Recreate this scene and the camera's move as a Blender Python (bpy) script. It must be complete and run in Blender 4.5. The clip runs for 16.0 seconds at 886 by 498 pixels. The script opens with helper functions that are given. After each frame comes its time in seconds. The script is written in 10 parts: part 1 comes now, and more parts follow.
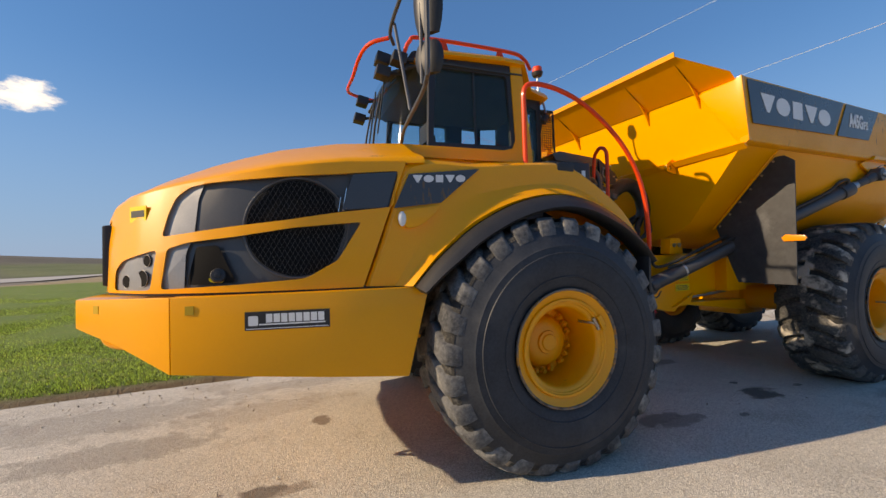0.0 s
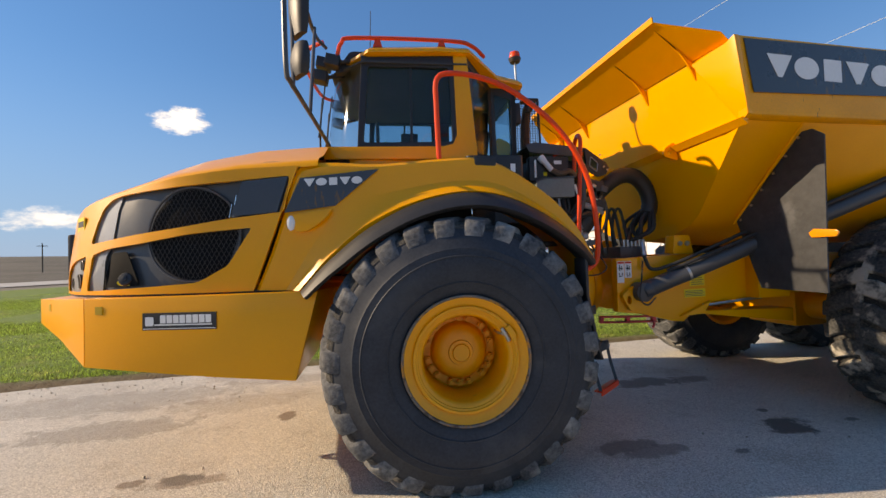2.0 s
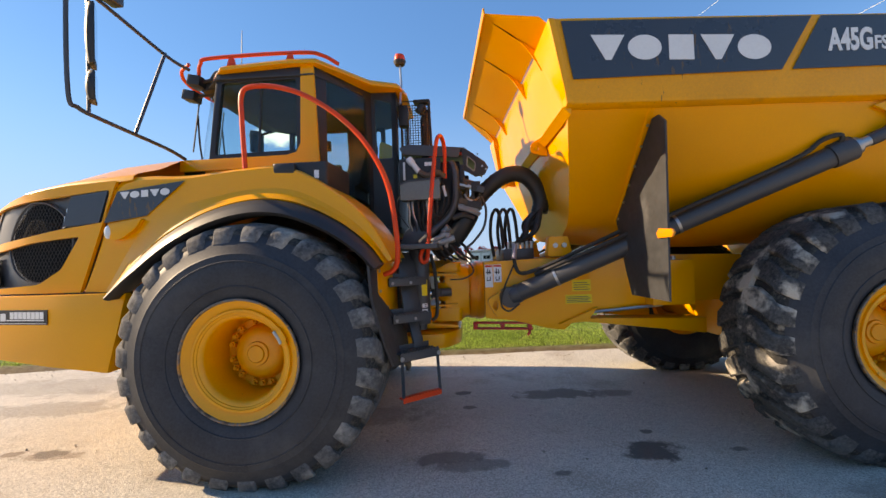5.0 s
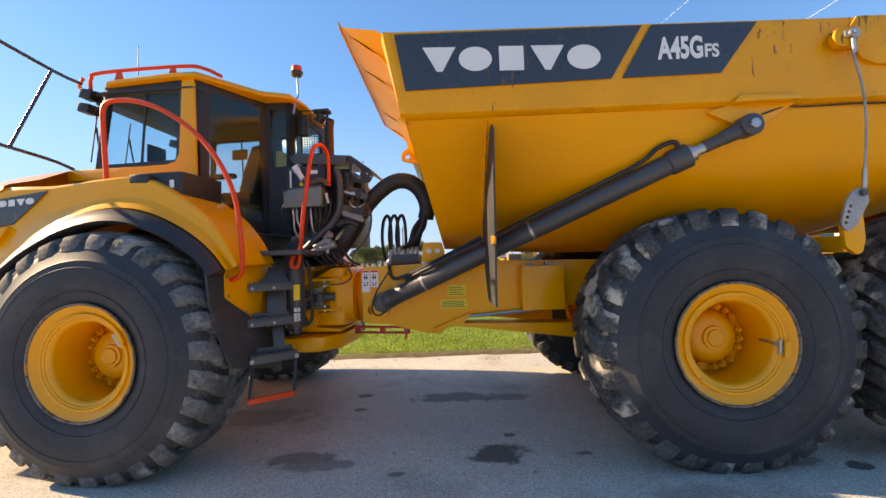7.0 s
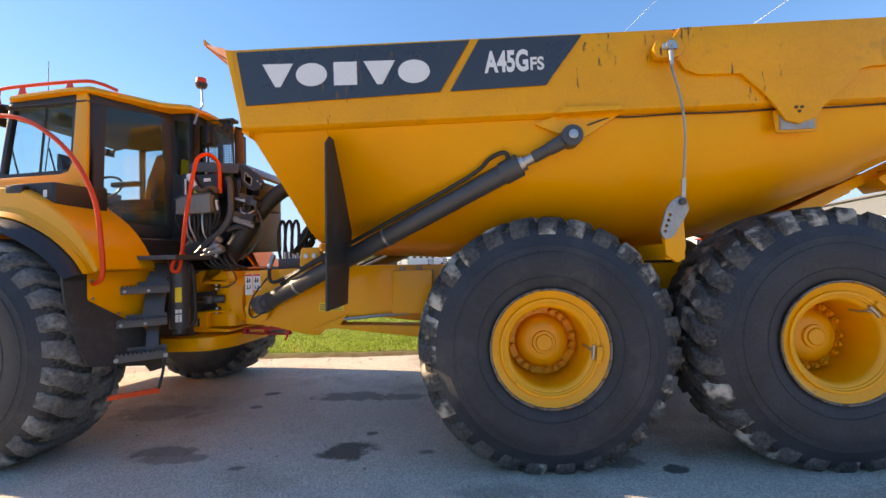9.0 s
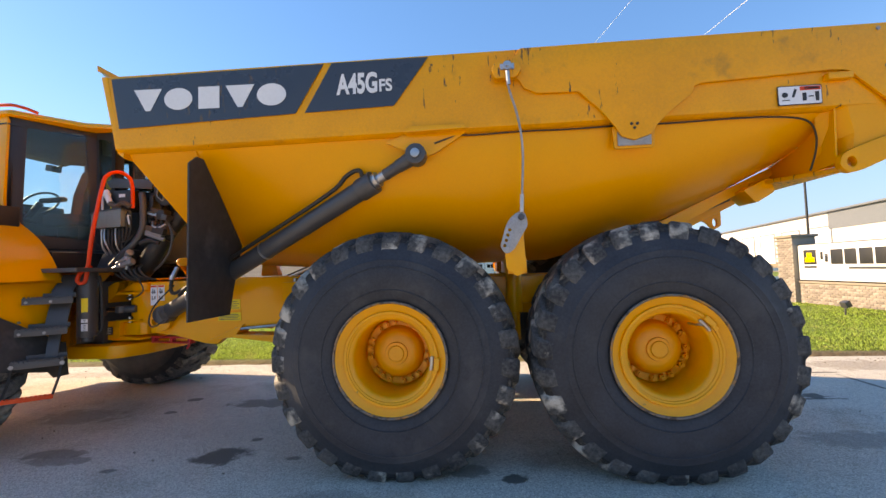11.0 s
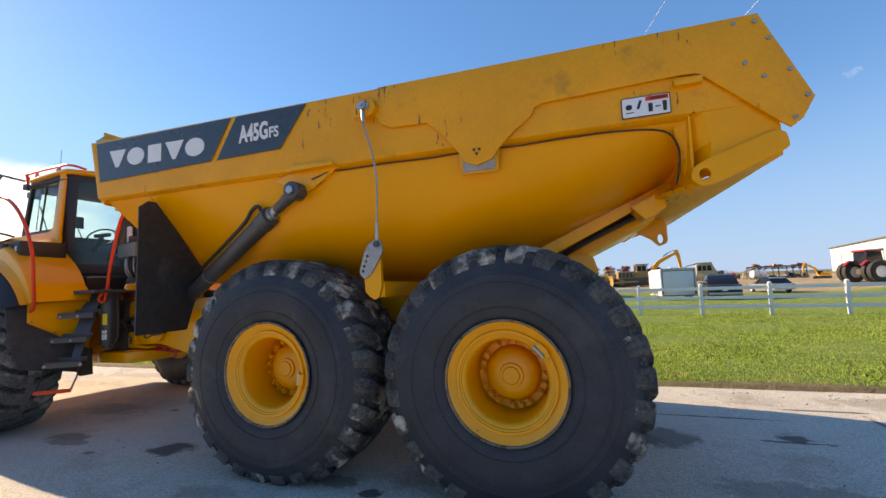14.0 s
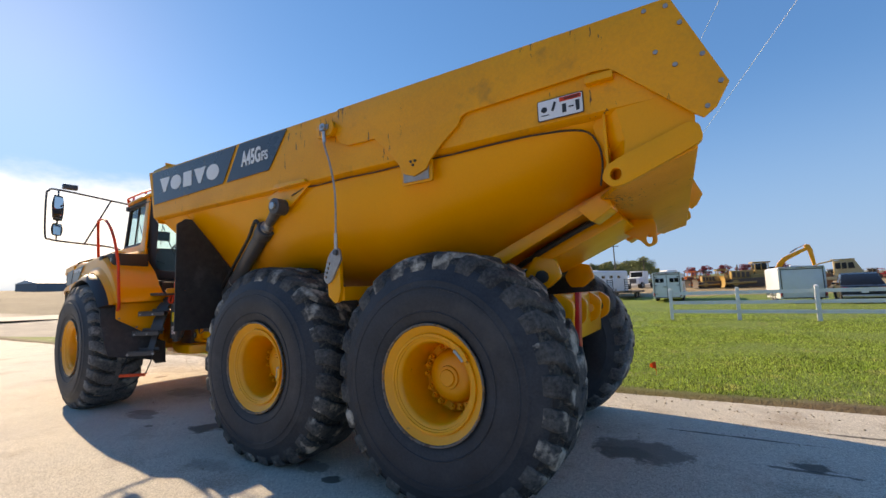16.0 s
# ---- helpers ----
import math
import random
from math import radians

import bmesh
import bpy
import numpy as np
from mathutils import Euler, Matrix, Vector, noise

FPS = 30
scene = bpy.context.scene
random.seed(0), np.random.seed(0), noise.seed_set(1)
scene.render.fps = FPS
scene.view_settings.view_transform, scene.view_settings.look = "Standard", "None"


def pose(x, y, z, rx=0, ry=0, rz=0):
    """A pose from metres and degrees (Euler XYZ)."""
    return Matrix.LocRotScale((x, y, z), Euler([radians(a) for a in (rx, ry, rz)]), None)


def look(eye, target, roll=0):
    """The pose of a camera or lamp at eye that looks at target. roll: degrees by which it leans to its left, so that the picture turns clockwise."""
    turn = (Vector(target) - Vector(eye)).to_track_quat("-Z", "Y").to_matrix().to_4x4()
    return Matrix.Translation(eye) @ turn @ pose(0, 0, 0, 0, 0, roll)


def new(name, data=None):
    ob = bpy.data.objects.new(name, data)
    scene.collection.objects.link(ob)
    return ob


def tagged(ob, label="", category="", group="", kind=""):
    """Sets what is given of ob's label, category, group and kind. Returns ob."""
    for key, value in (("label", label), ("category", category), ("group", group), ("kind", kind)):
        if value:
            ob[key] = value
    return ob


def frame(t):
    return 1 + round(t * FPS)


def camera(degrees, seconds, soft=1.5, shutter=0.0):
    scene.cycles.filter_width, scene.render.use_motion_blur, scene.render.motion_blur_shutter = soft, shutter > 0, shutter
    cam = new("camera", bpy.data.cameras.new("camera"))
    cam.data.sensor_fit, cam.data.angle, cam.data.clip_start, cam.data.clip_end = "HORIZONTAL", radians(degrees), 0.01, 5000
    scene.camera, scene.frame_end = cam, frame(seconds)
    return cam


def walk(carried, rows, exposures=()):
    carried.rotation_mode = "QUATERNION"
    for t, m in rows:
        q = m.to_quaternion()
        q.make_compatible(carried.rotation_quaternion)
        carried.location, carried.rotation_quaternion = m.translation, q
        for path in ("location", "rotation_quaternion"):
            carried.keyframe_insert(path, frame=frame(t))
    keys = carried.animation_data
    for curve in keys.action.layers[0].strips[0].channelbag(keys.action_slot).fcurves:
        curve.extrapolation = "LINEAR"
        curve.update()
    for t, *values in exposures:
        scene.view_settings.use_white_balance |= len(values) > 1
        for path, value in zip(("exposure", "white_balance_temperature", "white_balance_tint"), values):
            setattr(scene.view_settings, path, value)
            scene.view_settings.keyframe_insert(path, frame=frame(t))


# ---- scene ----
cam = camera(92.5, 16.0)
PATH = [
    (0, (-0.077, 0.201, 1.528), (0.763, 2.016, 1.568), -1.5),
    (0.5, (0.257, 0.122, 1.538), (0.971, 1.99, 1.58), -1.6),
    (1, (0.592, -0.004, 1.531), (1.204, 1.9, 1.565), -1.7),
    (1.5, (0.932, -0.083, 1.516), (1.44, 1.851, 1.555), -1.7),
    (2, (1.268, -0.09, 1.529), (1.669, 1.869, 1.572), -1.8),
    (2.5, (1.601, -0.14, 1.49), (1.901, 1.836, 1.546), -1.9),
    (3, (1.928, -0.185, 1.474), (2.134, 1.804, 1.538), -2.0),
    (3.5, (2.247, -0.219, 1.509), (2.394, 1.775, 1.561), -2.0),
    (4, (2.606, -0.295, 1.502), (2.7, 1.702, 1.555), -2.0),
    (6.5, (4.191, -0.344, 1.48), (4.184, 1.655, 1.549), -2.0),
    (7, (4.521, -0.411, 1.473), (4.495, 1.588, 1.546), -2.0),
    (7.5, (4.861, -0.457, 1.48), (4.812, 1.541, 1.546), -1.9),
    (8, (5.176, -0.42, 1.481), (5.112, 1.578, 1.554), -1.9),
    (8.5, (5.511, -0.462, 1.499), (5.43, 1.536, 1.559), -1.9),
    (9, (5.852, -0.509, 1.482), (5.753, 1.488, 1.553), -1.8),
    (9.5, (6.17, -0.504, 1.49), (6.054, 1.491, 1.565), -1.7),
    (10, (6.478, -0.548, 1.498), (6.345, 1.446, 1.577), -1.8),
    (12.5, (7.974, -0.493, 1.531), (7.645, 1.475, 1.672), -1.9),
    (13, (8.262, -0.386, 1.546), (7.841, 1.563, 1.7), -2.0),
    (13.5, (8.602, -0.392, 1.546), (8.079, 1.532, 1.709), -2.1),
    (14, (8.91, -0.379, 1.521), (8.28, 1.511, 1.699), -2.1),
    (14.5, (9.2, -0.304, 1.525), (8.466, 1.547, 1.708), -2.2),
    (15, (9.471, -0.244, 1.519), (8.636, 1.564, 1.702), -2.1),
    (15.5, (9.76, -0.174, 1.513), (8.833, 1.587, 1.702), -2.2),
    (16, (10.022, -0.036, 1.51), (8.99, 1.665, 1.708), -2.1),
]
EXPOSURES = [(0.0, 1.63, 10000, 15), (4.0, 2.10, 10600, 16), (7.0, 2.54, 11500, 18), (10.0, 2.66, 11900, 19), (13.0, 2.46, 11300, 17), (16.0, 2.02, 10500, 15)]
walk(cam, [(t, look(eye, target, roll)) for t, eye, target, roll in PATH], EXPOSURES)

# ---- world, sun and exposure ----
SUN_EL, SUN_AZ = 27.3, 169.3
sun_dir = Vector((math.cos(radians(SUN_EL)) * math.cos(radians(SUN_AZ)), math.cos(radians(SUN_EL)) * math.sin(radians(SUN_AZ)), math.sin(radians(SUN_EL))))
sun_data = bpy.data.lights.new("sun", "SUN")
sun_data.energy, sun_data.angle, sun_data.color = 1.65, radians(0.53), (1.0, 0.95, 0.87)
sun = new("sun", sun_data)
sun.matrix_world = look(sun_dir * 60, (0, 0, 0))

world = bpy.data.worlds.new("sky")
scene.world = world
world.use_nodes = True
wt = world.node_tree
wt.nodes.clear()


def wn(kind, **inputs):
    n = wt.nodes.new(kind)
    for k, v in inputs.items():
        n.inputs[k.replace("_", " ")].default_value = v
    return n


sky = wn("ShaderNodeTexSky")
sky.sky_type, sky.sun_disc = "NISHITA", False
sky.sun_elevation, sky.sun_rotation = radians(SUN_EL), radians(90 - SUN_AZ)
sky.altitude, sky.air_density, sky.dust_density, sky.ozone_density = 600, 1.0, 0.15, 5.0
geo = wn("ShaderNodeTexCoord")
split = wn("ShaderNodeSeparateXYZ")
wt.links.new(geo.outputs["Generated"], split.inputs[0])


def cloud_mask(az, el, width, height, scale, lo, hi, seed):
    """A soft cloud round a bearing (degrees from +y towards +x) and a height above the horizon."""
    c = Vector((math.sin(radians(az)) * math.cos(radians(el)), math.cos(radians(az)) * math.cos(radians(el)), math.sin(radians(el))))
    side = Vector((0, 0, 1)).cross(c).normalized()
    upw = c.cross(side)
    m = wn("ShaderNodeMapping")
    sub = wn("ShaderNodeVectorMath")
    sub.operation = "SUBTRACT"
    sub.inputs[1].default_value = c
    wt.links.new(geo.outputs["Generated"], sub.inputs[0])
    outs = []
    for axis, size in ((side, width), (upw, height)):
        d = wn("ShaderNodeVectorMath")
        d.operation = "DOT_PRODUCT"
        d.inputs[1].default_value = axis / size
        wt.links.new(sub.outputs[0], d.inputs[0])
        sq = wn("ShaderNodeMath")
        sq.operation = "MULTIPLY"
        wt.links.new(d.outputs["Value"], sq.inputs[0])
        wt.links.new(d.outputs["Value"], sq.inputs[1])
        outs.append(sq)
    add = wn("ShaderNodeMath")
    add.operation = "ADD"
    wt.links.new(outs[0].outputs[0], add.inputs[0])
    wt.links.new(outs[1].outputs[0], add.inputs[1])
    wt.links.new(geo.outputs["Generated"], m.inputs[0])
    m.inputs["Location"].default_value = (seed, seed * 0.7, 0)
    m.inputs["Scale"].default_value = (1, 1, 2.2)
    nz = wn("ShaderNodeTexNoise", Scale=scale, Detail=8.0, Roughness=0.62)
    wt.links.new(m.outputs[0], nz.inputs["Vector"])
    mix = wn("ShaderNodeMath")
    mix.operation = "SUBTRACT"
    wt.links.new(nz.outputs["Fac"], mix.inputs[0])
    fall = wn("ShaderNodeMath")
    fall.operation = "MULTIPLY"
    fall.inputs[1].default_value = 0.28
    wt.links.new(add.outputs[0], fall.inputs[0])
    wt.links.new(fall.outputs[0], mix.inputs[1])
    ramp = wn("ShaderNodeMapRange")
    ramp.interpolation_type = "SMOOTHSTEP"
    ramp.inputs["From Min"].default_value, ramp.inputs["From Max"].default_value = lo, hi
    wt.links.new(mix.outputs[0], ramp.inputs["Value"])
    facing = wn("ShaderNodeVectorMath")
    facing.operation = "DOT_PRODUCT"
    facing.inputs[1].default_value = c
    wt.links.new(geo.outputs["Generated"], facing.inputs[0])
    gate = wn("ShaderNodeMath")
    gate.operation = "GREATER_THAN"
    gate.inputs[1].default_value = 0.0
    wt.links.new(facing.outputs["Value"], gate.inputs[0])
    out = wn("ShaderNodeMath")
    out.operation = "MULTIPLY"
    wt.links.new(ramp.outputs[0], out.inputs[0])
    wt.links.new(gate.outputs[0], out.inputs[1])
    return out


def mix_over(below, mask, color, amount):
    f = wn("ShaderNodeMath")
    f.operation = "MULTIPLY"
    f.inputs[1].default_value = amount
    wt.links.new(mask.outputs[0], f.inputs[0])
    mx = wt.nodes.new("ShaderNodeMix")
    mx.data_type = "RGBA"
    wt.links.new(f.outputs[0], mx.inputs[0])
    wt.links.new(below, mx.inputs[6])
    mx.inputs[7].default_value = (*color, 1)
    return mx.outputs[2]


tone = wn("ShaderNodeHueSaturation", Hue=0.5, Saturation=1.20, Value=0.66)
wt.links.new(sky.outputs["Color"], tone.inputs["Color"])
col = tone.outputs["Color"]
# thin even veil, then grey-blue haze low over the horizon, all round
veil = wt.nodes.new("ShaderNodeMix")
veil.data_type = "RGBA"
veil.inputs[0].default_value = 0.5
wt.links.new(col, veil.inputs[6])
veil.inputs[7].default_value = (0.11, 0.47, 1.60, 1)
col = veil.outputs[2]
# haze
low = wn("ShaderNodeMapRange")
low.interpolation_type = "SMOOTHSTEP"
low.inputs["From Min"].default_value, low.inputs["From Max"].default_value = 0.42, -0.02
wt.links.new(split.outputs["Z"], low.inputs["Value"])
col = mix_over(col, low, (0.50, 1.04, 2.20), 0.86)
CLOUD = (3.6, 3.75, 4.0)
col = mix_over(col, cloud_mask(-20.0, 16.4, 0.055, 0.032, 13.0, 0.24, 0.48, 3.1), CLOUD, 0.95)
col = mix_over(col, cloud_mask(-30.0, 5.0, 0.11, 0.03, 11.0, 0.30, 0.55, 7.3), CLOUD, 0.7)
col = mix_over(col, cloud_mask(-76.0, 8.0, 0.5, 0.10, 2.2, 0.18, 0.60, 1.7), CLOUD, 0.85)
col = mix_over(col, cloud_mask(27.0, 19.0, 0.03, 0.02, 18.0, 0.42, 0.70, 5.2), CLOUD, 0.4)
bg = wn("ShaderNodeBackground", Strength=0.116)
wt.links.new(col, bg.inputs["Color"])
wo = wt.nodes.new("ShaderNodeOutputWorld")
wt.links.new(bg.outputs[0], wo.inputs[0])

# ---- materials ----
def material(name, a, b, rough=0.5, metal=0.0, scale=3.0, fine=40.0, bump=0.15, depth=0.01, mix=(0.35, 0.65), coat=0.0, spots=None, spot_scale=6.0, spot_range=(0.60, 0.68), island=0.0, rough_var=0.15, spec=0.5, streak=None, grit=0.0):
    """Two colours blended by coarse and fine noise, with gloss variation and fine relief; spots: a third colour in patches."""
    m = bpy.data.materials.new(name)
    m.use_nodes = True
    t = m.node_tree
    p = t.nodes["Principled BSDF"]
    p.inputs["Metallic"].default_value = metal
    p.inputs["Coat Weight"].default_value = coat
    p.inputs["Specular IOR Level"].default_value = spec
    p.inputs["Coat Roughness"].default_value = 0.08
    tc = t.nodes.new("ShaderNodeTexCoord")

    def noise_node(s, detail, rgh=0.55):
        n = t.nodes.new("ShaderNodeTexNoise")
        n.inputs["Scale"].default_value, n.inputs["Detail"].default_value, n.inputs["Roughness"].default_value = s, detail, rgh
        t.links.new(tc.outputs["Object"], n.inputs["Vector"])
        return n
    n1, n2 = noise_node(scale, 6), noise_node(fine, 5, 0.65)
    s = t.nodes.new("ShaderNodeMath")
    s.operation = "MULTIPLY_ADD"
    s.inputs[1].default_value = 0.5
    t.links.new(n1.outputs["Fac"], s.inputs[0])
    h = t.nodes.new("ShaderNodeMath")
    h.operation = "MULTIPLY"
    h.inputs[1].default_value = 0.5
    t.links.new(n2.outputs["Fac"], h.inputs[0])
    t.links.new(h.outputs[0], s.inputs[2])
    r = t.nodes.new("ShaderNodeMapRange")
    r.inputs["From Min"].default_value, r.inputs["From Max"].default_value = mix
    t.links.new(s.outputs[0], r.inputs["Value"])
    mx = t.nodes.new("ShaderNodeMix")
    mx.data_type = "RGBA"
    mx.inputs[6].default_value, mx.inputs[7].default_value = (*a, 1), (*b, 1)
    t.links.new(r.outputs[0], mx.inputs[0])
    out = mx.outputs[2]
    if spots:
        n3 = noise_node(spot_scale, 7, 0.6)
        r3 = t.nodes.new("ShaderNodeMapRange")
        r3.inputs["From Min"].default_value, r3.inputs["From Max"].default_value = spot_range
        t.links.new(n3.outputs["Fac"], r3.inputs["Value"])
        m3 = t.nodes.new("ShaderNodeMix")
        m3.data_type = "RGBA"
        m3.inputs[7].default_value = (*spots, 1)
        t.links.new(r3.outputs[0], m3.inputs[0])
        t.links.new(out, m3.inputs[6])
        out = m3.outputs[2]
    if streak:
        # upright scuffs and chips
        mp = t.nodes.new("ShaderNodeMapping")
        mp.inputs["Scale"].default_value = (30, 30, 5.0)
        mp.inputs["Rotation"].default_value = (0, 0.12, 0)
        t.links.new(tc.outputs["Object"], mp.inputs["Vector"])
        n4 = t.nodes.new("ShaderNodeTexNoise")
        n4.inputs["Scale"].default_value, n4.inputs["Detail"].default_value, n4.inputs["Roughness"].default_value = 1.0, 5, 0.6
        t.links.new(mp.outputs[0], n4.inputs["Vector"])
        gate = noise_node(1.1, 2)
        pr = t.nodes.new("ShaderNodeMath")
        pr.operation = "MULTIPLY"
        t.links.new(n4.outputs["Fac"], pr.inputs[0])
        t.links.new(gate.outputs["Fac"], pr.inputs[1])
        r4 = t.nodes.new("ShaderNodeMapRange")
        r4.inputs["From Min"].default_value, r4.inputs["From Max"].default_value = 0.384, 0.396
        t.links.new(pr.outputs[0], r4.inputs["Value"])
        m4 = t.nodes.new("ShaderNodeMix")
        m4.data_type = "RGBA"
        m4.inputs[7].default_value = (*streak, 1)
        t.links.new(r4.outputs[0], m4.inputs[0])
        t.links.new(out, m4.inputs[6])
        out = m4.outputs[2]
    if grit:
        n5 = noise_node(95, 4, 0.9)
        r5 = t.nodes.new("ShaderNodeMapRange")
        r5.inputs["From Min"].default_value, r5.inputs["From Max"].default_value = 0.3, 0.7
        r5.inputs["To Min"].default_value, r5.inputs["To Max"].default_value = 1 - grit, 1 + grit
        t.links.new(n5.outputs["Fac"], r5.inputs["Value"])
        h5 = t.nodes.new("ShaderNodeHueSaturation")
        t.links.new(r5.outputs[0], h5.inputs["Value"])
        t.links.new(out, h5.inputs["Color"])
        out = h5.outputs["Color"]
    if island:
        g = t.nodes.new("ShaderNodeNewGeometry")
        hv = t.nodes.new("ShaderNodeHueSaturation")
        v = t.nodes.new("ShaderNodeMapRange")
        v.inputs["To Min"].default_value, v.inputs["To Max"].default_value = 1 - island, 1 + island
        t.links.new(g.outputs["Random Per Island"], v.inputs["Value"])
        t.links.new(v.outputs[0], hv.inputs["Value"])
        t.links.new(out, hv.inputs["Color"])
        out = hv.outputs["Color"]
    t.links.new(out, p.inputs["Base Color"])
    rr = t.nodes.new("ShaderNodeMapRange")
    rr.inputs["To Min"].default_value, rr.inputs["To Max"].default_value = max(0.02, rough - rough_var), min(1, rough + rough_var)
    t.links.new(n1.outputs["Fac"], rr.inputs["Value"])
    t.links.new(rr.outputs[0], p.inputs["Roughness"])
    if bump:
        bp = t.nodes.new("ShaderNodeBump")
        bp.inputs["Strength"].default_value, bp.inputs["Distance"].default_value = bump, depth
        t.links.new(n2.outputs["Fac"], bp.inputs["Height"])
        t.links.new(bp.outputs[0], p.inputs["Normal"])
    return m


def glass(name, tint, gloss=0.04):
    m = bpy.data.materials.new(name)
    m.use_nodes = True
    t = m.node_tree
    t.nodes.remove(t.nodes["Principled BSDF"])
    a, g, f, x = (t.nodes.new("ShaderNode" + k) for k in ("BsdfTransparent", "BsdfGlossy", "LayerWeight", "MixShader"))
    a.inputs["Color"].default_value = (*tint, 1)
    g.inputs["Roughness"].default_value = gloss
    pw, ma = t.nodes.new("ShaderNodeMath"), t.nodes.new("ShaderNodeMath")
    pw.operation, ma.operation = "POWER", "MULTIPLY_ADD"
    pw.inputs[1].default_value, ma.inputs[1].default_value, ma.inputs[2].default_value = 5.0, 0.70, 0.03
    f.inputs["Blend"].default_value = 0.5
    t.links.new(f.outputs["Facing"], pw.inputs[0])
    t.links.new(pw.outputs[0], ma.inputs[0])
    t.links.new(ma.outputs[0], x.inputs[0])
    t.links.new(a.outputs[0], x.inputs[1])
    t.links.new(g.outputs[0], x.inputs[2])
    t.links.new(x.outputs[0], t.nodes["Material Output"].inputs[0])
    return m


YELLOW = material("yellow_paint", (0.93, 0.365, 0.003), (0.88, 0.342, 0.003), 0.34, scale=1.6, fine=90, bump=0.02, depth=0.002, coat=0.22, spec=0.35)
YELLOW_WORN = material("worn_yellow_paint", (0.90, 0.350, 0.005), (0.74, 0.285, 0.010), 0.45, scale=2.6, fine=60, bump=0.06, depth=0.003, coat=0.10, spec=0.35, mix=(0.40, 0.66), spots=(0.34, 0.15, 0.022), spot_scale=3.4, spot_range=(0.60, 0.80), streak=(0.09, 0.045, 0.02))
BODY_YELLOW = material("body_yellow_paint", (0.92, 0.356, 0.003), (0.85, 0.328, 0.004), 0.42, scale=1.8, fine=70, bump=0.04, depth=0.002, coat=0.08, spec=0.3)
RIM_YELLOW = material("rim_yellow_paint", (0.90, 0.355, 0.006), (0.80, 0.312, 0.010), 0.42, scale=5, fine=70, bump=0.04, depth=0.003, spots=(0.16, 0.10, 0.05), spot_scale=14, spot_range=(0.68, 0.76))
SIDEWALL = material("tyre_sidewall_rubber", (0.020, 0.0235, 0.029), (0.042, 0.048, 0.057), 0.55, spec=0.28, scale=4, fine=60, bump=0.12, depth=0.004, spots=(0.075, 0.075, 0.076), spot_scale=2.6, spot_range=(0.54, 0.80))
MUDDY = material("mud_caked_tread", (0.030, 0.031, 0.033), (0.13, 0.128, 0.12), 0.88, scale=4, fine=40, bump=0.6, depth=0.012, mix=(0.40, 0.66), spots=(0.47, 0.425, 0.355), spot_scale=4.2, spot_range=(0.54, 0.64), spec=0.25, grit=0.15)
TREAD = material("dusty_tread_rubber", (0.040, 0.042, 0.045), (0.145, 0.146, 0.145), 0.85, scale=5, fine=40, bump=0.5, depth=0.010, mix=(0.36, 0.62), spots=(0.36, 0.345, 0.31), spot_scale=3.2, spot_range=(0.545, 0.68), spec=0.3, grit=0.15)
CAKED = material("caked_groove_rubber", (0.020, 0.020, 0.020), (0.12, 0.11, 0.092), 0.92, scale=5, fine=40, bump=0.6, depth=0.012, mix=(0.48, 0.66), spots=(0.34, 0.29, 0.22), spot_scale=4, spot_range=(0.60, 0.68), grit=0.15)
SCUFFED = material("scuffed_rim_edge", (0.50, 0.20, 0.014), (0.15, 0.135, 0.12), 0.5, metal=0.2, scale=12, fine=80, bump=0.2, depth=0.003, mix=(0.40, 0.50), spots=(0.06, 0.045, 0.035), spot_scale=22, spot_range=(0.52, 0.60))
BLACK = material("black_plastic", (0.014, 0.014, 0.015), (0.024, 0.024, 0.025), 0.5, fine=80, bump=0.12, depth=0.003)
GREY = material("dark_grey_paint", (0.045, 0.047, 0.052), (0.060, 0.062, 0.067), 0.42, fine=80, bump=0.06, depth=0.002, coat=0.1)
# intake panel grey, made paler to paint in its reflection
SHEEN_PANEL = material("grey_panel_painted_sheen", (0.19, 0.195, 0.20), (0.23, 0.235, 0.24), 0.30, fine=80, bump=0.02, depth=0.001, coat=0.5)
PANEL = material("glossy_grey_panel", (0.050, 0.053, 0.058), (0.062, 0.065, 0.070), 0.34, fine=80, bump=0.02, depth=0.001, coat=0.15, spec=0.35)
BROWN = material("rusty_casting", (0.15, 0.095, 0.055), (0.075, 0.055, 0.042), 0.65, metal=0.3, scale=8, fine=70, bump=0.3, depth=0.004)
LAMPGREY = material("pale_lamp_housing", (0.24, 0.245, 0.25), (0.20, 0.205, 0.21), 0.35, bump=0.03, coat=0.2)
STEEL = material("zinc_steel", (0.36, 0.37, 0.38), (0.5, 0.5, 0.5), 0.35, metal=0.9, scale=12, fine=90, bump=0.08, depth=0.002)
CHROME = material("chromed_rod", (0.62, 0.62, 0.63), (0.7, 0.7, 0.7), 0.14, metal=1.0, bump=0)
NAVY = material("dark_decal", (0.026, 0.034, 0.046), (0.034, 0.042, 0.054), 0.30, fine=80, bump=0.02, depth=0.001, coat=0.25, spots=(0.34, 0.14, 0.02), spot_scale=17, spot_range=(0.715, 0.735), streak=(0.13, 0.065, 0.025))
LETTER = material("pale_decal", (0.68, 0.68, 0.66), (0.75, 0.75, 0.73), 0.4, bump=0)
RED = material("orange_red_paint", (0.80, 0.062, 0.012), (0.72, 0.05, 0.010), 0.4, fine=60, bump=0.03, depth=0.002, coat=0.08, spec=0.3)
DARK_RED = material("dark_red_paint", (0.58, 0.022, 0.025), (0.48, 0.018, 0.02), 0.4, bump=0.03, depth=0.002)
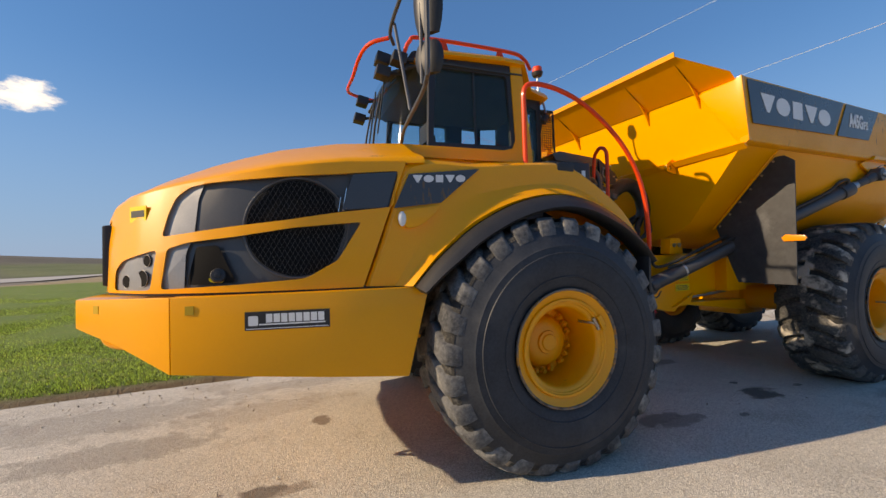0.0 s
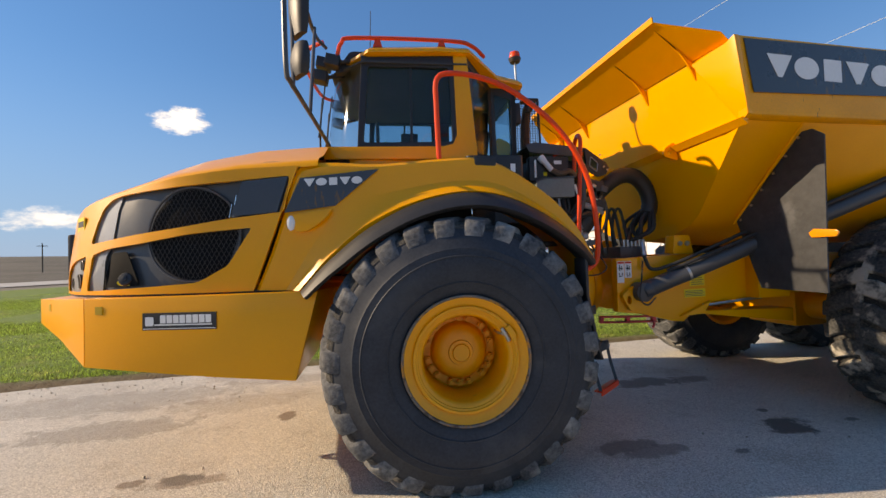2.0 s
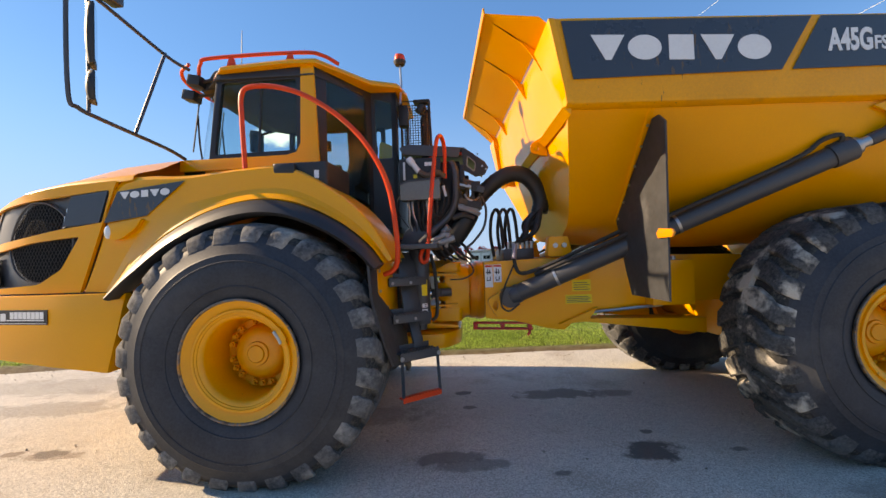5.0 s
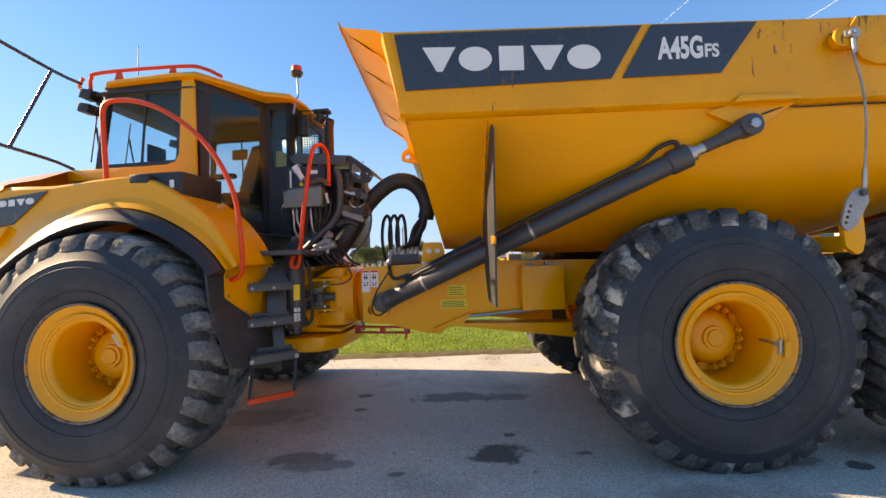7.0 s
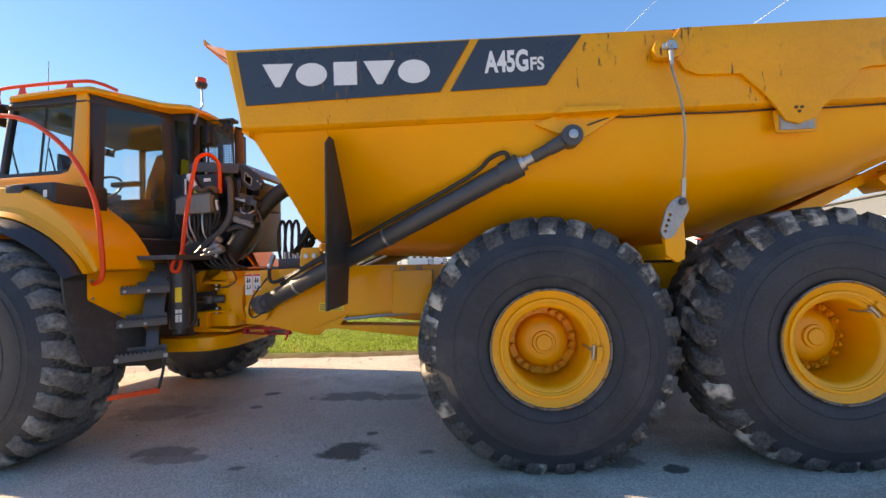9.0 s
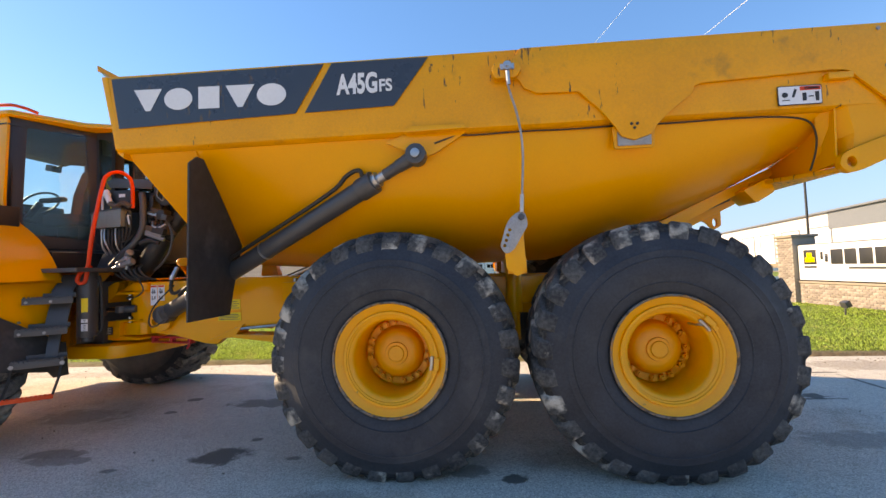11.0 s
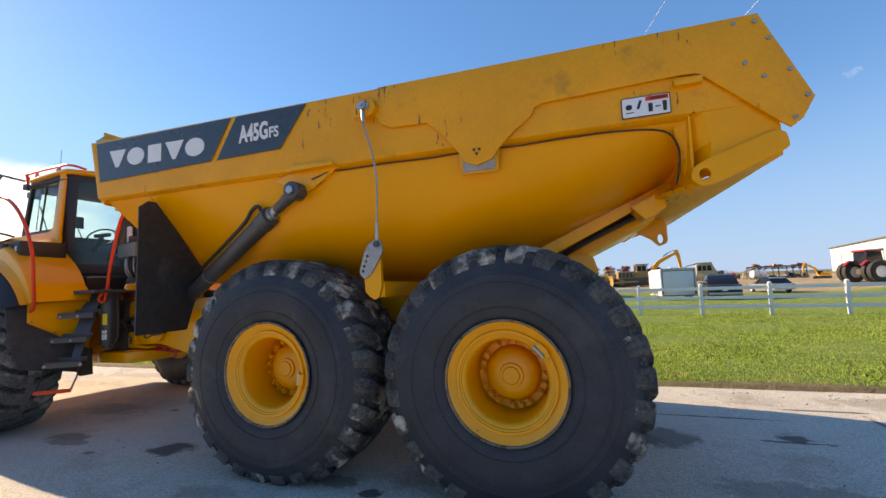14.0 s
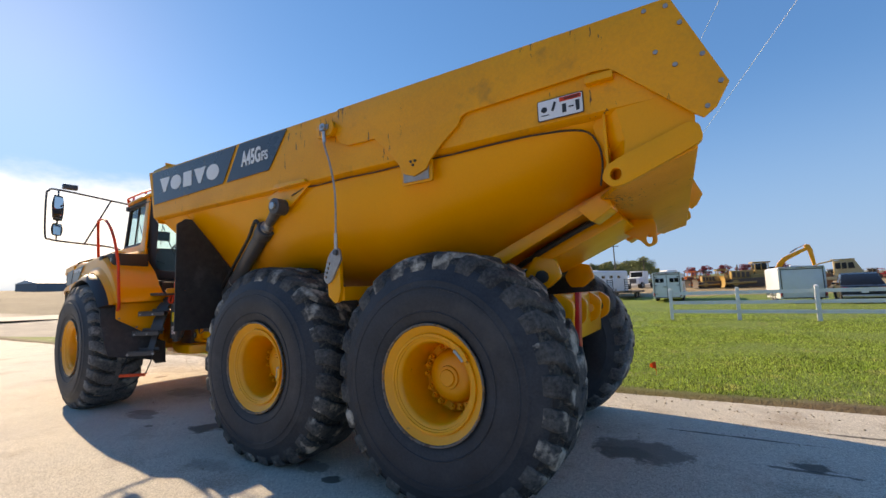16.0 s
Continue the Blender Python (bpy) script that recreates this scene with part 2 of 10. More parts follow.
RUBBER = material("hose_rubber", (0.012, 0.012, 0.012), (0.024, 0.024, 0.024), 0.55, fine=120, bump=0.25, depth=0.004)
FLAP = material("dusty_mudflap_rubber", (0.020, 0.021, 0.023), (0.050, 0.052, 0.055), 0.60, scale=1.6, fine=14, bump=0.06, depth=0.003, mix=(0.38, 0.70), spots=(0.13, 0.132, 0.135), spot_scale=2.3, spot_range=(0.56, 0.80))
SCREEN = material("perforated_grille", (0.006, 0.006, 0.006), (0.012, 0.012, 0.012), 0.85, bump=0.15, fine=160, depth=0.003, spec=0.12)
SEAT = material("seat_fabric", (0.020, 0.022, 0.026), (0.035, 0.037, 0.042), 0.9, fine=120, bump=0.3, depth=0.003)
YLABEL = material("yellow_label", (0.88, 0.64, 0.012), (0.84, 0.60, 0.012), 0.4, bump=0)
DULL_LABEL = material("dull_yellow_label", (0.62, 0.36, 0.012), (0.50, 0.28, 0.012), 0.4, bump=0)
WHITE = material("white_paint", (0.76, 0.77, 0.78), (0.66, 0.67, 0.68), 0.4, fine=50, bump=0.05, depth=0.003)
GLASS = glass("tinted_glass", (0.72, 0.87, 0.89))
CLEAR = glass("clear_glass", (0.86, 0.92, 0.92))
LENS = material("lamp_lens", (0.75, 0.76, 0.75), (0.65, 0.66, 0.66), 0.12, bump=0.05, coat=0.5)
AMBER = material("amber_lens", (0.85, 0.30, 0.02), (0.80, 0.26, 0.02), 0.2, bump=0, coat=0.5)
MIRROR = material("mirror_glass", (0.7, 0.72, 0.74), (0.7, 0.72, 0.74), 0.03, metal=1.0, bump=0, rough_var=0.01)
HEADLINER = material("grey_headliner", (0.045, 0.055, 0.060), (0.036, 0.044, 0.048), 0.9, bump=0.1)
BRASS = material("cable_fitting", (0.40, 0.40, 0.40), (0.24, 0.24, 0.24), 0.5, metal=0.55, scale=9, fine=60, bump=0.15, depth=0.003)

# ---- mesh tools ----
def V3(*a):
    return Vector(a)


def box(bm, c, s, turn=None):
    r = bmesh.ops.create_cube(bm, size=1.0)["verts"]
    m = Matrix.Translation(c) @ (turn.to_4x4() if turn else Matrix()) @ Matrix.Diagonal((*s, 1))
    bmesh.ops.transform(bm, matrix=m, verts=r)
    return r


def cyl(bm, a, b, r, r2=None, n=24):
    a, b = Vector(a), Vector(b)
    d = b - a
    q = d.to_track_quat("Z", "Y").to_matrix().to_4x4()
    vs = bmesh.ops.create_cone(bm, cap_ends=True, cap_tris=False, segments=n, radius1=r, radius2=r if r2 is None else r2, depth=d.length)["verts"]
    bmesh.ops.transform(bm, matrix=Matrix.Translation((a + b) / 2) @ q, verts=vs)
    return vs


def glide(pts, n=6):
    """A smooth curve through the points."""
    p = [Vector(q) for q in pts]
    p = [2 * p[0] - p[1]] + p + [2 * p[-1] - p[-2]]
    out = []
    for i in range(1, len(p) - 2):
        for k in range(n):
            t = k / n
            a, b, c, d = p[i - 1], p[i], p[i + 1], p[i + 2]
            out.append(0.5 * (2 * b + (c - a) * t + (2 * a - 5 * b + 4 * c - d) * t * t + (3 * b - a - 3 * c + d) * t ** 3))
    out.append(p[-2])
    return out


def tube(bm, pts, r, n=10, smooth=0, ribs=0.0):
    p = glide(pts, smooth) if smooth else [Vector(q) for q in pts]
    rings, ref = [], None
    for i, q in enumerate(p):
        d = (p[min(i + 1, len(p) - 1)] - p[max(i - 1, 0)]).normalized()
        if ref is None:
            ref = d.orthogonal().normalized()
        ref = (ref - d * ref.dot(d)).normalized()
        s = d.cross(ref)
        k = r * (1 + (ribs if i % 2 else -ribs))
        rings.append([bm.verts.new(q + (ref * math.cos(2 * math.pi * j / n) + s * math.sin(2 * math.pi * j / n)) * k) for j in range(n)])
    skin(bm, rings, True, True)


def skin(bm, rings, closed=True, caps=False):
    n = len(rings[0])
    for a, b in zip(rings, rings[1:]):
        for j in range(n if closed else n - 1):
            k = (j + 1) % n
            bm.faces.new((a[j], a[k], b[k], b[j]))
    if caps:
        bm.faces.new(rings[0][::-1])
        bm.faces.new(rings[-1])


def loft(bm, sections, closed=True, caps=True):
    rings = [[bm.verts.new(q) for q in s] for s in sections]
    skin(bm, rings, closed, caps)


def prism(bm, poly, y0, y1):
    """A profile in x and z, pushed from y0 to y1."""
    a = [bm.verts.new((x, y0, z)) for x, z in poly]
    b = [bm.verts.new((x, y1, z)) for x, z in poly]
    skin(bm, [a, b], True, True)


def prism_x(bm, poly, x0, x1):
    a = [bm.verts.new((x0, y, z)) for y, z in poly]
    b = [bm.verts.new((x1, y, z)) for y, z in poly]
    skin(bm, [a, b], True, True)


def prism_z(bm, poly, z0, z1):
    a = [bm.verts.new((x, y, z0)) for x, y in poly]
    b = [bm.verts.new((x, y, z1)) for x, y in poly]
    skin(bm, [a, b], True, True)


def lathe(bm, prof, c, n=64, sign=1, caps=False):
    """A profile of (depth along +y * sign, radius) turned about the y axis through c."""
    rings = [[bm.verts.new((c[0] + r * math.cos(2 * math.pi * j / n), c[1] + sign * a, c[2] + r * math.sin(2 * math.pi * j / n))) for j in range(n)] for a, r in prof]
    skin(bm, rings, True, caps)


def lerp(x, table):
    if x <= table[0][0]:
        return table[0][1]
    for (a, p), (b, q) in zip(table, table[1:]):
        if x <= b:
            return p + (q - p) * (x - a) / (b - a)
    return table[-1][1]


def sheet(bm, outer, holes, shape, thick, cuts=(), inward=None):
    """A flat outline with holes, cut at the given first coordinates, bent to shape(u, v) and given a thickness towards inward."""
    t = bmesh.new()
    edges = []
    for loop in (outer, *holes):
        vs = [t.verts.new((u, v, 0)) for u, v in loop]
        edges += [t.edges.new((vs[i], vs[(i + 1) % len(vs)])) for i in range(len(vs))]
    bmesh.ops.triangle_fill(t, use_beauty=True, use_dissolve=False, edges=edges, normal=(0, 0, 1))
    for u in cuts:
        bmesh.ops.bisect_plane(t, geom=t.verts[:] + t.edges[:] + t.faces[:], plane_co=(u, 0, 0), plane_no=(1, 0, 0))
    t.verts.index_update()
    front, back = {}, {}
    for v in t.verts:
        p = Vector(shape(v.co.x, v.co.y))
        front[v] = bm.verts.new(p)
        back[v] = bm.verts.new(p + Vector(inward) * thick)
    for f in t.faces:
        bm.faces.new([front[v] for v in f.verts])
        bm.faces.new([back[v] for v in reversed(f.verts)])
    for e in t.edges:
        if len(e.link_faces) == 1:
            a, b = e.verts
            bm.faces.new((front[a], front[b], back[b], back[a]))
    t.free()


def rounded(poly, r, n=3):
    """The outline with its corners rounded."""
    out = []
    for i, p in enumerate(poly):
        p, a, b = Vector(p), Vector(poly[i - 1]), Vector(poly[(i + 1) % len(poly)])
        da, db = a - p, b - p
        k = min(r, da.length * 0.45, db.length * 0.45)
        s, e = p + da.normalized() * k, p + db.normalized() * k
        for j in range(n + 1):
            t = j / n
            out.append(tuple(s * (1 - t) ** 2 + p * 2 * t * (1 - t) + e * t * t))
    return out


def ring_poly(cx, cz, rx, rz, n=28):
    return [(cx + rx * math.cos(2 * math.pi * k / n), cz + rz * math.sin(2 * math.pi * k / n)) for k in range(n)]


def finish(bm, mat, bevel=0.0, angle=35, m=None):
    bmesh.ops.remove_doubles(bm, verts=bm.verts, dist=0.0002)
    if bevel:
        bmesh.ops.recalc_face_normals(bm, faces=bm.faces)
        edges = [e for e in bm.edges if len(e.link_faces) == 2 and e.calc_face_angle(0) > radians(angle)]
        bmesh.ops.bevel(bm, geom=edges, offset=bevel, segments=2, profile=0.6, affect="EDGES", clamp_overlap=True)
    if m is not None:
        bmesh.ops.transform(bm, matrix=m, verts=bm.verts)
    bmesh.ops.recalc_face_normals(bm, faces=bm.faces)
    me = bpy.data.meshes.new("mesh")
    bm.to_mesh(me)
    bm.free()
    for f in me.polygons:
        f.use_smooth = True
    me.set_sharp_from_angle(angle=radians(angle))
    me.materials.append(mat)
    return me


def thing(name, at, label, category, group="", kind=""):
    ob = new(name)
    ob.empty_display_size = 0.2
    ob.location = at
    ob.rotation_mode = "XYZ"
    return tagged(ob, label, category, group, kind)


def part(name, bm, mat, parent, label="", bevel=0.0, angle=35, m=None):
    """Links a mesh, built in world places (or moved there by m), as ONE object under a thing or a part."""
    ob = new(name, finish(bm, mat, bevel, angle, m))
    ob.parent = parent
    if parent.parent is None and parent.data is None:
        ob.matrix_parent_inverse = Matrix.Translation(-parent.location)
    return tagged(ob, label)


def solid(name, bm, mat, label, category, group="", kind="", bevel=0.0, m=None, angle=35):
    """A thing that is one mesh."""
    return tagged(new(name, finish(bm, mat, bevel, angle, m)), label, category, group, kind)


def text_mesh(body, size, place, mat, parent, name, width=None, bold=0.0):
    """Raised lettering that faces -y, its lower left corner at place, in metres; size is the cap height, width the whole line's."""
    c = bpy.data.curves.new("lettering", "FONT")
    c.body, c.size, c.extrude, c.offset = body, size / 0.72, 0.002, bold
    tmp = bpy.data.objects.new("lettering", c)
    me = bpy.data.meshes.new_from_object(tmp)
    bpy.data.objects.remove(tmp)
    xs = [v.co.x for v in me.vertices]
    sx = width / (max(xs) - min(xs)) if width else 1.0
    me.transform(Matrix.Translation(place) @ Matrix.Rotation(radians(90), 4, "X") @ Matrix.Diagonal((sx, 1, 1, 1)) @ Matrix.Translation((-min(xs), 0, 0)))
    me.materials.append(mat)
    ob = new(name, me)
    ob.parent = parent
    return ob

# ---- ground ----
ROAD_EDGE = 6.55


def smooth(a, b, x):
    t = min(1, max(0, (x - a) / (b - a)))
    return t * t * (3 - 2 * t)


def terrain(x, y):
    r = math.hypot(x - 4, y)
    s = (x - 4) / max(r, 0.001)
    far = 1.5 + r * lerp(s, [(-1, 0.027), (-0.65, 0.0255), (-0.37, 0.0225), (-0.24, 0.0085), (-0.1, 0.010), (0.05, 0.015), (0.33, 0.006), (1, 0.006)])
    near = lerp(y, [(ROAD_EDGE, 0.0), (14, -0.08), (21, -0.12), (30, -0.14), (37, -0.17), (42, -0.03), (50, 0.32), (60, 0.70), (80, 0.85), (120, 1.8), (300, 4)])
    near -= 0.40 * smooth(19, 25, x) * smooth(35, 29, x) * smooth(38, 48, y) * smooth(66, 54, y)
    near *= smooth(-22, -8, x) if x < 0 else 1
    near -= 0.30 * smooth(-12, -20, x) * smooth(30, 12, y) * smooth(6.6, 10, y)
    w = smooth(60, 320, r) if x > -24 else max(smooth(60, 320, r), smooth(-24, -300, x))
    return near * (1 - w) + far * w


def ground_grid():
    xs = [-2500, -1500, -900, -600, -400, -300, -220, -160, -120, -90, -70, -55, -45, -38, -32, -28, -25, -23.4, -23, -20, -16, -15.5] + [-14 + 1.0 * i for i in range(44)] + [31, 33, 36, 40, 46, 54, 64, 80, 100, 130, 170, 230, 300, 400, 600, 900, 1500, 2500]
    ys = [-2500, -900, -400, -200, -100, -60, -30, -10, 0, 4, 6.0, 6.3, 6.5, 6.6, 6.8, 7.2] + [8 + 1.0 * i for i in range(27)] + [36, 39, 43, 48, 54, 62, 72, 84, 100, 120, 150, 190, 240, 300, 400, 600, 900, 1500, 2500]
    verts, faces = [], []
    for j, y in enumerate(ys):
        for i, x in enumerate(xs):
            paved = -44 < x < 60 and -40 < y < 6.52
            z = terrain(x, y)
            z += -0.06 if paved else 0.02 + 0.03 * noise.noise(Vector((x * 0.4, y * 0.4, 0))) + (0.10 * noise.noise(Vector((x * 0.25, y * 0.25, 4))) * smooth(0, -8, x) * smooth(7, 10, y) if y > 7 else 0)
            verts.append((x, y, z))
    n = len(xs)
    for j in range(len(ys) - 1):
        for i in range(n - 1):
            faces.append((j * n + i, j * n + i + 1, (j + 1) * n + i + 1, (j + 1) * n + i))
    me = bpy.data.meshes.new("ground")
    me.from_pydata(verts, [], faces)
    for f in me.polygons:
        f.use_smooth = True
    return me


def ground_material():
    """Mown grass near the road, a bare field to the west, a gravel yard to the north."""
    m = material("grass_and_fields", (0.112, 0.186, 0.022), (0.190, 0.255, 0.040), 0.9, scale=0.5, fine=22, bump=1.0, depth=0.06, spots=(0.25, 0.24, 0.08), spot_scale=1.3, spot_range=(0.55, 0.75))
    t = m.node_tree
    p = t.nodes["Principled BSDF"]
    grass = p.inputs["Base Color"].links[0].from_socket
    g = t.nodes.new("ShaderNodeNewGeometry")
    sp = t.nodes.new("ShaderNodeSeparateXYZ")
    t.links.new(g.outputs["Position"], sp.inputs[0])
    wob = t.nodes.new("ShaderNodeTexNoise")
    wob.inputs["Scale"].default_value = 0.12
    wob.inputs["Detail"].default_value = 6
    t.links.new(g.outputs["Position"], wob.inputs["Vector"])

    def band(axis, lo, hi, wobble):
        a = t.nodes.new("ShaderNodeMath")
        a.operation = "MULTIPLY_ADD"
        a.inputs[1].default_value = wobble
        t.links.new(wob.outputs["Fac"], a.inputs[0])
        t.links.new(sp.outputs[axis], a.inputs[2])
        r = t.nodes.new("ShaderNodeMapRange")
        r.inputs["From Min"].default_value, r.inputs["From Max"].default_value = lo + wobble / 2, hi + wobble / 2
        t.links.new(a.outputs[0], r.inputs["Value"])
        return r.outputs[0]

    def over(below, fac, c1, c2, s):
        n = t.nodes.new("ShaderNodeTexNoise")
        n.inputs["Scale"].default_value, n.inputs["Detail"].default_value = s, 8
        t.links.new(g.outputs["Position"], n.inputs["Vector"])
        r = t.nodes.new("ShaderNodeMapRange")
        r.inputs["From Min"].default_value, r.inputs["From Max"].default_value = 0.35, 0.65
        t.links.new(n.outputs["Fac"], r.inputs["Value"])
        c = t.nodes.new("ShaderNodeMix")
        c.data_type = "RGBA"
        c.inputs[6].default_value, c.inputs[7].default_value = (*c1, 1), (*c2, 1)
        t.links.new(r.outputs[0], c.inputs[0])
        x = t.nodes.new("ShaderNodeMix")
        x.data_type = "RGBA"
        t.links.new(fac, x.inputs[0])
        t.links.new(below, x.inputs[6])
        t.links.new(c.outputs[2], x.inputs[7])
        return x.outputs[2]
    col = over(grass, band("Y", 46.0, 48.0, 5.0), (0.40, 0.30, 0.17), (0.30, 0.22, 0.12), 0.4)
    col = over(col, band("Y", 95.0, 110.0, 30.0), (0.10, 0.10, 0.04), (0.16, 0.14, 0.06), 0.03)
    dot = t.nodes.new("ShaderNodeVectorMath")
    dot.operation = "DOT_PRODUCT"
    dot.inputs[1].default_value = (-0.83, 0.56, 0)
    t.links.new(g.outputs["Position"], dot.inputs[0])
    lean = t.nodes.new("ShaderNodeVectorMath")
    lean.operation = "DOT_PRODUCT"
    lean.inputs[1].default_value = (0.92, 0.40, 0)
    t.links.new(g.outputs["Position"], lean.inputs[0])
    wide = {"dot": dot.outputs["Value"], "lean": lean.outputs["Value"]}

    def slope_band(key, lo, hi, wobble):
        a = t.nodes.new("ShaderNodeMath")
        a.operation = "MULTIPLY_ADD"
        a.inputs[1].default_value = wobble
        t.links.new(wob.outputs["Fac"], a.inputs[0])
        t.links.new(wide[key], a.inputs[2])
        r = t.nodes.new("ShaderNodeMapRange")
        r.inputs["From Min"].default_value, r.inputs["From Max"].default_value = lo + wobble / 2, hi + wobble / 2
        t.links.new(a.outputs[0], r.inputs["Value"])
        return r.outputs[0]
    verge = slope_band("dot", 43.0, 46.0, 6.0)
    col = over(col, verge, (0.17, 0.145, 0.11), (0.24, 0.205, 0.16), 0.3)
    beyond = slope_band("dot", 69.0, 72.0, 4.0)
    col = over(col, beyond, (0.125, 0.105, 0.075), (0.085, 0.075, 0.05), 0.05)
    bank = t.nodes.new("ShaderNodeMath")
    bank.operation = "MULTIPLY"
    t.links.new(slope_band("dot", 72.0, 76.0, 6.0), bank.inputs[0])
    t.links.new(slope_band("lean", 0.0, 6.0, 14.0), bank.inputs[1])
    top = t.nodes.new("ShaderNodeMath")
    top.operation = "MULTIPLY"
    t.links.new(bank.outputs[0], top.inputs[0])
    t.links.new(slope_band("dot", 175.0, 150.0, 60.0), top.inputs[1])
    col = over(col, top.outputs[0], (0.085, 0.12, 0.03), (0.17, 0.175, 0.065), 0.06)
    apron = t.nodes.new("ShaderNodeMath")
    apron.operation = "MULTIPLY"
    t.links.new(band("X", -19.0, -22.0, 3.0), apron.inputs[0])
    t.links.new(band("Y", 24.0, 19.0, 5.0), apron.inputs[1])
    col = over(col, apron.outputs[0], (0.40, 0.37, 0.32), (0.31, 0.285, 0.25), 0.5)
    edge = band("Y", 7.05, 6.55, 0.8)
    col = over(col, edge, (0.13, 0.085, 0.045), (0.20, 0.15, 0.08), 5.0)
    t.links.new(col, p.inputs["Base Color"])
    return m


ground = tagged(new("ground", ground_grid()), "mown green lawn with a dirt margin, a bare field and a gravel yard beyond", "ground", kind="structure")
ground.data.materials.append(ground_material())

ROAD = material("worn_pale_asphalt", (0.435, 0.405, 0.345), (0.555, 0.518, 0.448), 0.85, grit=0.60, scale=0.8, fine=120, bump=0.7, depth=0.007, mix=(0.38, 0.62), spots=(0.32, 0.27, 0.215), spot_scale=1.1, spot_range=(0.54, 0.75))


def add_aggregate(mat, scale, low, high):
    """Single stones of the road's aggregate: each its own shade, set in a darker binder."""
    t = mat.node_tree
    p = t.nodes["Principled BSDF"]
    tc = t.nodes.new("ShaderNodeTexCoord")
    v = t.nodes.new("ShaderNodeTexVoronoi")
    v.inputs["Scale"].default_value = scale
    t.links.new(tc.outputs["Object"], v.inputs["Vector"])
    sp = t.nodes.new("ShaderNodeSeparateColor")
    t.links.new(v.outputs["Color"], sp.inputs[0])
    r = t.nodes.new("ShaderNodeMapRange")
    r.inputs["To Min"].default_value, r.inputs["To Max"].default_value = low, high
    t.links.new(sp.outputs[0], r.inputs["Value"])
    hv = t.nodes.new("ShaderNodeHueSaturation")
    t.links.new(r.outputs[0], hv.inputs["Value"])
    t.links.new(p.inputs["Base Color"].links[0].from_socket, hv.inputs["Color"])
    t.links.new(hv.outputs["Color"], p.inputs["Base Color"])
    b = t.nodes.new("ShaderNodeBump")
    b.invert = True
    b.inputs["Strength"].default_value, b.inputs["Distance"].default_value = 0.6, 0.004
    t.links.new(v.outputs["Distance"], b.inputs["Height"])
    t.links.new(p.inputs["Normal"].links[0].from_socket, b.inputs["Normal"])
    t.links.new(b.outputs[0], p.inputs["Normal"])


add_aggregate(ROAD, 88.0, 0.74, 1.24)
HIGHWAY = material("pale_concrete", (0.36, 0.34, 0.31), (0.44, 0.42, 0.38), 0.85, scale=0.4, fine=8, bump=0.2, depth=0.01)


def road_slab():
    bm = bmesh.new()
    near, far = -40.0, ROAD_EDGE
    xs = [-42.0 + 0.5 * i for i in range(53)] + [-15.5 + 0.25 * i for i in range(int(75.5 / 0.25) + 1)]
    rings = []
    for x in xs:
        e = far + 0.10 * noise.noise(Vector((x * 0.7, 3, 0))) + 0.05 * noise.noise(Vector((x * 2.9, 9, 0))) - 0.10 * smooth(-1, -4, x)
        rings.append([bm.verts.new(q) for q in ((x, near, 0), (x, 2.0, 0), (x, e - 0.1, 0), (x, e, -0.03), (x, e + 0.02, -0.12))])
    skin(bm, rings, False, False)
    return bm


road = solid("road", road_slab(), ROAD, "sun-bleached pale grey asphalt yard road with worn gravelly surface", "road", kind="structure")


ALONG, ACROSS = Vector((0.56, 0.83)), Vector((-0.83, 0.56))


def highway_strip():
    """Two pale lanes with a shoulder, crossing the fields along a straight line."""
    bm = bmesh.new()
    rows = []
    for k in [-400, -250, -150, -100, -70, -45, -25, -10, 0, 10, 20, 30, 40, 52, 65, 80, 100, 130, 170, 220, 300, 420]:
        row = []
        for w in (52.0, 56.0, 60.0, 64.0, 68.0):
            q = ALONG * k + ACROSS * w
            row.append(bm.verts.new((q.x, q.y, terrain(q.x, q.y) + 0.10)))
        rows.append(row)
    skin(bm, rows, False, False)
    return bm


highway = solid("highway", highway_strip(), HIGHWAY, "pale concrete two-lane highway crossing beyond the lawn", "road", kind="structure")



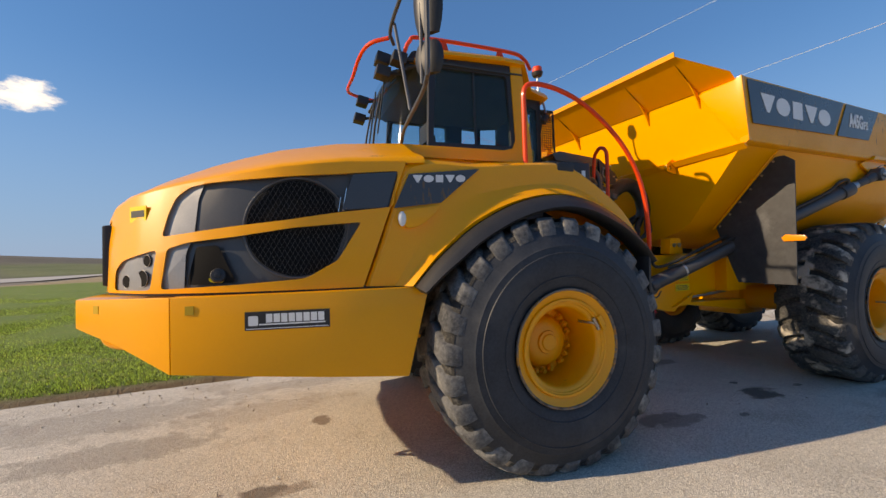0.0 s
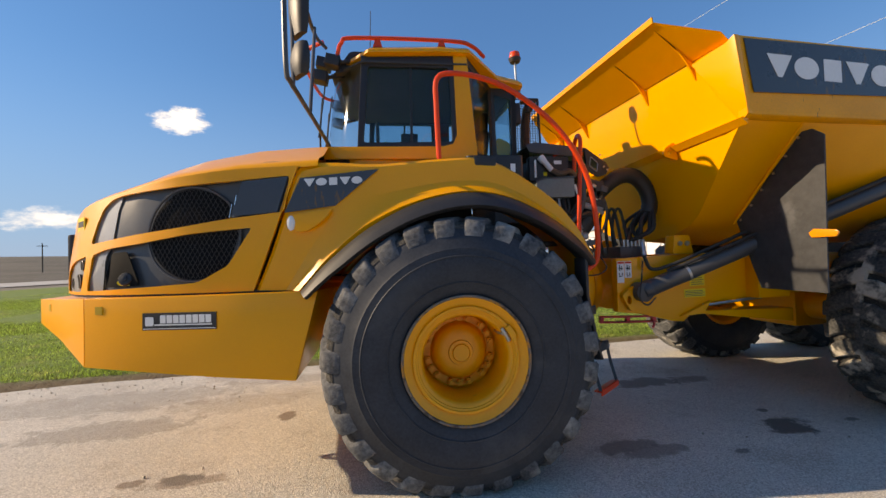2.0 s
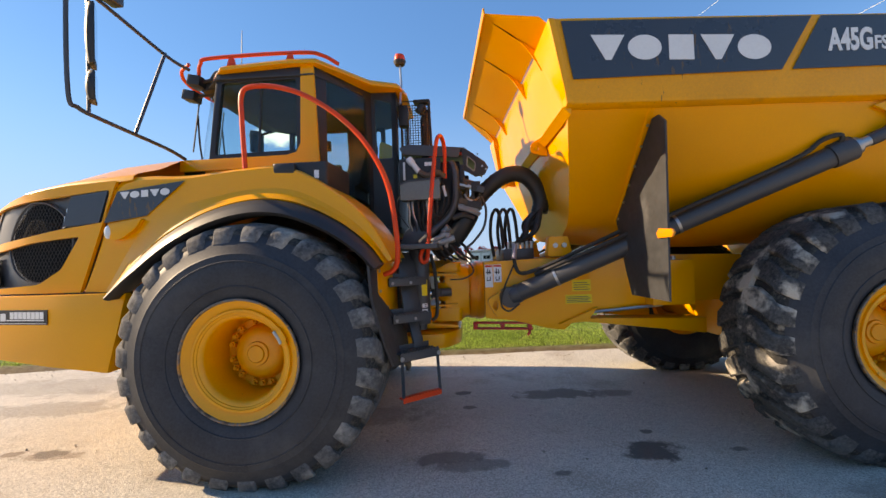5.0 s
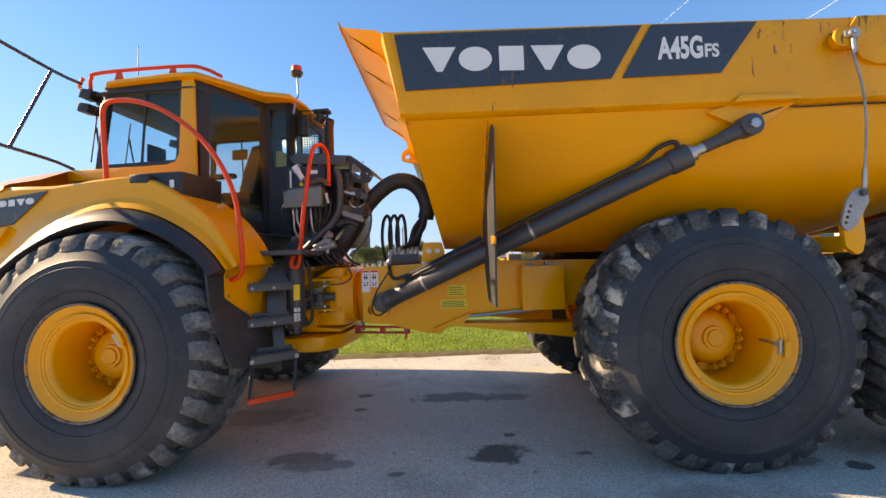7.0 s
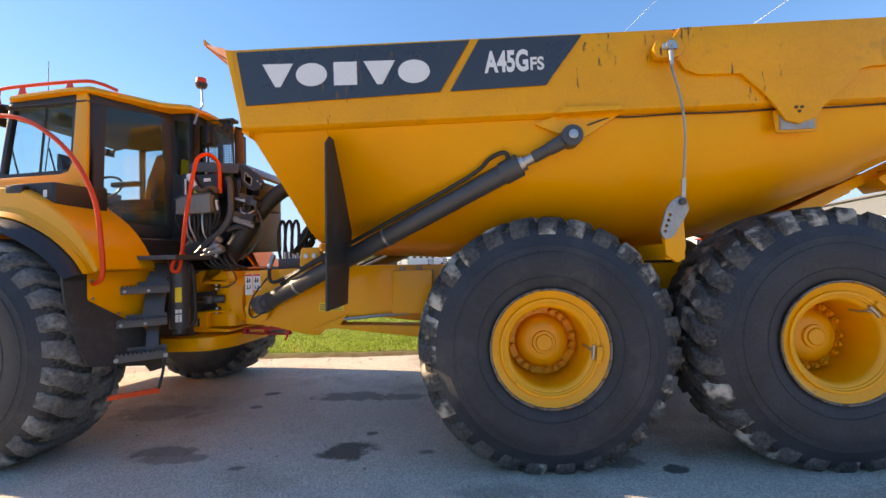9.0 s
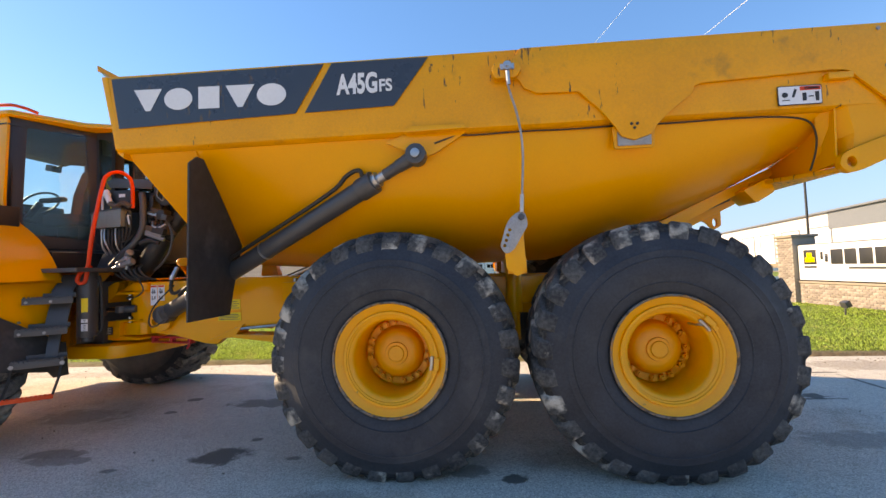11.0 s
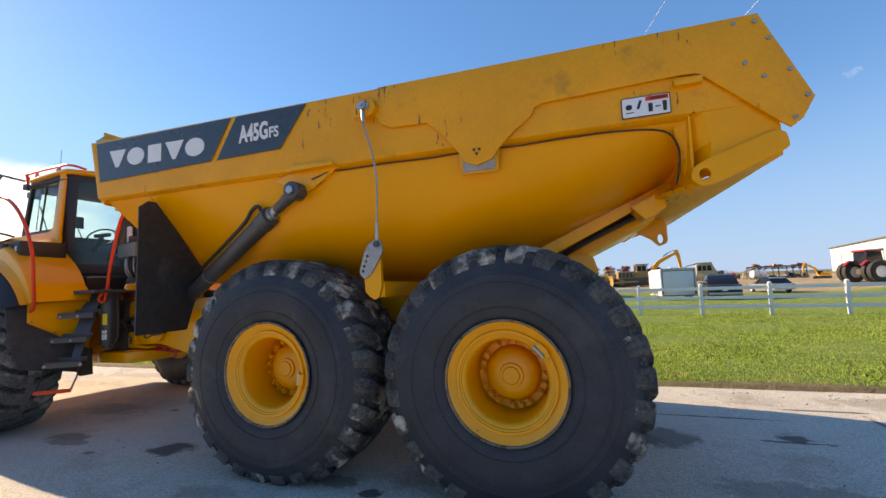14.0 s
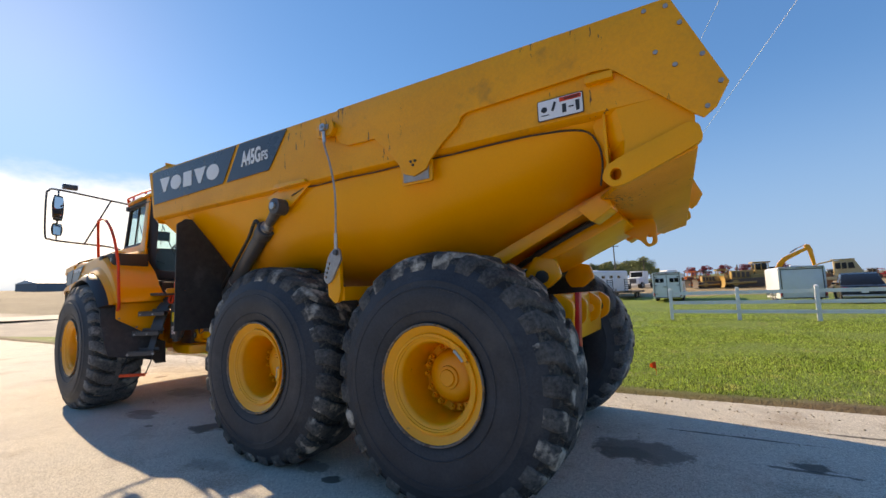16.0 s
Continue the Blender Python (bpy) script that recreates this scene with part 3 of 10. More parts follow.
def add_stains(mat, stains):
    """Oil and soil stains with ragged edges: x, y, half sizes, colour, strength."""
    t = mat.node_tree
    p = t.nodes["Principled BSDF"]
    tc = t.nodes.new("ShaderNodeTexCoord")
    n = t.nodes.new("ShaderNodeTexNoise")
    n.inputs["Scale"].default_value, n.inputs["Detail"].default_value, n.inputs["Roughness"].default_value = 5.0, 8, 0.68
    t.links.new(tc.outputs["Object"], n.inputs["Vector"])
    col = p.inputs["Base Color"].links[0].from_socket
    for x, y, rx, ry, c, k in stains:
        mp = t.nodes.new("ShaderNodeMapping")
        mp.vector_type = "TEXTURE"
        mp.inputs["Location"].default_value = (x, y, 0)
        mp.inputs["Scale"].default_value = (rx, ry, 1)
        t.links.new(tc.outputs["Object"], mp.inputs["Vector"])
        ln = t.nodes.new("ShaderNodeVectorMath")
        ln.operation = "LENGTH"
        t.links.new(mp.outputs[0], ln.inputs[0])
        ad = t.nodes.new("ShaderNodeMath")
        ad.operation = "MULTIPLY_ADD"
        ad.inputs[1].default_value = 2.6
        t.links.new(n.outputs["Fac"], ad.inputs[0])
        t.links.new(ln.outputs["Value"], ad.inputs[2])
        r = t.nodes.new("ShaderNodeMapRange")
        r.interpolation_type = "SMOOTHSTEP"
        r.inputs["From Min"].default_value, r.inputs["From Max"].default_value = 2.45, 2.05
        r.inputs["To Max"].default_value = k
        t.links.new(ad.outputs[0], r.inputs["Value"])
        mx = t.nodes.new("ShaderNodeMix")
        mx.data_type = "RGBA"
        t.links.new(r.outputs[0], mx.inputs[0])
        t.links.new(col, mx.inputs[6])
        mx.inputs[7].default_value = (*c, 1)
        col = mx.outputs[2]
    t.links.new(col, p.inputs["Base Color"])


CRACK = (0.06, 0.052, 0.045)
OIL, SOIL, DAMP = (0.085, 0.074, 0.064), (0.15, 0.105, 0.07), (0.17, 0.148, 0.125)
add_stains(ROAD, [
    (4.85, 2.93, 0.22, 0.17, OIL, 0.95), (4.55, 4.35, 0.42, 0.17, DAMP, 0.85), (5.1, 4.3, 0.25, 0.12, DAMP, 0.7), (3.3, 2.95, 0.26, 0.11, DAMP, 0.8),
    (0.02, 3.27, 0.26, 0.10, SOIL, 0.55), (-0.33, 3.33, 0.08, 0.06, SOIL, 0.7), (-1.6, 5.45, 1.5, 0.42, DAMP, 0.35), (-0.1, 5.0, 0.7, 0.3, SOIL, 0.25), (2.9, 5.6, 1.2, 0.3, SOIL, 0.2), (8.8, 2.1, 0.9, 0.3, SOIL, 0.25), (0.55, 4.44, 0.09, 0.11, SOIL, 0.8), (7.28, 2.58, 0.09, 0.07, OIL, 0.95),
    (9.40, 4.30, 0.42, 0.30, DAMP, 0.9), (9.30, 4.2, 0.26, 0.17, OIL, 0.5), (10.66, 4.5, 0.15, 0.10, OIL, 0.9), (-1.1, 4.5, 0.8, 0.25, DAMP, 0.45), (10.2, 3.3, 0.5, 0.2, DAMP, 0.5), (6.9, 2.7, 0.2, 0.12, DAMP, 0.7), (2.6, 3.9, 0.5, 0.25, DAMP, 0.5),
    (3.53, 4.51, 0.10, 0.07, OIL, 0.8), (3.56, 4.03, 0.07, 0.05, OIL, 0.7), (3.48, 2.81, 0.28, 0.09, DAMP, 0.7), (4.98, 3.27, 0.05, 0.04, OIL, 0.8), (4.09, 2.64, 0.06, 0.04, OIL, 0.7), (5.5, 2.89, 0.06, 0.04, OIL, 0.7), (6.0, 2.3, 0.35, 0.10, DAMP, 0.4), (0.01, 3.31, 0.16, 0.08, OIL, 0.6),
    (11.31, 5.51, 0.5, 0.03, CRACK, 0.9), (11.6, 5.01, 0.03, 0.4, CRACK, 0.8), (10.57, 4.39, 0.3, 0.03, CRACK, 0.8), (10.19, 5.07, 0.6, 0.025, CRACK, 0.8), (12.4, 5.9, 0.9, 0.30, SOIL, 0.45), (0.43, 5.83, 0.9, 0.20, SOIL, 0.3)])

# ---- articulated dump truck: frames of reference ----
REAR_Y = 4.155
FRONT = Matrix.Translation((2.07, 4.21, 0)) @ Matrix.Rotation(radians(-4.5), 4, "Z")
REAR = Matrix.Translation((0, REAR_Y, 0))
AXLE_Z, TYRE_R, TYRE_W = 0.875, 0.935, 0.75
truck = thing("dump_truck", (5.0, REAR_Y, 0), "yellow six-wheeled articulated dump truck standing empty on the road", "dump truck")


def both(pts):
    """Points for the near side (s = -1) and the far side (s = 1)."""
    return [(-1, pts), (1, [(x, -y, z) for x, y, z in pts])]


def tyre_mesh(seed):
    """Worn rubber tyre with a rounded sidewall, its outer face at y = 0 and its depth along +y, the axle at the origin."""
    bm = bmesh.new()
    prof = [(0.085, 0.385), (0.055, 0.40), (0.035, 0.43), (0.020, 0.47), (0.010, 0.53), (0.0, 0.60), (0.004, 0.66), (0.014, 0.70), (0.014, 0.715), (0.026, 0.73), (0.046, 0.79), (0.075, 0.845), (0.11, 0.872), (0.20, 0.882), (0.375, 0.885)]
    prof += [(TYRE_W - a, r) for a, r in reversed(prof[:-1])]
    lathe(bm, prof, (0, 0, 0), 72)
    for ring_r, a0 in ((0.50, 0.0135), (0.665, 0.0045)):
        lathe(bm, [(a0 + 0.004, ring_r - 0.008), (a0 - 0.004, ring_r - 0.003), (a0 - 0.004, ring_r + 0.003), (a0 + 0.004, ring_r + 0.008)], (0, 0, 0), 72)
    return bm


def lug_mesh(seed):
    """Two staggered rows of curved tread blocks that wrap over the shoulder."""
    rnd = random.Random(seed)
    bm = bmesh.new()
    n = 27
    for side in (0, 1):
        for k in range(n):
            base = 2 * math.pi * (k + (0.5 if side else 0)) / n
            w = 2 * math.pi / n
            top = TYRE_R - 0.006 * rnd.random()
            # stations across the block: depth, radius inside, radius outside, skew of the angle, half width
            rows = [(0.048, 0.79, 0.815, 0.08, 0.26), (0.062, 0.81, 0.870, 0.07, 0.29), (0.080, 0.815, 0.902, 0.05, 0.31), (0.115, 0.82, top - 0.010, 0.02, 0.32), (0.17, 0.84, top, -0.10, 0.34), (0.27, 0.85, top, -0.24, 0.37), (0.40, 0.85, top, -0.30, 0.31)]
            rings = []
            for d, r0, r1, skew, hw in rows:
                jit = 0.012 * (rnd.random() - 0.5)
                a = base + (skew + jit) * w * 1.6
                dd = d if side == 0 else TYRE_W - d
                ring = []
                for r, s in ((r0, -1.22), (r1 - 0.010, -1.0), (r1, -0.82), (r1, 0.82), (r1 - 0.010, 1.0), (r0, 1.22)):
                    aa = a + s * hw * w
                    ring.append(bm.verts.new((r * math.cos(aa), dd, r * math.sin(aa))))
                rings.append(ring)
            skin(bm, rings, True, True)
    return bm


def settle_on_road(bm):
    """The tyre's foot is pressed flat where it meets the road."""
    for v in bm.verts:
        low = -AXLE_Z + 0.001
        if v.co.z < low + 0.10:
            k = (low + 0.10 - v.co.z) / 0.10
            v.co.z = max(low, v.co.z + 0.02 * max(0, k))
            if 0.05 < v.co.y < TYRE_W - 0.05:
                continue
            v.co.y += (-0.02 if v.co.y < TYRE_W / 2 else 0.02) * min(1, max(0, k))


def wheel(x, y, frame_m, roll, far=False, seed=0, tread=None):
    """A wheel whose tyre's outer face lies at y; far: turned to face the other side."""
    m = frame_m @ Matrix.Translation((x, y, AXLE_Z)) @ (Matrix.Rotation(math.pi, 4, "Z") if far else Matrix())
    spin = Matrix.Rotation(radians(roll), 4, "Y")
    bm = bmesh.new()
    # rim: lock ring, flange, tapered dish and the wheel disc
    lathe(bm, [(0.09, 0.386), (0.050, 0.395), (0.034, 0.412), (0.026, 0.414), (0.023, 0.406), (0.030, 0.396), (0.058, 0.350), (0.060, 0.345), (0.046, 0.341), (0.046, 0.326), (0.054, 0.322), (0.058, 0.312), (0.066, 0.308), (0.070, 0.296), (0.082, 0.284), (0.100, 0.276), (0.30, 0.272), (0.385, 0.268), (0.40, 0.258), (0.405, 0.18)], (0, 0, 0), 72)
    lathe(bm, [(0.66, 0.386), (0.70, 0.395), (0.715, 0.415), (0.70, 0.37), (0.64, 0.34), (0.50, 0.285), (0.42, 0.276)], (0, 0, 0), 48)
    rim = part("wheel", bm, RIM_YELLOW, truck, "yellow steel wheel with a deep dish", m=m @ spin, angle=28)
    bm = bmesh.new()
    lathe(bm, [(0.040, 0.413), (0.027, 0.4185), (0.017, 0.4165), (0.015, 0.410), (0.018, 0.4035), (0.028, 0.3995)], (0, 0, 0), 72)
    part("flange_edge", bm, SCUFFED, rim, "scuffed bare steel flange edge", m=m @ spin, angle=40)
    bm = tyre_mesh(seed)
    settle_on_road(bm)
    part("tyre", bm, SIDEWALL, rim, "black rubber tyre sidewall", m=m, angle=30)
    bm = lug_mesh(seed)
    bmesh.ops.transform(bm, matrix=spin, verts=bm.verts)
    settle_on_road(bm)
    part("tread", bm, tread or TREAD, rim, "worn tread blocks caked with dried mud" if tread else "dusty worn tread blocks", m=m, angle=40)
    bm = bmesh.new()
    lathe(bm, [(0.070, 0.842), (0.084, 0.866), (0.112, 0.886), (0.20, 0.895), (0.375, 0.897), (0.55, 0.895), (0.638, 0.886), (0.666, 0.866), (0.680, 0.842)], (0, 0, 0), 90)
    settle_on_road(bm)
    part("groove_floor", bm, CAKED, rim, "tread grooves caked with pale dried mud", m=m, angle=40)
    bm = bmesh.new()
    lathe(bm, [(0.42, 0.262), (0.388, 0.258), (0.384, 0.252), (0.384, 0.205), (0.376, 0.200), (0.345, 0.193), (0.318, 0.178), (0.300, 0.155), (0.288, 0.125), (0.283, 0.100), (0.282, 0.088), (0.272, 0.085), (0.266, 0.083), (0.263, 0.066), (0.266, 0.062), (0.262, 0.060), (0.255, 0.056), (0.255, 0.0005)], (0, 0, 0), 48)
    part("hub", bm, RIM_YELLOW, rim, "", m=m @ spin, angle=28)
    for k in range(18):
        a = 2 * math.pi * (k // 3) / 6 + (k % 3 - 1) * 0.285
        c, s = 0.230 * math.cos(a), 0.230 * math.sin(a)
        bm = bmesh.new()
        cyl(bm, (c, 0.40, s), (c, 0.348, s), 0.026, 0.024, n=6)
        cyl(bm, (c, 0.40, s), (c, 0.328, s), 0.019, 0.014, n=10)
        part("wheel_nut", bm, RIM_YELLOW, rim, "", m=m @ spin)
    bm = bmesh.new()
    ring = [(0.300 * math.cos(a), 0.052, 0.300 * math.sin(a)) for a in (-0.16, -0.08, 0.0, 0.08, 0.16)]
    tube(bm, ring, 0.013, 8, 3)
    tube(bm, [(0.27, 0.20, 0.02), (0.272, 0.13, 0.02), (0.284, 0.075, 0.015), (0.300, 0.052, 0.0)], 0.010, 8, 4)
    part("valve", bm, STEEL, rim, "bare steel tyre valve", m=m @ spin)
    bm = bmesh.new()
    box(bm, (0.335, 0.044, 0.0), (0.036, 0.030, 0.085))
    box(bm, (0.328, 0.038, -0.055), (0.03, 0.022, 0.03))
    part("lock_block", bm, RIM_YELLOW, rim, bevel=0.005, m=m @ spin)
    return rim


wheel(0.0, -1.722, FRONT, -30, seed=1)
wheel(0.0, 1.722, FRONT, 40, far=True, seed=2)
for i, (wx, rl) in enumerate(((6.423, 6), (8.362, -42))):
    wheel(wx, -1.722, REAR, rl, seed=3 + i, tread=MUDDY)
    wheel(wx - 0.03, 1.60, REAR, 70, far=True, seed=6 + i)
bm = bmesh.new()
cyl(bm, (0, -1.3, AXLE_Z), (0, 1.3, AXLE_Z), 0.17, n=20)
box(bm, (0, 0, AXLE_Z), (0.55, 0.6, 0.5))
part("front_axle", bm, YELLOW, truck, bevel=0.03, m=FRONT)
for wx in (6.423, 8.362):
    bm = bmesh.new()
    cyl(bm, (wx, -1.3, AXLE_Z), (wx, 1.3, AXLE_Z), 0.17, n=20)
    box(bm, (wx, 0, AXLE_Z), (0.55, 0.6, 0.5))
    part("rear_axle", bm, YELLOW, truck, bevel=0.03, m=REAR)

# ---- front unit: bumper, hood, fenders ----
HOOD_SIDE = [(-3.03, 0.0), (-3.0, -0.45), (-2.955, -0.70), (-2.90, -0.79), (-2.81, -0.90), (-2.70, -1.03), (-2.614, -1.095), (-2.55, -1.14), (-2.45, -1.20), (-2.3, -1.275), (-2.1, -1.34), (-1.85, -1.39), (-1.6, -1.42), (-1.0, -1.435)]
BUMPER_SIDE = [(-3.16, 0.0), (-3.13, -0.70), (-2.46, -1.30), (-2.06, -1.38), (-1.59, -1.462), (-0.9, -1.50)]


def hood_y(x):
    return lerp(x, HOOD_SIDE)


def hood_yz(x, z):
    """The hood's flank leans inwards towards the top of the nose."""
    return hood_y(x) + 0.24 * max(0, z - 1.5) * smooth(-1.7, -2.5, x)


# bumper skirt: a nose that rises towards the front, flat sides
bm = bmesh.new()
for s in (-1, 1):
    secs = []
    for x, y, zt, zb in ((-3.19, 0.0, 1.31, 1.14), (-3.165, -0.55, 1.31, 1.15), (-3.10, -0.78, 1.315, 1.13), (-2.80, -1.02, 1.325, 1.03), (-2.47, -1.295, 1.335, 0.885)):
        yy = -s * y if s > 0 else y
        inner = 0.35
        secs.append([(x, yy, zt), (x, yy * 1.0, zb), (x + inner, yy * 0.7, zb), (x + inner, yy * 0.7, zt - 0.02)])
    loft(bm, secs, True, True)
part("bumper_nose", bm, YELLOW, truck, "yellow painted steel bumper nose", bevel=0.008, m=FRONT)
for s in (-1, 1):
    bm = bmesh.new()
    secs = []
    for x, y, zt, zb in ((-2.465, -1.297, 1.335, 0.885), (-2.06, -1.38, 1.338, 0.85), (-1.59, -1.462, 1.340, 0.81), (-1.12, -1.50, 1.342, 0.765)):
        secs.append([(x + (0.12 if q and x > -1.2 else 0.0), -s * (y + dy), z) for q, (dy, z) in enumerate(((0, zb), (0, zt), (0.05, zt), (0.9, zt - 0.02), (0.9, zb + 0.02), (0.04, zb)))][0:6])
    secs[-1] = [(-1.09, -s * -1.50, 0.765), (-0.94, -s * -1.50, 1.342), (-0.94, -s * -1.45, 1.342), (-0.94, -s * -0.62, 1.32), (-1.09, -s * -0.62, 0.79), (-1.09, -s * -1.46, 0.765)]
    loft(bm, secs, True, True)
    skirt = part("bumper_skirt", bm, YELLOW, truck, "yellow painted steel side skirt", bevel=0.012, m=FRONT)
    if s < 0:
        near_skirt = skirt

# hood: top shell from the nose to the cab
TOP = [(-2.985, 1.40, 1.40), (-2.98, 1.72, 1.78), (-2.965, 1.87, 1.93), (-2.93, 1.945, 2.00), (-2.81, 1.995, 2.06), (-2.7, 2.015, 2.11), (-2.614, 2.035, 2.145), (-2.45, 2.065, 2.20), (-2.3, 2.085, 2.25), (-2.1, 2.115, 2.305), (-1.85, 2.15, 2.365), (-1.45, 2.20, 2.435), (-1.07, 2.225, 2.465), (-0.93, 2.235, 2.47)]
bm = bmesh.new()
secs = []
for x, zs, zc in TOP:
    ys = max(0.62, -hood_yz(x, zs))
    ring = [(-ys, zs - 0.06), (-ys + 0.012, zs - 0.025), (-ys + 0.05, zs), (-ys * 0.80, zs + 0.35 * (zc - zs)), (-ys * 0.62, zs + 0.90 * (zc - zs)), (-ys * 0.52, zc), (0, zc + 0.015)]
    ring = ring + [(-a, b) for a, b in reversed(ring[:-1])]
    secs.append([(x, a, b) for a, b in ring])
loft(bm, secs, False, False)
part("hood", bm, YELLOW, truck, "yellow engine hood", m=FRONT, angle=45)
# dark slits and panel seams of the hood
bm = bmesh.new()
tube(bm, [(-1.42, -1.352, 2.196), (-1.25, -1.362, 2.212), (-1.06, -1.368, 2.218)], 0.009, 6)
part("hood_slit", bm, BLACK, truck, "thin black hood slit", m=FRONT)

UP_HOLE = [(-2.548, 1.700), (-2.515, 1.84), (-2.47, 1.95), (-2.39, 2.012), (-2.28, 2.032), (-1.90, 2.05), (-1.5, 2.077), (-1.115, 2.112), (-1.155, 1.873), (-1.505, 1.832), (-1.842, 1.782), (-2.162, 1.748)]
LOW_HOLE = [(-2.545, 1.376), (-2.512, 1.625), (-2.39, 1.66), (-2.10, 1.69), (-1.777, 1.737), (-1.364, 1.771), (-1.52, 1.525), (-1.69, 1.432), (-1.74, 1.417), (-2.07, 1.398)]
LAMP_HOLE = [(-2.88, 1.368), (-2.868, 1.50), (-2.815, 1.56), (-2.665, 1.60), (-2.575, 1.622), (-2.612, 1.372)]
OUTLINE = [(-2.975, 1.352), (-1.362, 1.352), (-1.06, 2.178), (-1.45, 2.16), (-1.85, 2.115), (-2.1, 2.08), (-2.3, 2.05), (-2.45, 2.03), (-2.614, 2.0), (-2.7, 1.98), (-2.81, 1.955), (-2.93, 1.90), (-2.965, 1.83), (-2.975, 1.70)]
CUTS = [-2.955, -2.93, -2.90, -2.855, -2.81, -2.755, -2.70, -2.655, -2.614, -2.58, -2.55, -2.5, -2.45, -2.37, -2.3, -2.2, -2.1, -1.97, -1.85, -1.6, -1.3]
for s in (-1, 1):
    bm = bmesh.new()
    sheet(bm, OUTLINE, [rounded(UP_HOLE, 0.03), rounded(LOW_HOLE, 0.025), rounded(LAMP_HOLE, 0.03)], lambda u, v: (u, -s * hood_yz(u, v), v), 0.03, CUTS, (0.0, -s, 0))
    side = part("hood_side", bm, YELLOW, truck, "yellow hood side with dark air intakes", m=FRONT)
    # dark inset panels behind the openings
    bm = bmesh.new()
    sheet(bm, [(-2.60, 1.36), (-1.36, 1.37), (-1.085, 2.13), (-2.10, 2.065), (-2.45, 2.02), (-2.57, 1.9)], [], lambda u, v: (u, -s * (hood_yz(u, v) + 0.035 + 0.02 * smooth(-2.2, -1.9, u) * smooth(-1.35, -1.5, u)), v), 0.02, CUTS, (0, -s, 0))
    inset = part("intake_panel", bm, PANEL, side, "glossy dark grey intake panel", m=FRONT)
    # front panel, a step proud of the one behind; its reflection is painted as paler grey
    bm = bmesh.new()
    sheet(bm, rounded([(-2.59, 1.36), (-2.59, 1.90), (-2.45, 2.02), (-2.30, 2.03), (-2.335, 1.93), (-2.355, 1.70), (-2.40, 1.60), (-2.41, 1.36)], 0.02), [], lambda u, v: (u, -s * (hood_yz(u, v) + 0.022), v), 0.012, CUTS, (0, -s, 0))
    part("front_panel", bm, SHEEN_PANEL, inset, "grey front panel with its reflection painted in as paler grey", m=FRONT)
    bm = bmesh.new()
    sheet(bm, [(-1.335, 1.80), (-1.20, 1.80), (-1.075, 2.13), (-1.30, 2.13), (-1.315, 2.0)], [], lambda u, v: (u, -s * (hood_yz(u, v) + 0.020), v), 0.012, CUTS, (0, -s, 0))
    part("rear_panel", bm, NAVY, inset, "glossy black rear panel", m=FRONT)
    bm = bmesh.new()
    tube(bm, [(-1.482, -s * (hood_y(-1.482) - 0.002), 1.842), (-1.455, -s * (hood_y(-1.455) - 0.002), 1.985)], 0.005, 6)
    tube(bm, [(-1.508, -s * (hood_y(-1.508) + 0.012), 1.838), (-1.49, -s * (hood_y(-1.49) + 0.012), 1.93)], 0.004, 6)
    part("edge_strip", bm, CHROME, inset, "bright edge strip", m=FRONT)
    # fuel filler recess
    bm = bmesh.new()
    sheet(bm, rounded([(-2.39, 1.40), (-2.338, 1.632), (-2.215, 1.64), (-2.12, 1.43), (-2.13, 1.41)], 0.02), [], lambda u, v: (u, -s * (hood_yz(u, v) + 0.012), v), 0.006, CUTS, (0, -s, 0))
    recess = part("filler_recess", bm, SCREEN, inset, "black filler recess", m=FRONT)
    bm = bmesh.new()
    cyl(bm, (-2.21, -s * (hood_y(-2.21) + 0.012), 1.455), (-2.21, -s * (hood_y(-2.21) - 0.004), 1.459), 0.048, 0.040, n=20)
    cyl(bm, (-2.21, -s * (hood_y(-2.21) + 0.004), 1.459), (-2.21, -s * (hood_y(-2.21) - 0.012), 1.462), 0.018, n=12)
    part("filler_cap", bm, BLACK, recess, "black filler cap", m=FRONT, bevel=0.004)
    bm = bmesh.new()
    prism(bm, ring_poly(-2.21, 1.432, 0.052, 0.022), -s * (hood_y(-2.21) + 0.010), -s * (hood_y(-2.21) + 0.004))
    part("filler_neck", bm, YLABEL, recess, "yellow filler neck", m=FRONT)
    bm = bmesh.new()
    for cx, cz, r in ((-1.755, 1.737, 0.300),):
        disc = [(cx + r * math.cos(2 * math.pi * k / 40), cz + r * math.sin(2 * math.pi * k / 40)) for k in range(40)]
        sheet(bm, disc, [], lambda u, v: (u, -s * (hood_yz(u, v) + 0.030 + 0.02 * smooth(-2.2, -1.9, u) * smooth(-1.35, -1.5, u)), v), 0.004, CUTS, (0, -s, 0))
    part("grille_screen", bm, SCREEN, side, "black perforated round screen", m=FRONT)
    bm = bmesh.new()
    ring = [(-1.755 + 0.312 * math.cos(2 * math.pi * k / 48), 1.737 + 0.312 * math.sin(2 * math.pi * k / 48)) for k in range(49)]
    tube(bm, [(u, -s * (hood_yz(u, v) + 0.03), v) for u, v in ring], 0.009, 6)
    part("screen_rim", bm, GREY, side, "", m=FRONT)
    # perforations: a fine lattice of dark wires over the screen
    bm = bmesh.new()
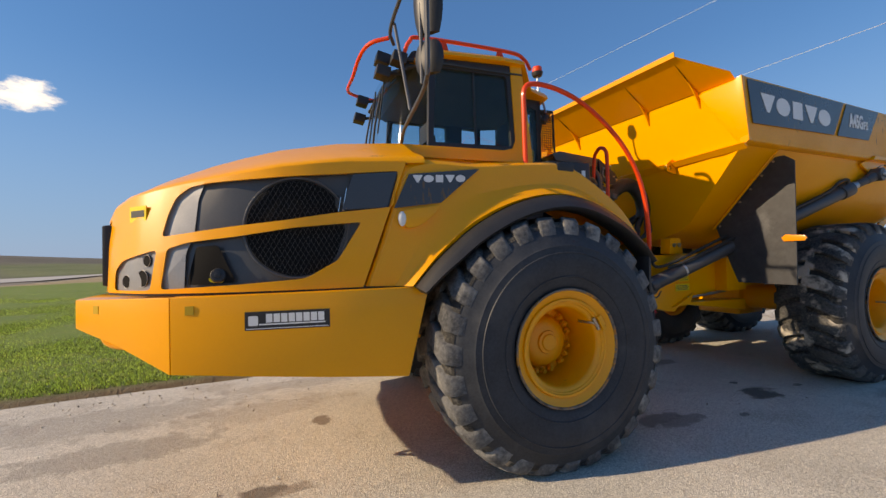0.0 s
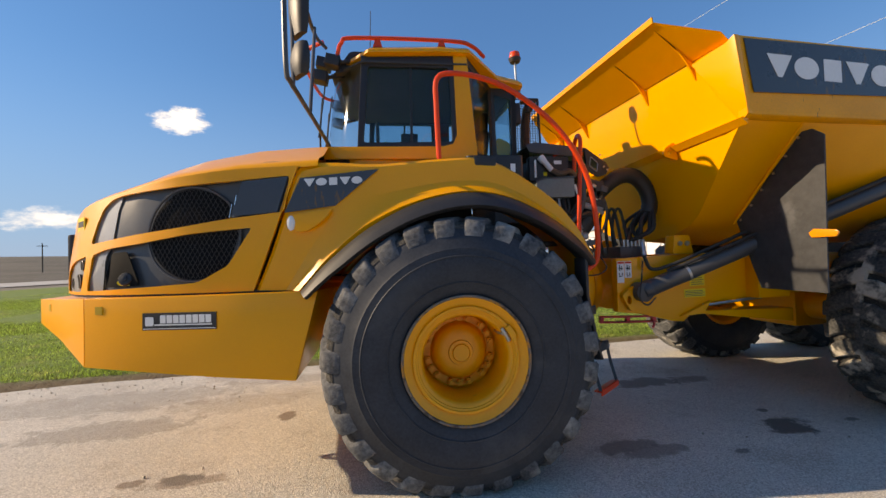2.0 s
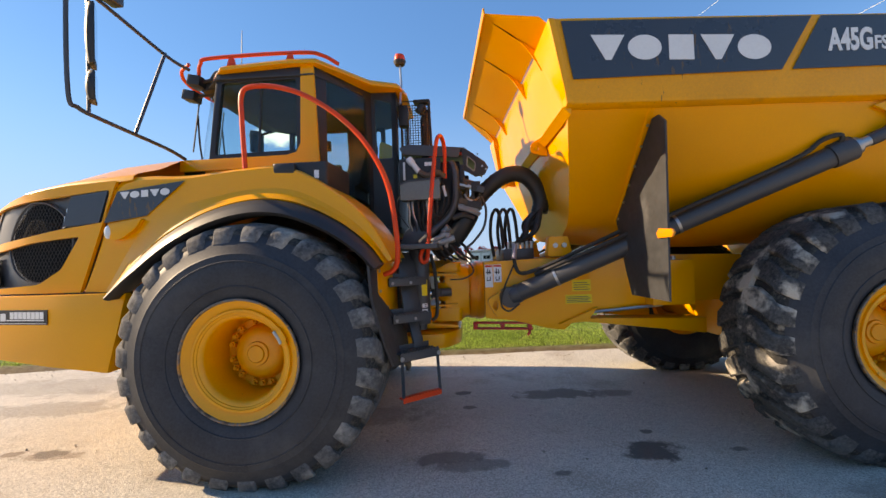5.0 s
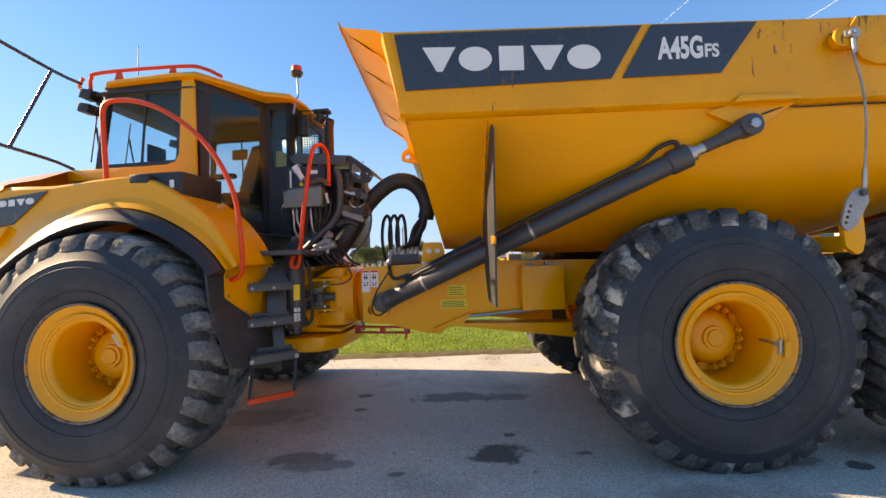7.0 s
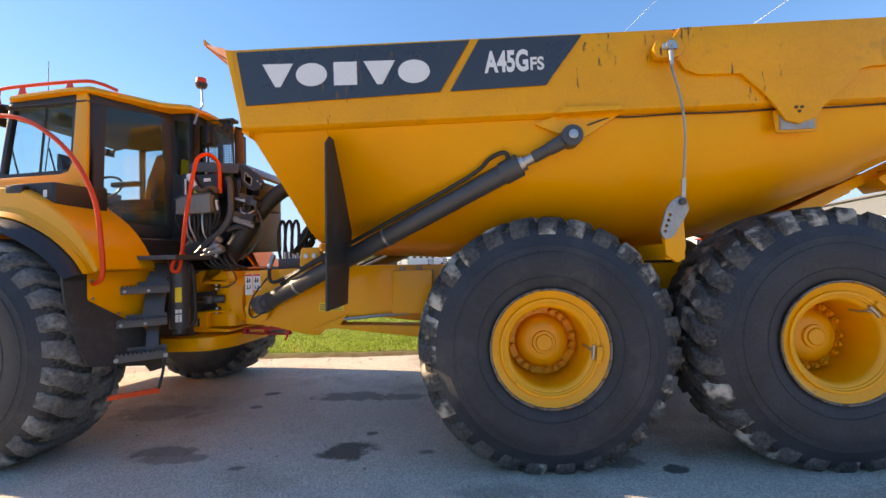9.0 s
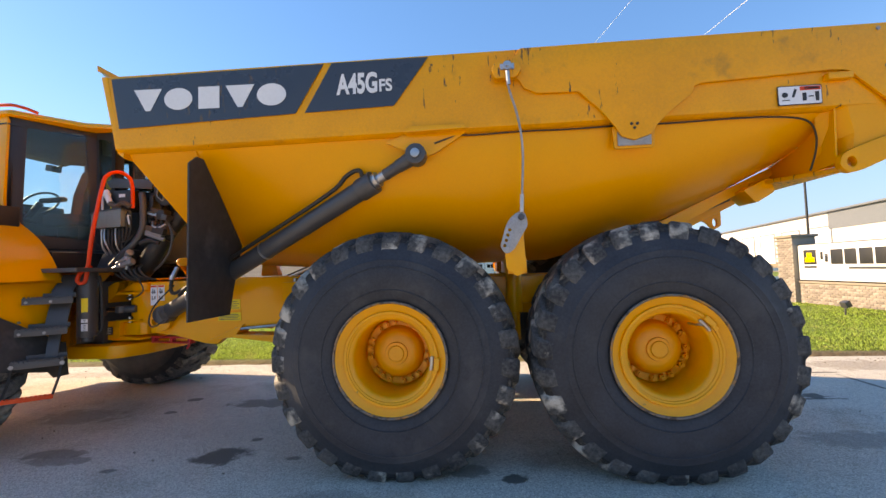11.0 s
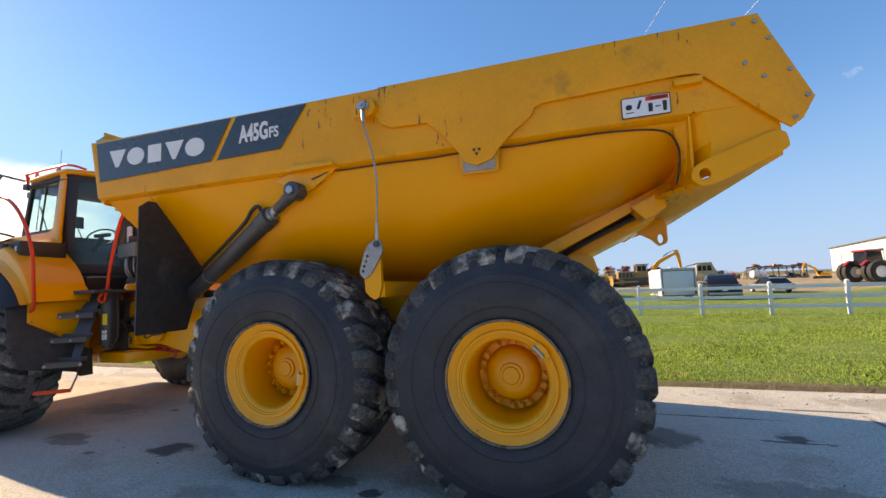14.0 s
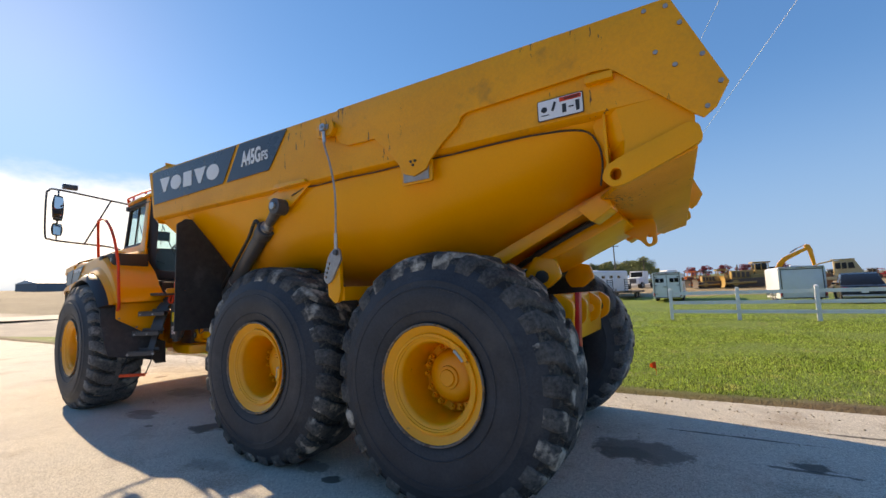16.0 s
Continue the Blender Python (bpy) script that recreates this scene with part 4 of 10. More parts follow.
    for k in range(-11, 12):
        for ang in (60, -60):
            d = Vector((math.cos(radians(ang)), math.sin(radians(ang))))
            nrm = Vector((-d.y, d.x)) * (k * 0.027)
            h = math.sqrt(max(0, 0.297 ** 2 - (k * 0.027) ** 2))
            if h > 0.03:
                a, b = Vector((-1.755, 1.737)) + nrm - d * h, Vector((-1.755, 1.737)) + nrm + d * h
                tube(bm, [(u, -s * (hood_yz(u, v) + 0.024), v) for u, v in (a, (a + b) / 2, b)], 0.0018, 4)
    part("screen_mesh", bm, BLACK, side, "", m=FRONT)
    # head lamp cluster: pale housing with round reflectors
    bm = bmesh.new()
    sheet(bm, [(-2.90, 1.36), (-2.89, 1.52), (-2.82, 1.58), (-2.56, 1.64), (-2.60, 1.36)], [], lambda u, v: (u, -s * (hood_yz(u, v) + 0.022), v), 0.02, CUTS, (0, -s, 0))
    part("lamp_housing", bm, LAMPGREY, side, "pale grey lamp housing", m=FRONT)
    for lx, lz, lr in ((-2.785, 1.425, 0.042), (-2.665, 1.445, 0.052), (-2.638, 1.555, 0.036)):
        bm = bmesh.new()
        y = hood_yz(lx, lz) + 0.024
        d = Vector((-0.70, s * 0.70, 0.0))
        c = Vector((lx, -s * y, lz))
        cyl(bm, c - d * 0.004, c + d * 0.003, lr, lr, n=28)
        lamp = part("lamp", bm, SCREEN, side, "round dark lamp recess", m=FRONT)
        bm = bmesh.new()
        ring = [c + d * 0.003 + Vector((0.70 * s * lr * math.cos(q), 0.70 * lr * math.cos(q), lr * math.sin(q))) for q in [2 * math.pi * n / 28 for n in range(29)]]
        tube(bm, ring, 0.002, 6)
        part("lamp_ring", bm, LAMPGREY, lamp, "thin grey lamp ring", m=FRONT)
    # black seam between hood and bumper
    bm = bmesh.new()
    sheet(bm, [(-2.97, 1.335), (-0.98, 1.335), (-0.98, 1.36), (-2.97, 1.36)], [], lambda u, v: (u, -s * (hood_yz(u, v) + 0.02), v), 0.02, CUTS, (0, -s, 0))
    part("seam", bm, BLACK, side, "", m=FRONT)

# front grille and nose plate between the two hood sides
bm = bmesh.new()
box(bm, (-2.975, 0, 1.60), (0.06, 1.30, 0.42))
part("front_grille", bm, BLACK, truck, "black front grille", bevel=0.02, m=FRONT)
bm = bmesh.new()
tube(bm, [(-3.02, -0.62, 1.16), (-2.98, -0.66, 1.02), (-2.86, -0.72, 0.98), (-2.74, -0.76, 1.00), (-2.66, -0.80, 1.08)], 0.020, 8, 5)
part("tow_hook", bm, YELLOW, truck, "", m=FRONT)

# fenders: a swept band round the wheel with a flat deck on top
ARCH = [(-1.045, 1.345), (-0.94, 1.46), (-0.83, 1.565), (-0.60, 1.745), (-0.29, 1.90), (0.04, 1.97), (0.34, 1.935), (0.63, 1.80), (0.84, 1.635), (0.955, 1.49)]
CREST = [(-1.355, 1.355), (-1.26, 1.60), (-1.17, 1.87), (-1.055, 2.19), (-0.52, 2.20), (-0.08, 2.235), (0.26, 2.225), (0.66, 1.985), (0.87, 1.76), (1.0, 1.52)]
arch = glide([(a, 0, b) for a, b in ARCH], 4)
crest = glide([(a, 0, b) for a, b in CREST], 4)
for s in (-1, 1):
    bm = bmesh.new()
    secs = []
    for i, (a, c) in enumerate(zip(arch, crest)):
        row = []
        for f, y in ((0.0, -1.40), (0.0, -1.50), (0.04, -1.512), (0.20, -1.462), (0.36, -1.436), (0.90, -1.425), (0.97, -1.405), (1.0, -1.36)):
            q = a.lerp(c, f)
            row.append((q.x, -s * y, q.z))
        rise = 0.012 + 0.10 * smooth(-1.15, -0.95, c.x) * smooth(0.45, 0.2, c.x)
        row.append((c.x, s * 1.18, c.z + 0.3 * rise))
        row.append((c.x, s * 0.86, c.z + rise))
        secs.append(row)
    loft(bm, secs, False, False)
    bmesh.ops.solidify(bm, geom=bm.faces, thickness=0.012)
    fender = part("fender", bm, YELLOW, truck, "yellow swept front fender", m=FRONT, angle=16)
    # rubber flare
    bm = bmesh.new()
    secs = []
    for i, a in enumerate(arch):
        b = arch[min(i + 1, len(arch) - 1)] - arch[max(i - 1, 0)]
        nrm = Vector((b.z, 0, -b.x)).normalized()
        w = 0.055 + 0.045 * math.sin(math.pi * i / (len(arch) - 1))
        row = []
        for d, y in ((0.006, -1.49), (0.004, -1.545), (0.6 * w, -1.60), (w, -1.625), (w + 0.02, -1.60), (w + 0.01, -1.44)):
            q = a + nrm * d
            row.append((q.x, -s * y, q.z))
        secs.append(row)
    loft(bm, secs, True, True)
    part("rubber_flare", bm, BLACK, fender, "black rubber fender flare", m=FRONT, angle=50)
    # wheel house liner
    bm = bmesh.new()
    secs = []
    for a in arch:
        k = Vector((0, 0, AXLE_Z)) + (a - Vector((0, 0, AXLE_Z))) * 1.02
        secs.append([(k.x, s * 1.47, k.z), (k.x, s * 0.80, k.z)])
    loft(bm, secs, False, False)
    bmesh.ops.solidify(bm, geom=bm.faces, thickness=0.01)
    part("wheel_house", bm, YELLOW, fender, "", m=FRONT, angle=40)
    # mud flap behind the wheel and black rear quarter
    if s < 0:
        # back plate of the fender: yellow above, black rubber below, turned towards the steps
        bm = bmesh.new()
        sheet(bm, [(-1.41, 1.50), (-1.38, 1.60), (-0.80, 1.60), (-0.80, 0.93), (-0.83, 0.93), (-1.41, 1.285)], [], lambda u, v: (0.888 + 0.05 * (u + 1.4), u, v), 0.02, (), (-1, 0, 0))
        back = part("back_plate", bm, YELLOW, fender, "yellow plate closing the fender's rear", bevel=0.004, m=FRONT)
        for u, v in ((-1.385, 1.437), (-1.37, 1.29), (-1.153, 1.15), (-0.95, 1.03), (-0.86, 1.52), (-1.15, 1.55)):
            bm = bmesh.new()
            x = 0.888 + 0.05 * (u + 1.4)
            cyl(bm, (x, u, v), (x + 0.010, u, v), 0.012, n=8)
            part("bolt", bm, BRASS, back, m=FRONT)
        bm = bmesh.new()
        sheet(bm, [(-1.60, 1.50), (-1.40, 1.50), (-1.40, 1.275), (-0.83, 0.92), (-0.80, 0.92), (-0.80, 0.60), (-0.93, 0.60), (-0.97, 0.66), (-1.51, 0.78), (-1.545, 0.95), (-1.58, 1.25)], [], lambda u, v: (0.882 + 0.05 * (u + 1.4) + 0.072 * smooth(1.30, 1.08, v) + 0.14 * smooth(1.0, 0.5, v) * (0.3 + 0.7 * smooth(-1.15, -1.5, u)), u, v), 0.02, (), (-1, 0, 0))
        part("mudguard", bm, FLAP, fender, "black rubber mudguard", bevel=0.004, m=FRONT)
    else:
        bm = bmesh.new()
        sheet(bm, [(1.55, 1.52), (0.85, 1.52), (0.85, 0.60), (1.45, 0.60)], [], lambda u, v: (1.0 + 0.15 * smooth(1.1, 0.5, v), u, v), 0.02, (), (-1, 0, 0))
        part("mudguard", bm, FLAP, fender, "black rubber mudguard", bevel=0.004, m=FRONT)

# bracket with marker lamp on the fender
bm = bmesh.new()
prism(bm, rounded([(-1.10, 1.845), (-0.83, 1.885), (-0.90, 1.80), (-1.0, 1.735), (-1.085, 1.73)], 0.03), -1.405, -1.47)
brk = part("lamp_bracket", bm, YELLOW, truck, m=FRONT, bevel=0.008)
bm = bmesh.new()
bmesh.ops.create_uvsphere(bm, u_segments=16, v_segments=10, radius=1.0)
bmesh.ops.transform(bm, matrix=Matrix.Translation((-1.105, -1.465, 1.79)) @ Matrix.Diagonal((0.028, 0.014, 0.05, 1)), verts=bm.verts)
part("marker_lamp", bm, LENS, brk, "clear oval marker lamp", m=FRONT)

# ---- rear unit: dump body ----
def belly_floor(x):
    return lerp(x, [(4.3, 1.64), (5.75, 1.55), (7.8, 1.58), (8.5, 1.76), (9.2, 2.05), (9.6, 2.26), (10.05, 2.31)])


def front_x(z):
    return lerp(z, [(1.55, 4.50), (2.1, 4.36), (2.5, 4.245), (3.12, 4.125)])


def rail_top(x):
    return lerp(x, [(4.13, 3.15), (10.0, 3.095)])


SECTION = [(1.52, 2.545), (1.515, 2.44), (1.485, 2.30), (1.41, 2.12), (1.29, 1.95), (1.10, 1.79), (0.85, 1.67), (0.55, 1.585), (0.0, 1.55)]
CHINE = [(1.52, 2.545), (1.45, 2.475), (1.30, 2.31), (1.13, 2.12), (0.98, 1.95), (0.84, 1.79), (0.70, 1.69), (0.45, 1.60), (0.0, 1.55)]


def belly_ring(x, grow=0.0):
    zb = belly_floor(x)
    k = (2.545 - zb) / (2.545 - 1.55)
    narrow = 1 - 0.05 * smooth(8.6, 9.7, x)
    f = smooth(4.7, 6.4, x)
    half = [(b[0] * f + a[0] * (1 - f), b[1] * f + a[1] * (1 - f)) for a, b in zip(CHINE, SECTION)]
    full = [(-a, b) for a, b in half] + [(a, b) for a, b in reversed(half[:-1])]
    return [(x, y * (1 - (1 - narrow) * min(1, (2.545 - z) / 0.3)), 2.545 - (2.545 - z) * k) for y, z in full]


body_bm = bmesh.new()
rings = []
first = [(front_x(z), y, z) for x, y, z in belly_ring(4.3)]
rings.append([body_bm.verts.new(q) for q in first])
for x in (4.84, 5.2, 5.6, 6.0, 6.4, 7.4, 7.8, 8.15, 8.5, 8.85, 9.2, 9.4, 9.6):
    rings.append([body_bm.verts.new(q) for q in belly_ring(x)])
skin(body_bm, rings, False, False)
bmesh.ops.solidify(body_bm, geom=body_bm.faces, thickness=-0.03)
dump_body = part("dump_body", body_bm, BODY_YELLOW, truck, "yellow steel dump body with a rounded belly", m=REAR, angle=40)

# side rails: deep box beams with a rolled lower edge
for s in (-1, 1):
    bm = bmesh.new()
    secs = []
    for x in (4.135, 6.0, 8.0, 9.5, 9.95):
        zt = rail_top(x)
        xb = x + (0.075 if x < 4.2 else 0)
        prof = [(1.50, zt), (1.585, zt), (1.590, zt - 0.02), (1.585, 2.60), (1.578, 2.555), (1.55, 2.535), (1.50, 2.53)]
        secs.append([(x + (xb - x) * (zt - z) / (zt - 2.53), s * y, z) for y, z in prof])
    loft(bm, secs, True, True)
    rail = part("side_rail", bm, YELLOW_WORN, truck, "yellow steel side rail of the dump body", m=REAR, angle=30)
    far = -0.12 if s > 0 else 0.0
    # doubler plate with the wear marks, pivot ear and the raised tail
    bm = bmesh.new()
    poly = [(7.33, 2.90), (7.34, 2.98), (7.44, 3.115), (9.99, 3.098), (10.225, 2.54), (10.16, 2.42), (10.10, 2.375), (10.06, 2.405), (9.70, 2.745), (9.65, 2.785), (9.56, 2.795), (8.70, 2.765), (8.645, 2.745), (8.62, 2.69), (8.50, 2.60), (8.38, 2.49), (8.33, 2.42), (8.22, 2.385), (8.13, 2.415), (8.08, 2.50), (7.98, 2.63), (7.90, 2.705), (7.845, 2.762), (7.55, 2.77), (7.455, 2.815), (7.42, 2.88)]
    poly = [(x + (far if x > 9.6 else 0), z) for x, z in poly]
    prism(bm, poly, s * 1.594, s * 1.614)
    plate = part("wear_plate", bm, YELLOW_WORN, rail, "scratched yellow doubler plate", bevel=0.004, m=REAR)
    for bx, bz in ((9.86, 3.06), (9.97, 3.05), (10.03, 2.93), (9.90, 2.80), (9.99, 2.70), (10.12, 2.72), (10.19, 2.55), (10.12, 2.43), (8.20, 2.50), (8.24, 2.50), (8.22, 2.47)):
        bm = bmesh.new()
        bx += far if bx > 9 else 0
        cyl(bm, (bx, s * 1.612, bz), (bx, s * 1.622, bz), 0.013 if bx > 9 else 0.010, n=10)
        part("bolt_head", bm, BRASS if bx > 9 else BLACK, rail, m=REAR)
    bm = bmesh.new()
    box(bm, (9.59, s * 1.61, 2.745), (0.16, 0.05, 0.045))
    part("rail_stop", bm, YELLOW_WORN, rail, bevel=0.006, m=REAR)
    # cable bracket with pin
    bm = bmesh.new()
    prism(bm, rounded([(7.245, 2.878), (7.222, 2.945), (7.25, 3.008), (7.41, 3.015), (7.44, 2.94), (7.40, 2.88)], 0.02), s * 1.61, s * 1.665)
    bracket = part("cable_bracket", bm, YELLOW_WORN, rail, bevel=0.006, m=REAR)
    bm = bmesh.new()
    cyl(bm, (7.335, s * 1.66, 2.955), (7.335, s * 1.70, 2.955), 0.032, n=18)
    cyl(bm, (7.335, s * 1.66, 2.955), (7.335, s * 1.715, 2.955), 0.014, n=12)
    box(bm, (7.335, s * 1.672, 2.955), (0.10, 0.012, 0.04))
    part("pin", bm, STEEL, bracket, "steel pin", m=REAR)
    # galvanised plate behind the ear
    bm = bmesh.new()
    prism(bm, rounded([(8.085, 2.335), (8.365, 2.335), (8.375, 2.50), (8.075, 2.50)], 0.02), s * 1.560, s * 1.578)
    part("backing_frame", bm, YELLOW_WORN, rail, bevel=0.003, m=REAR)
    bm = bmesh.new()
    box(bm, (8.225, s * 1.584, 2.425), (0.235, 0.012, 0.145))
    part("backing_plate", bm, BRASS, rail, "grey steel backing plate", bevel=0.01, m=REAR)
    # hydraulic hose along the rail's lower edge
    bm = bmesh.new()
    pts = [(6.78, s * 1.56, 2.46), (6.95, s * 1.545, 2.512)] + [(7.1 + 0.35 * k, s * 1.535, 2.513 + 0.006 * (k % 2)) for k in range(7)] + [(9.45, s * 1.49, 2.49), (9.53, s * 1.46, 2.40), (9.545, s * 1.43, 2.28), (9.52, s * 1.40, 2.14)]
    tube(bm, pts, 0.0065, 8, 4)
    part("rail_hose", bm, RUBBER, rail, "black hose clipped below the rail", m=REAR)
    # tail: slanted inner cheek and lower lip beam
    bm = bmesh.new()
    loft(bm, [[(9.50, s * 1.515, 2.60), (9.52, s * 1.47, 2.46), (9.56, s * 1.40, 2.30), (9.60, s * 1.30, 2.15)], [(9.60, s * 1.578, 2.79), (9.66, s * 1.57, 2.58), (9.70, s * 1.565, 2.36), (9.68, s * 1.555, 2.15)], [(10.03 + far, s * 1.585, 2.58), (10.05 + far, s * 1.58, 2.48), (10.06 + far, s * 1.575, 2.40), (10.05 + far, s * 1.57, 2.25)]], False, False)
    bmesh.ops.solidify(bm, geom=bm.faces, thickness=0.02)
    part("tail_cheek", bm, BODY_YELLOW, rail, m=REAR, angle=12)
    bm = bmesh.new()
    poly = rounded([(9.56, 2.13), (9.585, 2.205), (9.66, 2.245), (10.03, 2.375), (10.075, 2.355), (10.09, 2.27), (10.05, 2.24), (9.70, 2.09), (9.62, 2.075)], 0.03)
    poly = [(x + far, z) for x, z in poly]
    hole = [(9.642 + far + 0.032 * math.cos(2 * math.pi * k / 20), 2.152 + 0.036 * math.sin(2 * math.pi * k / 20)) for k in range(20)]
    sheet(bm, poly, [hole], lambda u, v: (u, s * 1.60, v), 0.05, (), (0, -s, 0))
    part("tail_lug", bm, BODY_YELLOW, rail, "yellow tail lug with a round eye", bevel=0.004, m=REAR)

# web plates that close the body behind the belly's end
for s in (-1, 1):
    bm = bmesh.new()
    sheet(bm, [(1.56, 2.60), (1.54, 2.16), (0.78, 2.10), (0.78, 2.26), (1.20, 2.36), (1.40, 2.50), (1.44, 2.60)], [], lambda u, v: (9.585, s * u, v), 0.015, (), (1, 0, 0))
    part("tail_web", bm, BODY_YELLOW, truck, m=REAR)

# tail floor
bm = bmesh.new()
loft(bm, [[(9.35, -0.80, 2.13), (9.35, 0.80, 2.13), (9.35, 0.80, 2.16), (9.35, -0.80, 2.16)], [(9.66, -1.52, 2.10), (9.66, 1.52, 2.10), (9.66, 1.52, 2.14), (9.66, -1.52, 2.14)], [(10.06, -1.575, 2.225), (9.91, 1.57, 2.18), (9.91, 1.57, 2.25), (10.06, -1.575, 2.275)]], True, True)
part("tail_floor", bm, YELLOW_WORN, truck, "yellow tail floor with scraped edge", bevel=0.008, m=REAR)

# front plate and spill guard
bm = bmesh.new()
outer = [(-1.51, 2.545), (-1.58, 2.56), (-1.585, 3.148), (1.585, 3.148), (1.58, 2.56), (1.51, 2.545)] + [(y, z) for x, y, z in reversed(belly_ring(4.3))][1:-1]
sheet(bm, outer, [], lambda u, v: (front_x(v), u, v), 0.03, (-1.2, -0.6, 0, 0.6, 1.2), (1, 0, 0))
front_plate = part("front_plate", bm, YELLOW, truck, "yellow front wall of the dump body", m=REAR)
bm = bmesh.new()
loft(bm, [[(3.705, -1.22, 3.415), (4.115, -1.18, 3.135)], [(3.705, 0.0, 3.415), (4.115, 0, 3.135)], [(3.705, 1.22, 3.415), (4.115, 1.18, 3.135)]], False, False)
bm.faces.new([bm.verts.new(q) for q in ((3.705, -1.22, 3.415), (4.115, -1.18, 3.135), (4.12, -1.53, 3.14), (4.05, -1.53, 3.20))])
bm.faces.new([bm.verts.new(q) for q in ((3.705, 1.22, 3.415), (4.115, 1.18, 3.135), (4.12, 1.53, 3.14), (4.05, 1.53, 3.20))])
bmesh.ops.solidify(bm, geom=bm.faces, thickness=0.018)
guard_plate = part("spill_guard", bm, YELLOW, truck, "yellow overhanging spill guard", m=REAR, angle=5)
bm = bmesh.new()
loft(bm, [[(3.700, y, 3.405), (3.712, y, 3.405), (3.706, y, 3.455), (3.694, y, 3.455)] for y in (-1.225, 1.225)], True, True)
part("lip", bm, YELLOW_WORN, guard_plate, "scuffed upturned lip", m=REAR)
for y in (-1.165, -0.56, 0.56, 1.165):
    bm = bmesh.new()
    curve = [(3.76 + 0.385 * k / 10, 3.372 - 0.225 * (k / 10) - 0.165 * (k / 10) ** 3.2) for k in range(11)]
    prism(bm, curve + [(front_x(2.97) + 0.01, 2.97), (front_x(3.11) + 0.01, 3.11)], y - 0.007, y + 0.007)
    part("gusset", bm, YELLOW, front_plate, m=REAR)
for s in (-1, 1):
    bm = bmesh.new()
    loft(bm, [[(front_x(z) + dx, s * (y + dy), z + dz) for dx, dy, dz in ((0.01, 0, 0.02), (-0.05, 0, 0.0), (0.01, 0, -0.05))] for y, z in ((0.004, 2.48), (1.545, 2.54))], True, True)
    part("front_rib", bm, YELLOW, front_plate, m=REAR)
    # folded corner plate between the front wall and the side rail
    bm = bmesh.new()
    rim = [(-0.045, 1.19, 3.095), (-0.04, 1.53, 3.115), (-0.028, 1.60, 3.15), (-0.022, 1.585, 2.56), (-0.022, 1.50, 2.51)]
    loft(bm, [[(front_x(z) + dx, s * y, z) for dx, y, z in rim], [(front_x(z) + 0.02, s * (y - 0.004), z) for dx, y, z in rim]], True, True)
    part("corner_plate", bm, YELLOW, front_plate, m=REAR, bevel=0.006)
for y in (-0.78, 0.78):
    bm = bmesh.new()
    c = (front_x(2.46) - 0.075, 2.455)
    outer = rounded([(front_x(2.56) + 0.01, 2.56), (c[0] - 0.05, 2.50), (c[0] - 0.06, 2.42), (front_x(2.39) + 0.01, 2.38)], 0.03)
    hole = [(c[0] + 0.022 * math.cos(2 * math.pi * k / 16), c[1] + 0.022 * math.sin(2 * math.pi * k / 16)) for k in range(16)]
    sheet(bm, outer, [hole], lambda u, v: (u, y, v), 0.03, (), (0, 1, 0))
    part("lug", bm, YELLOW, front_plate, bevel=0.003, m=REAR)

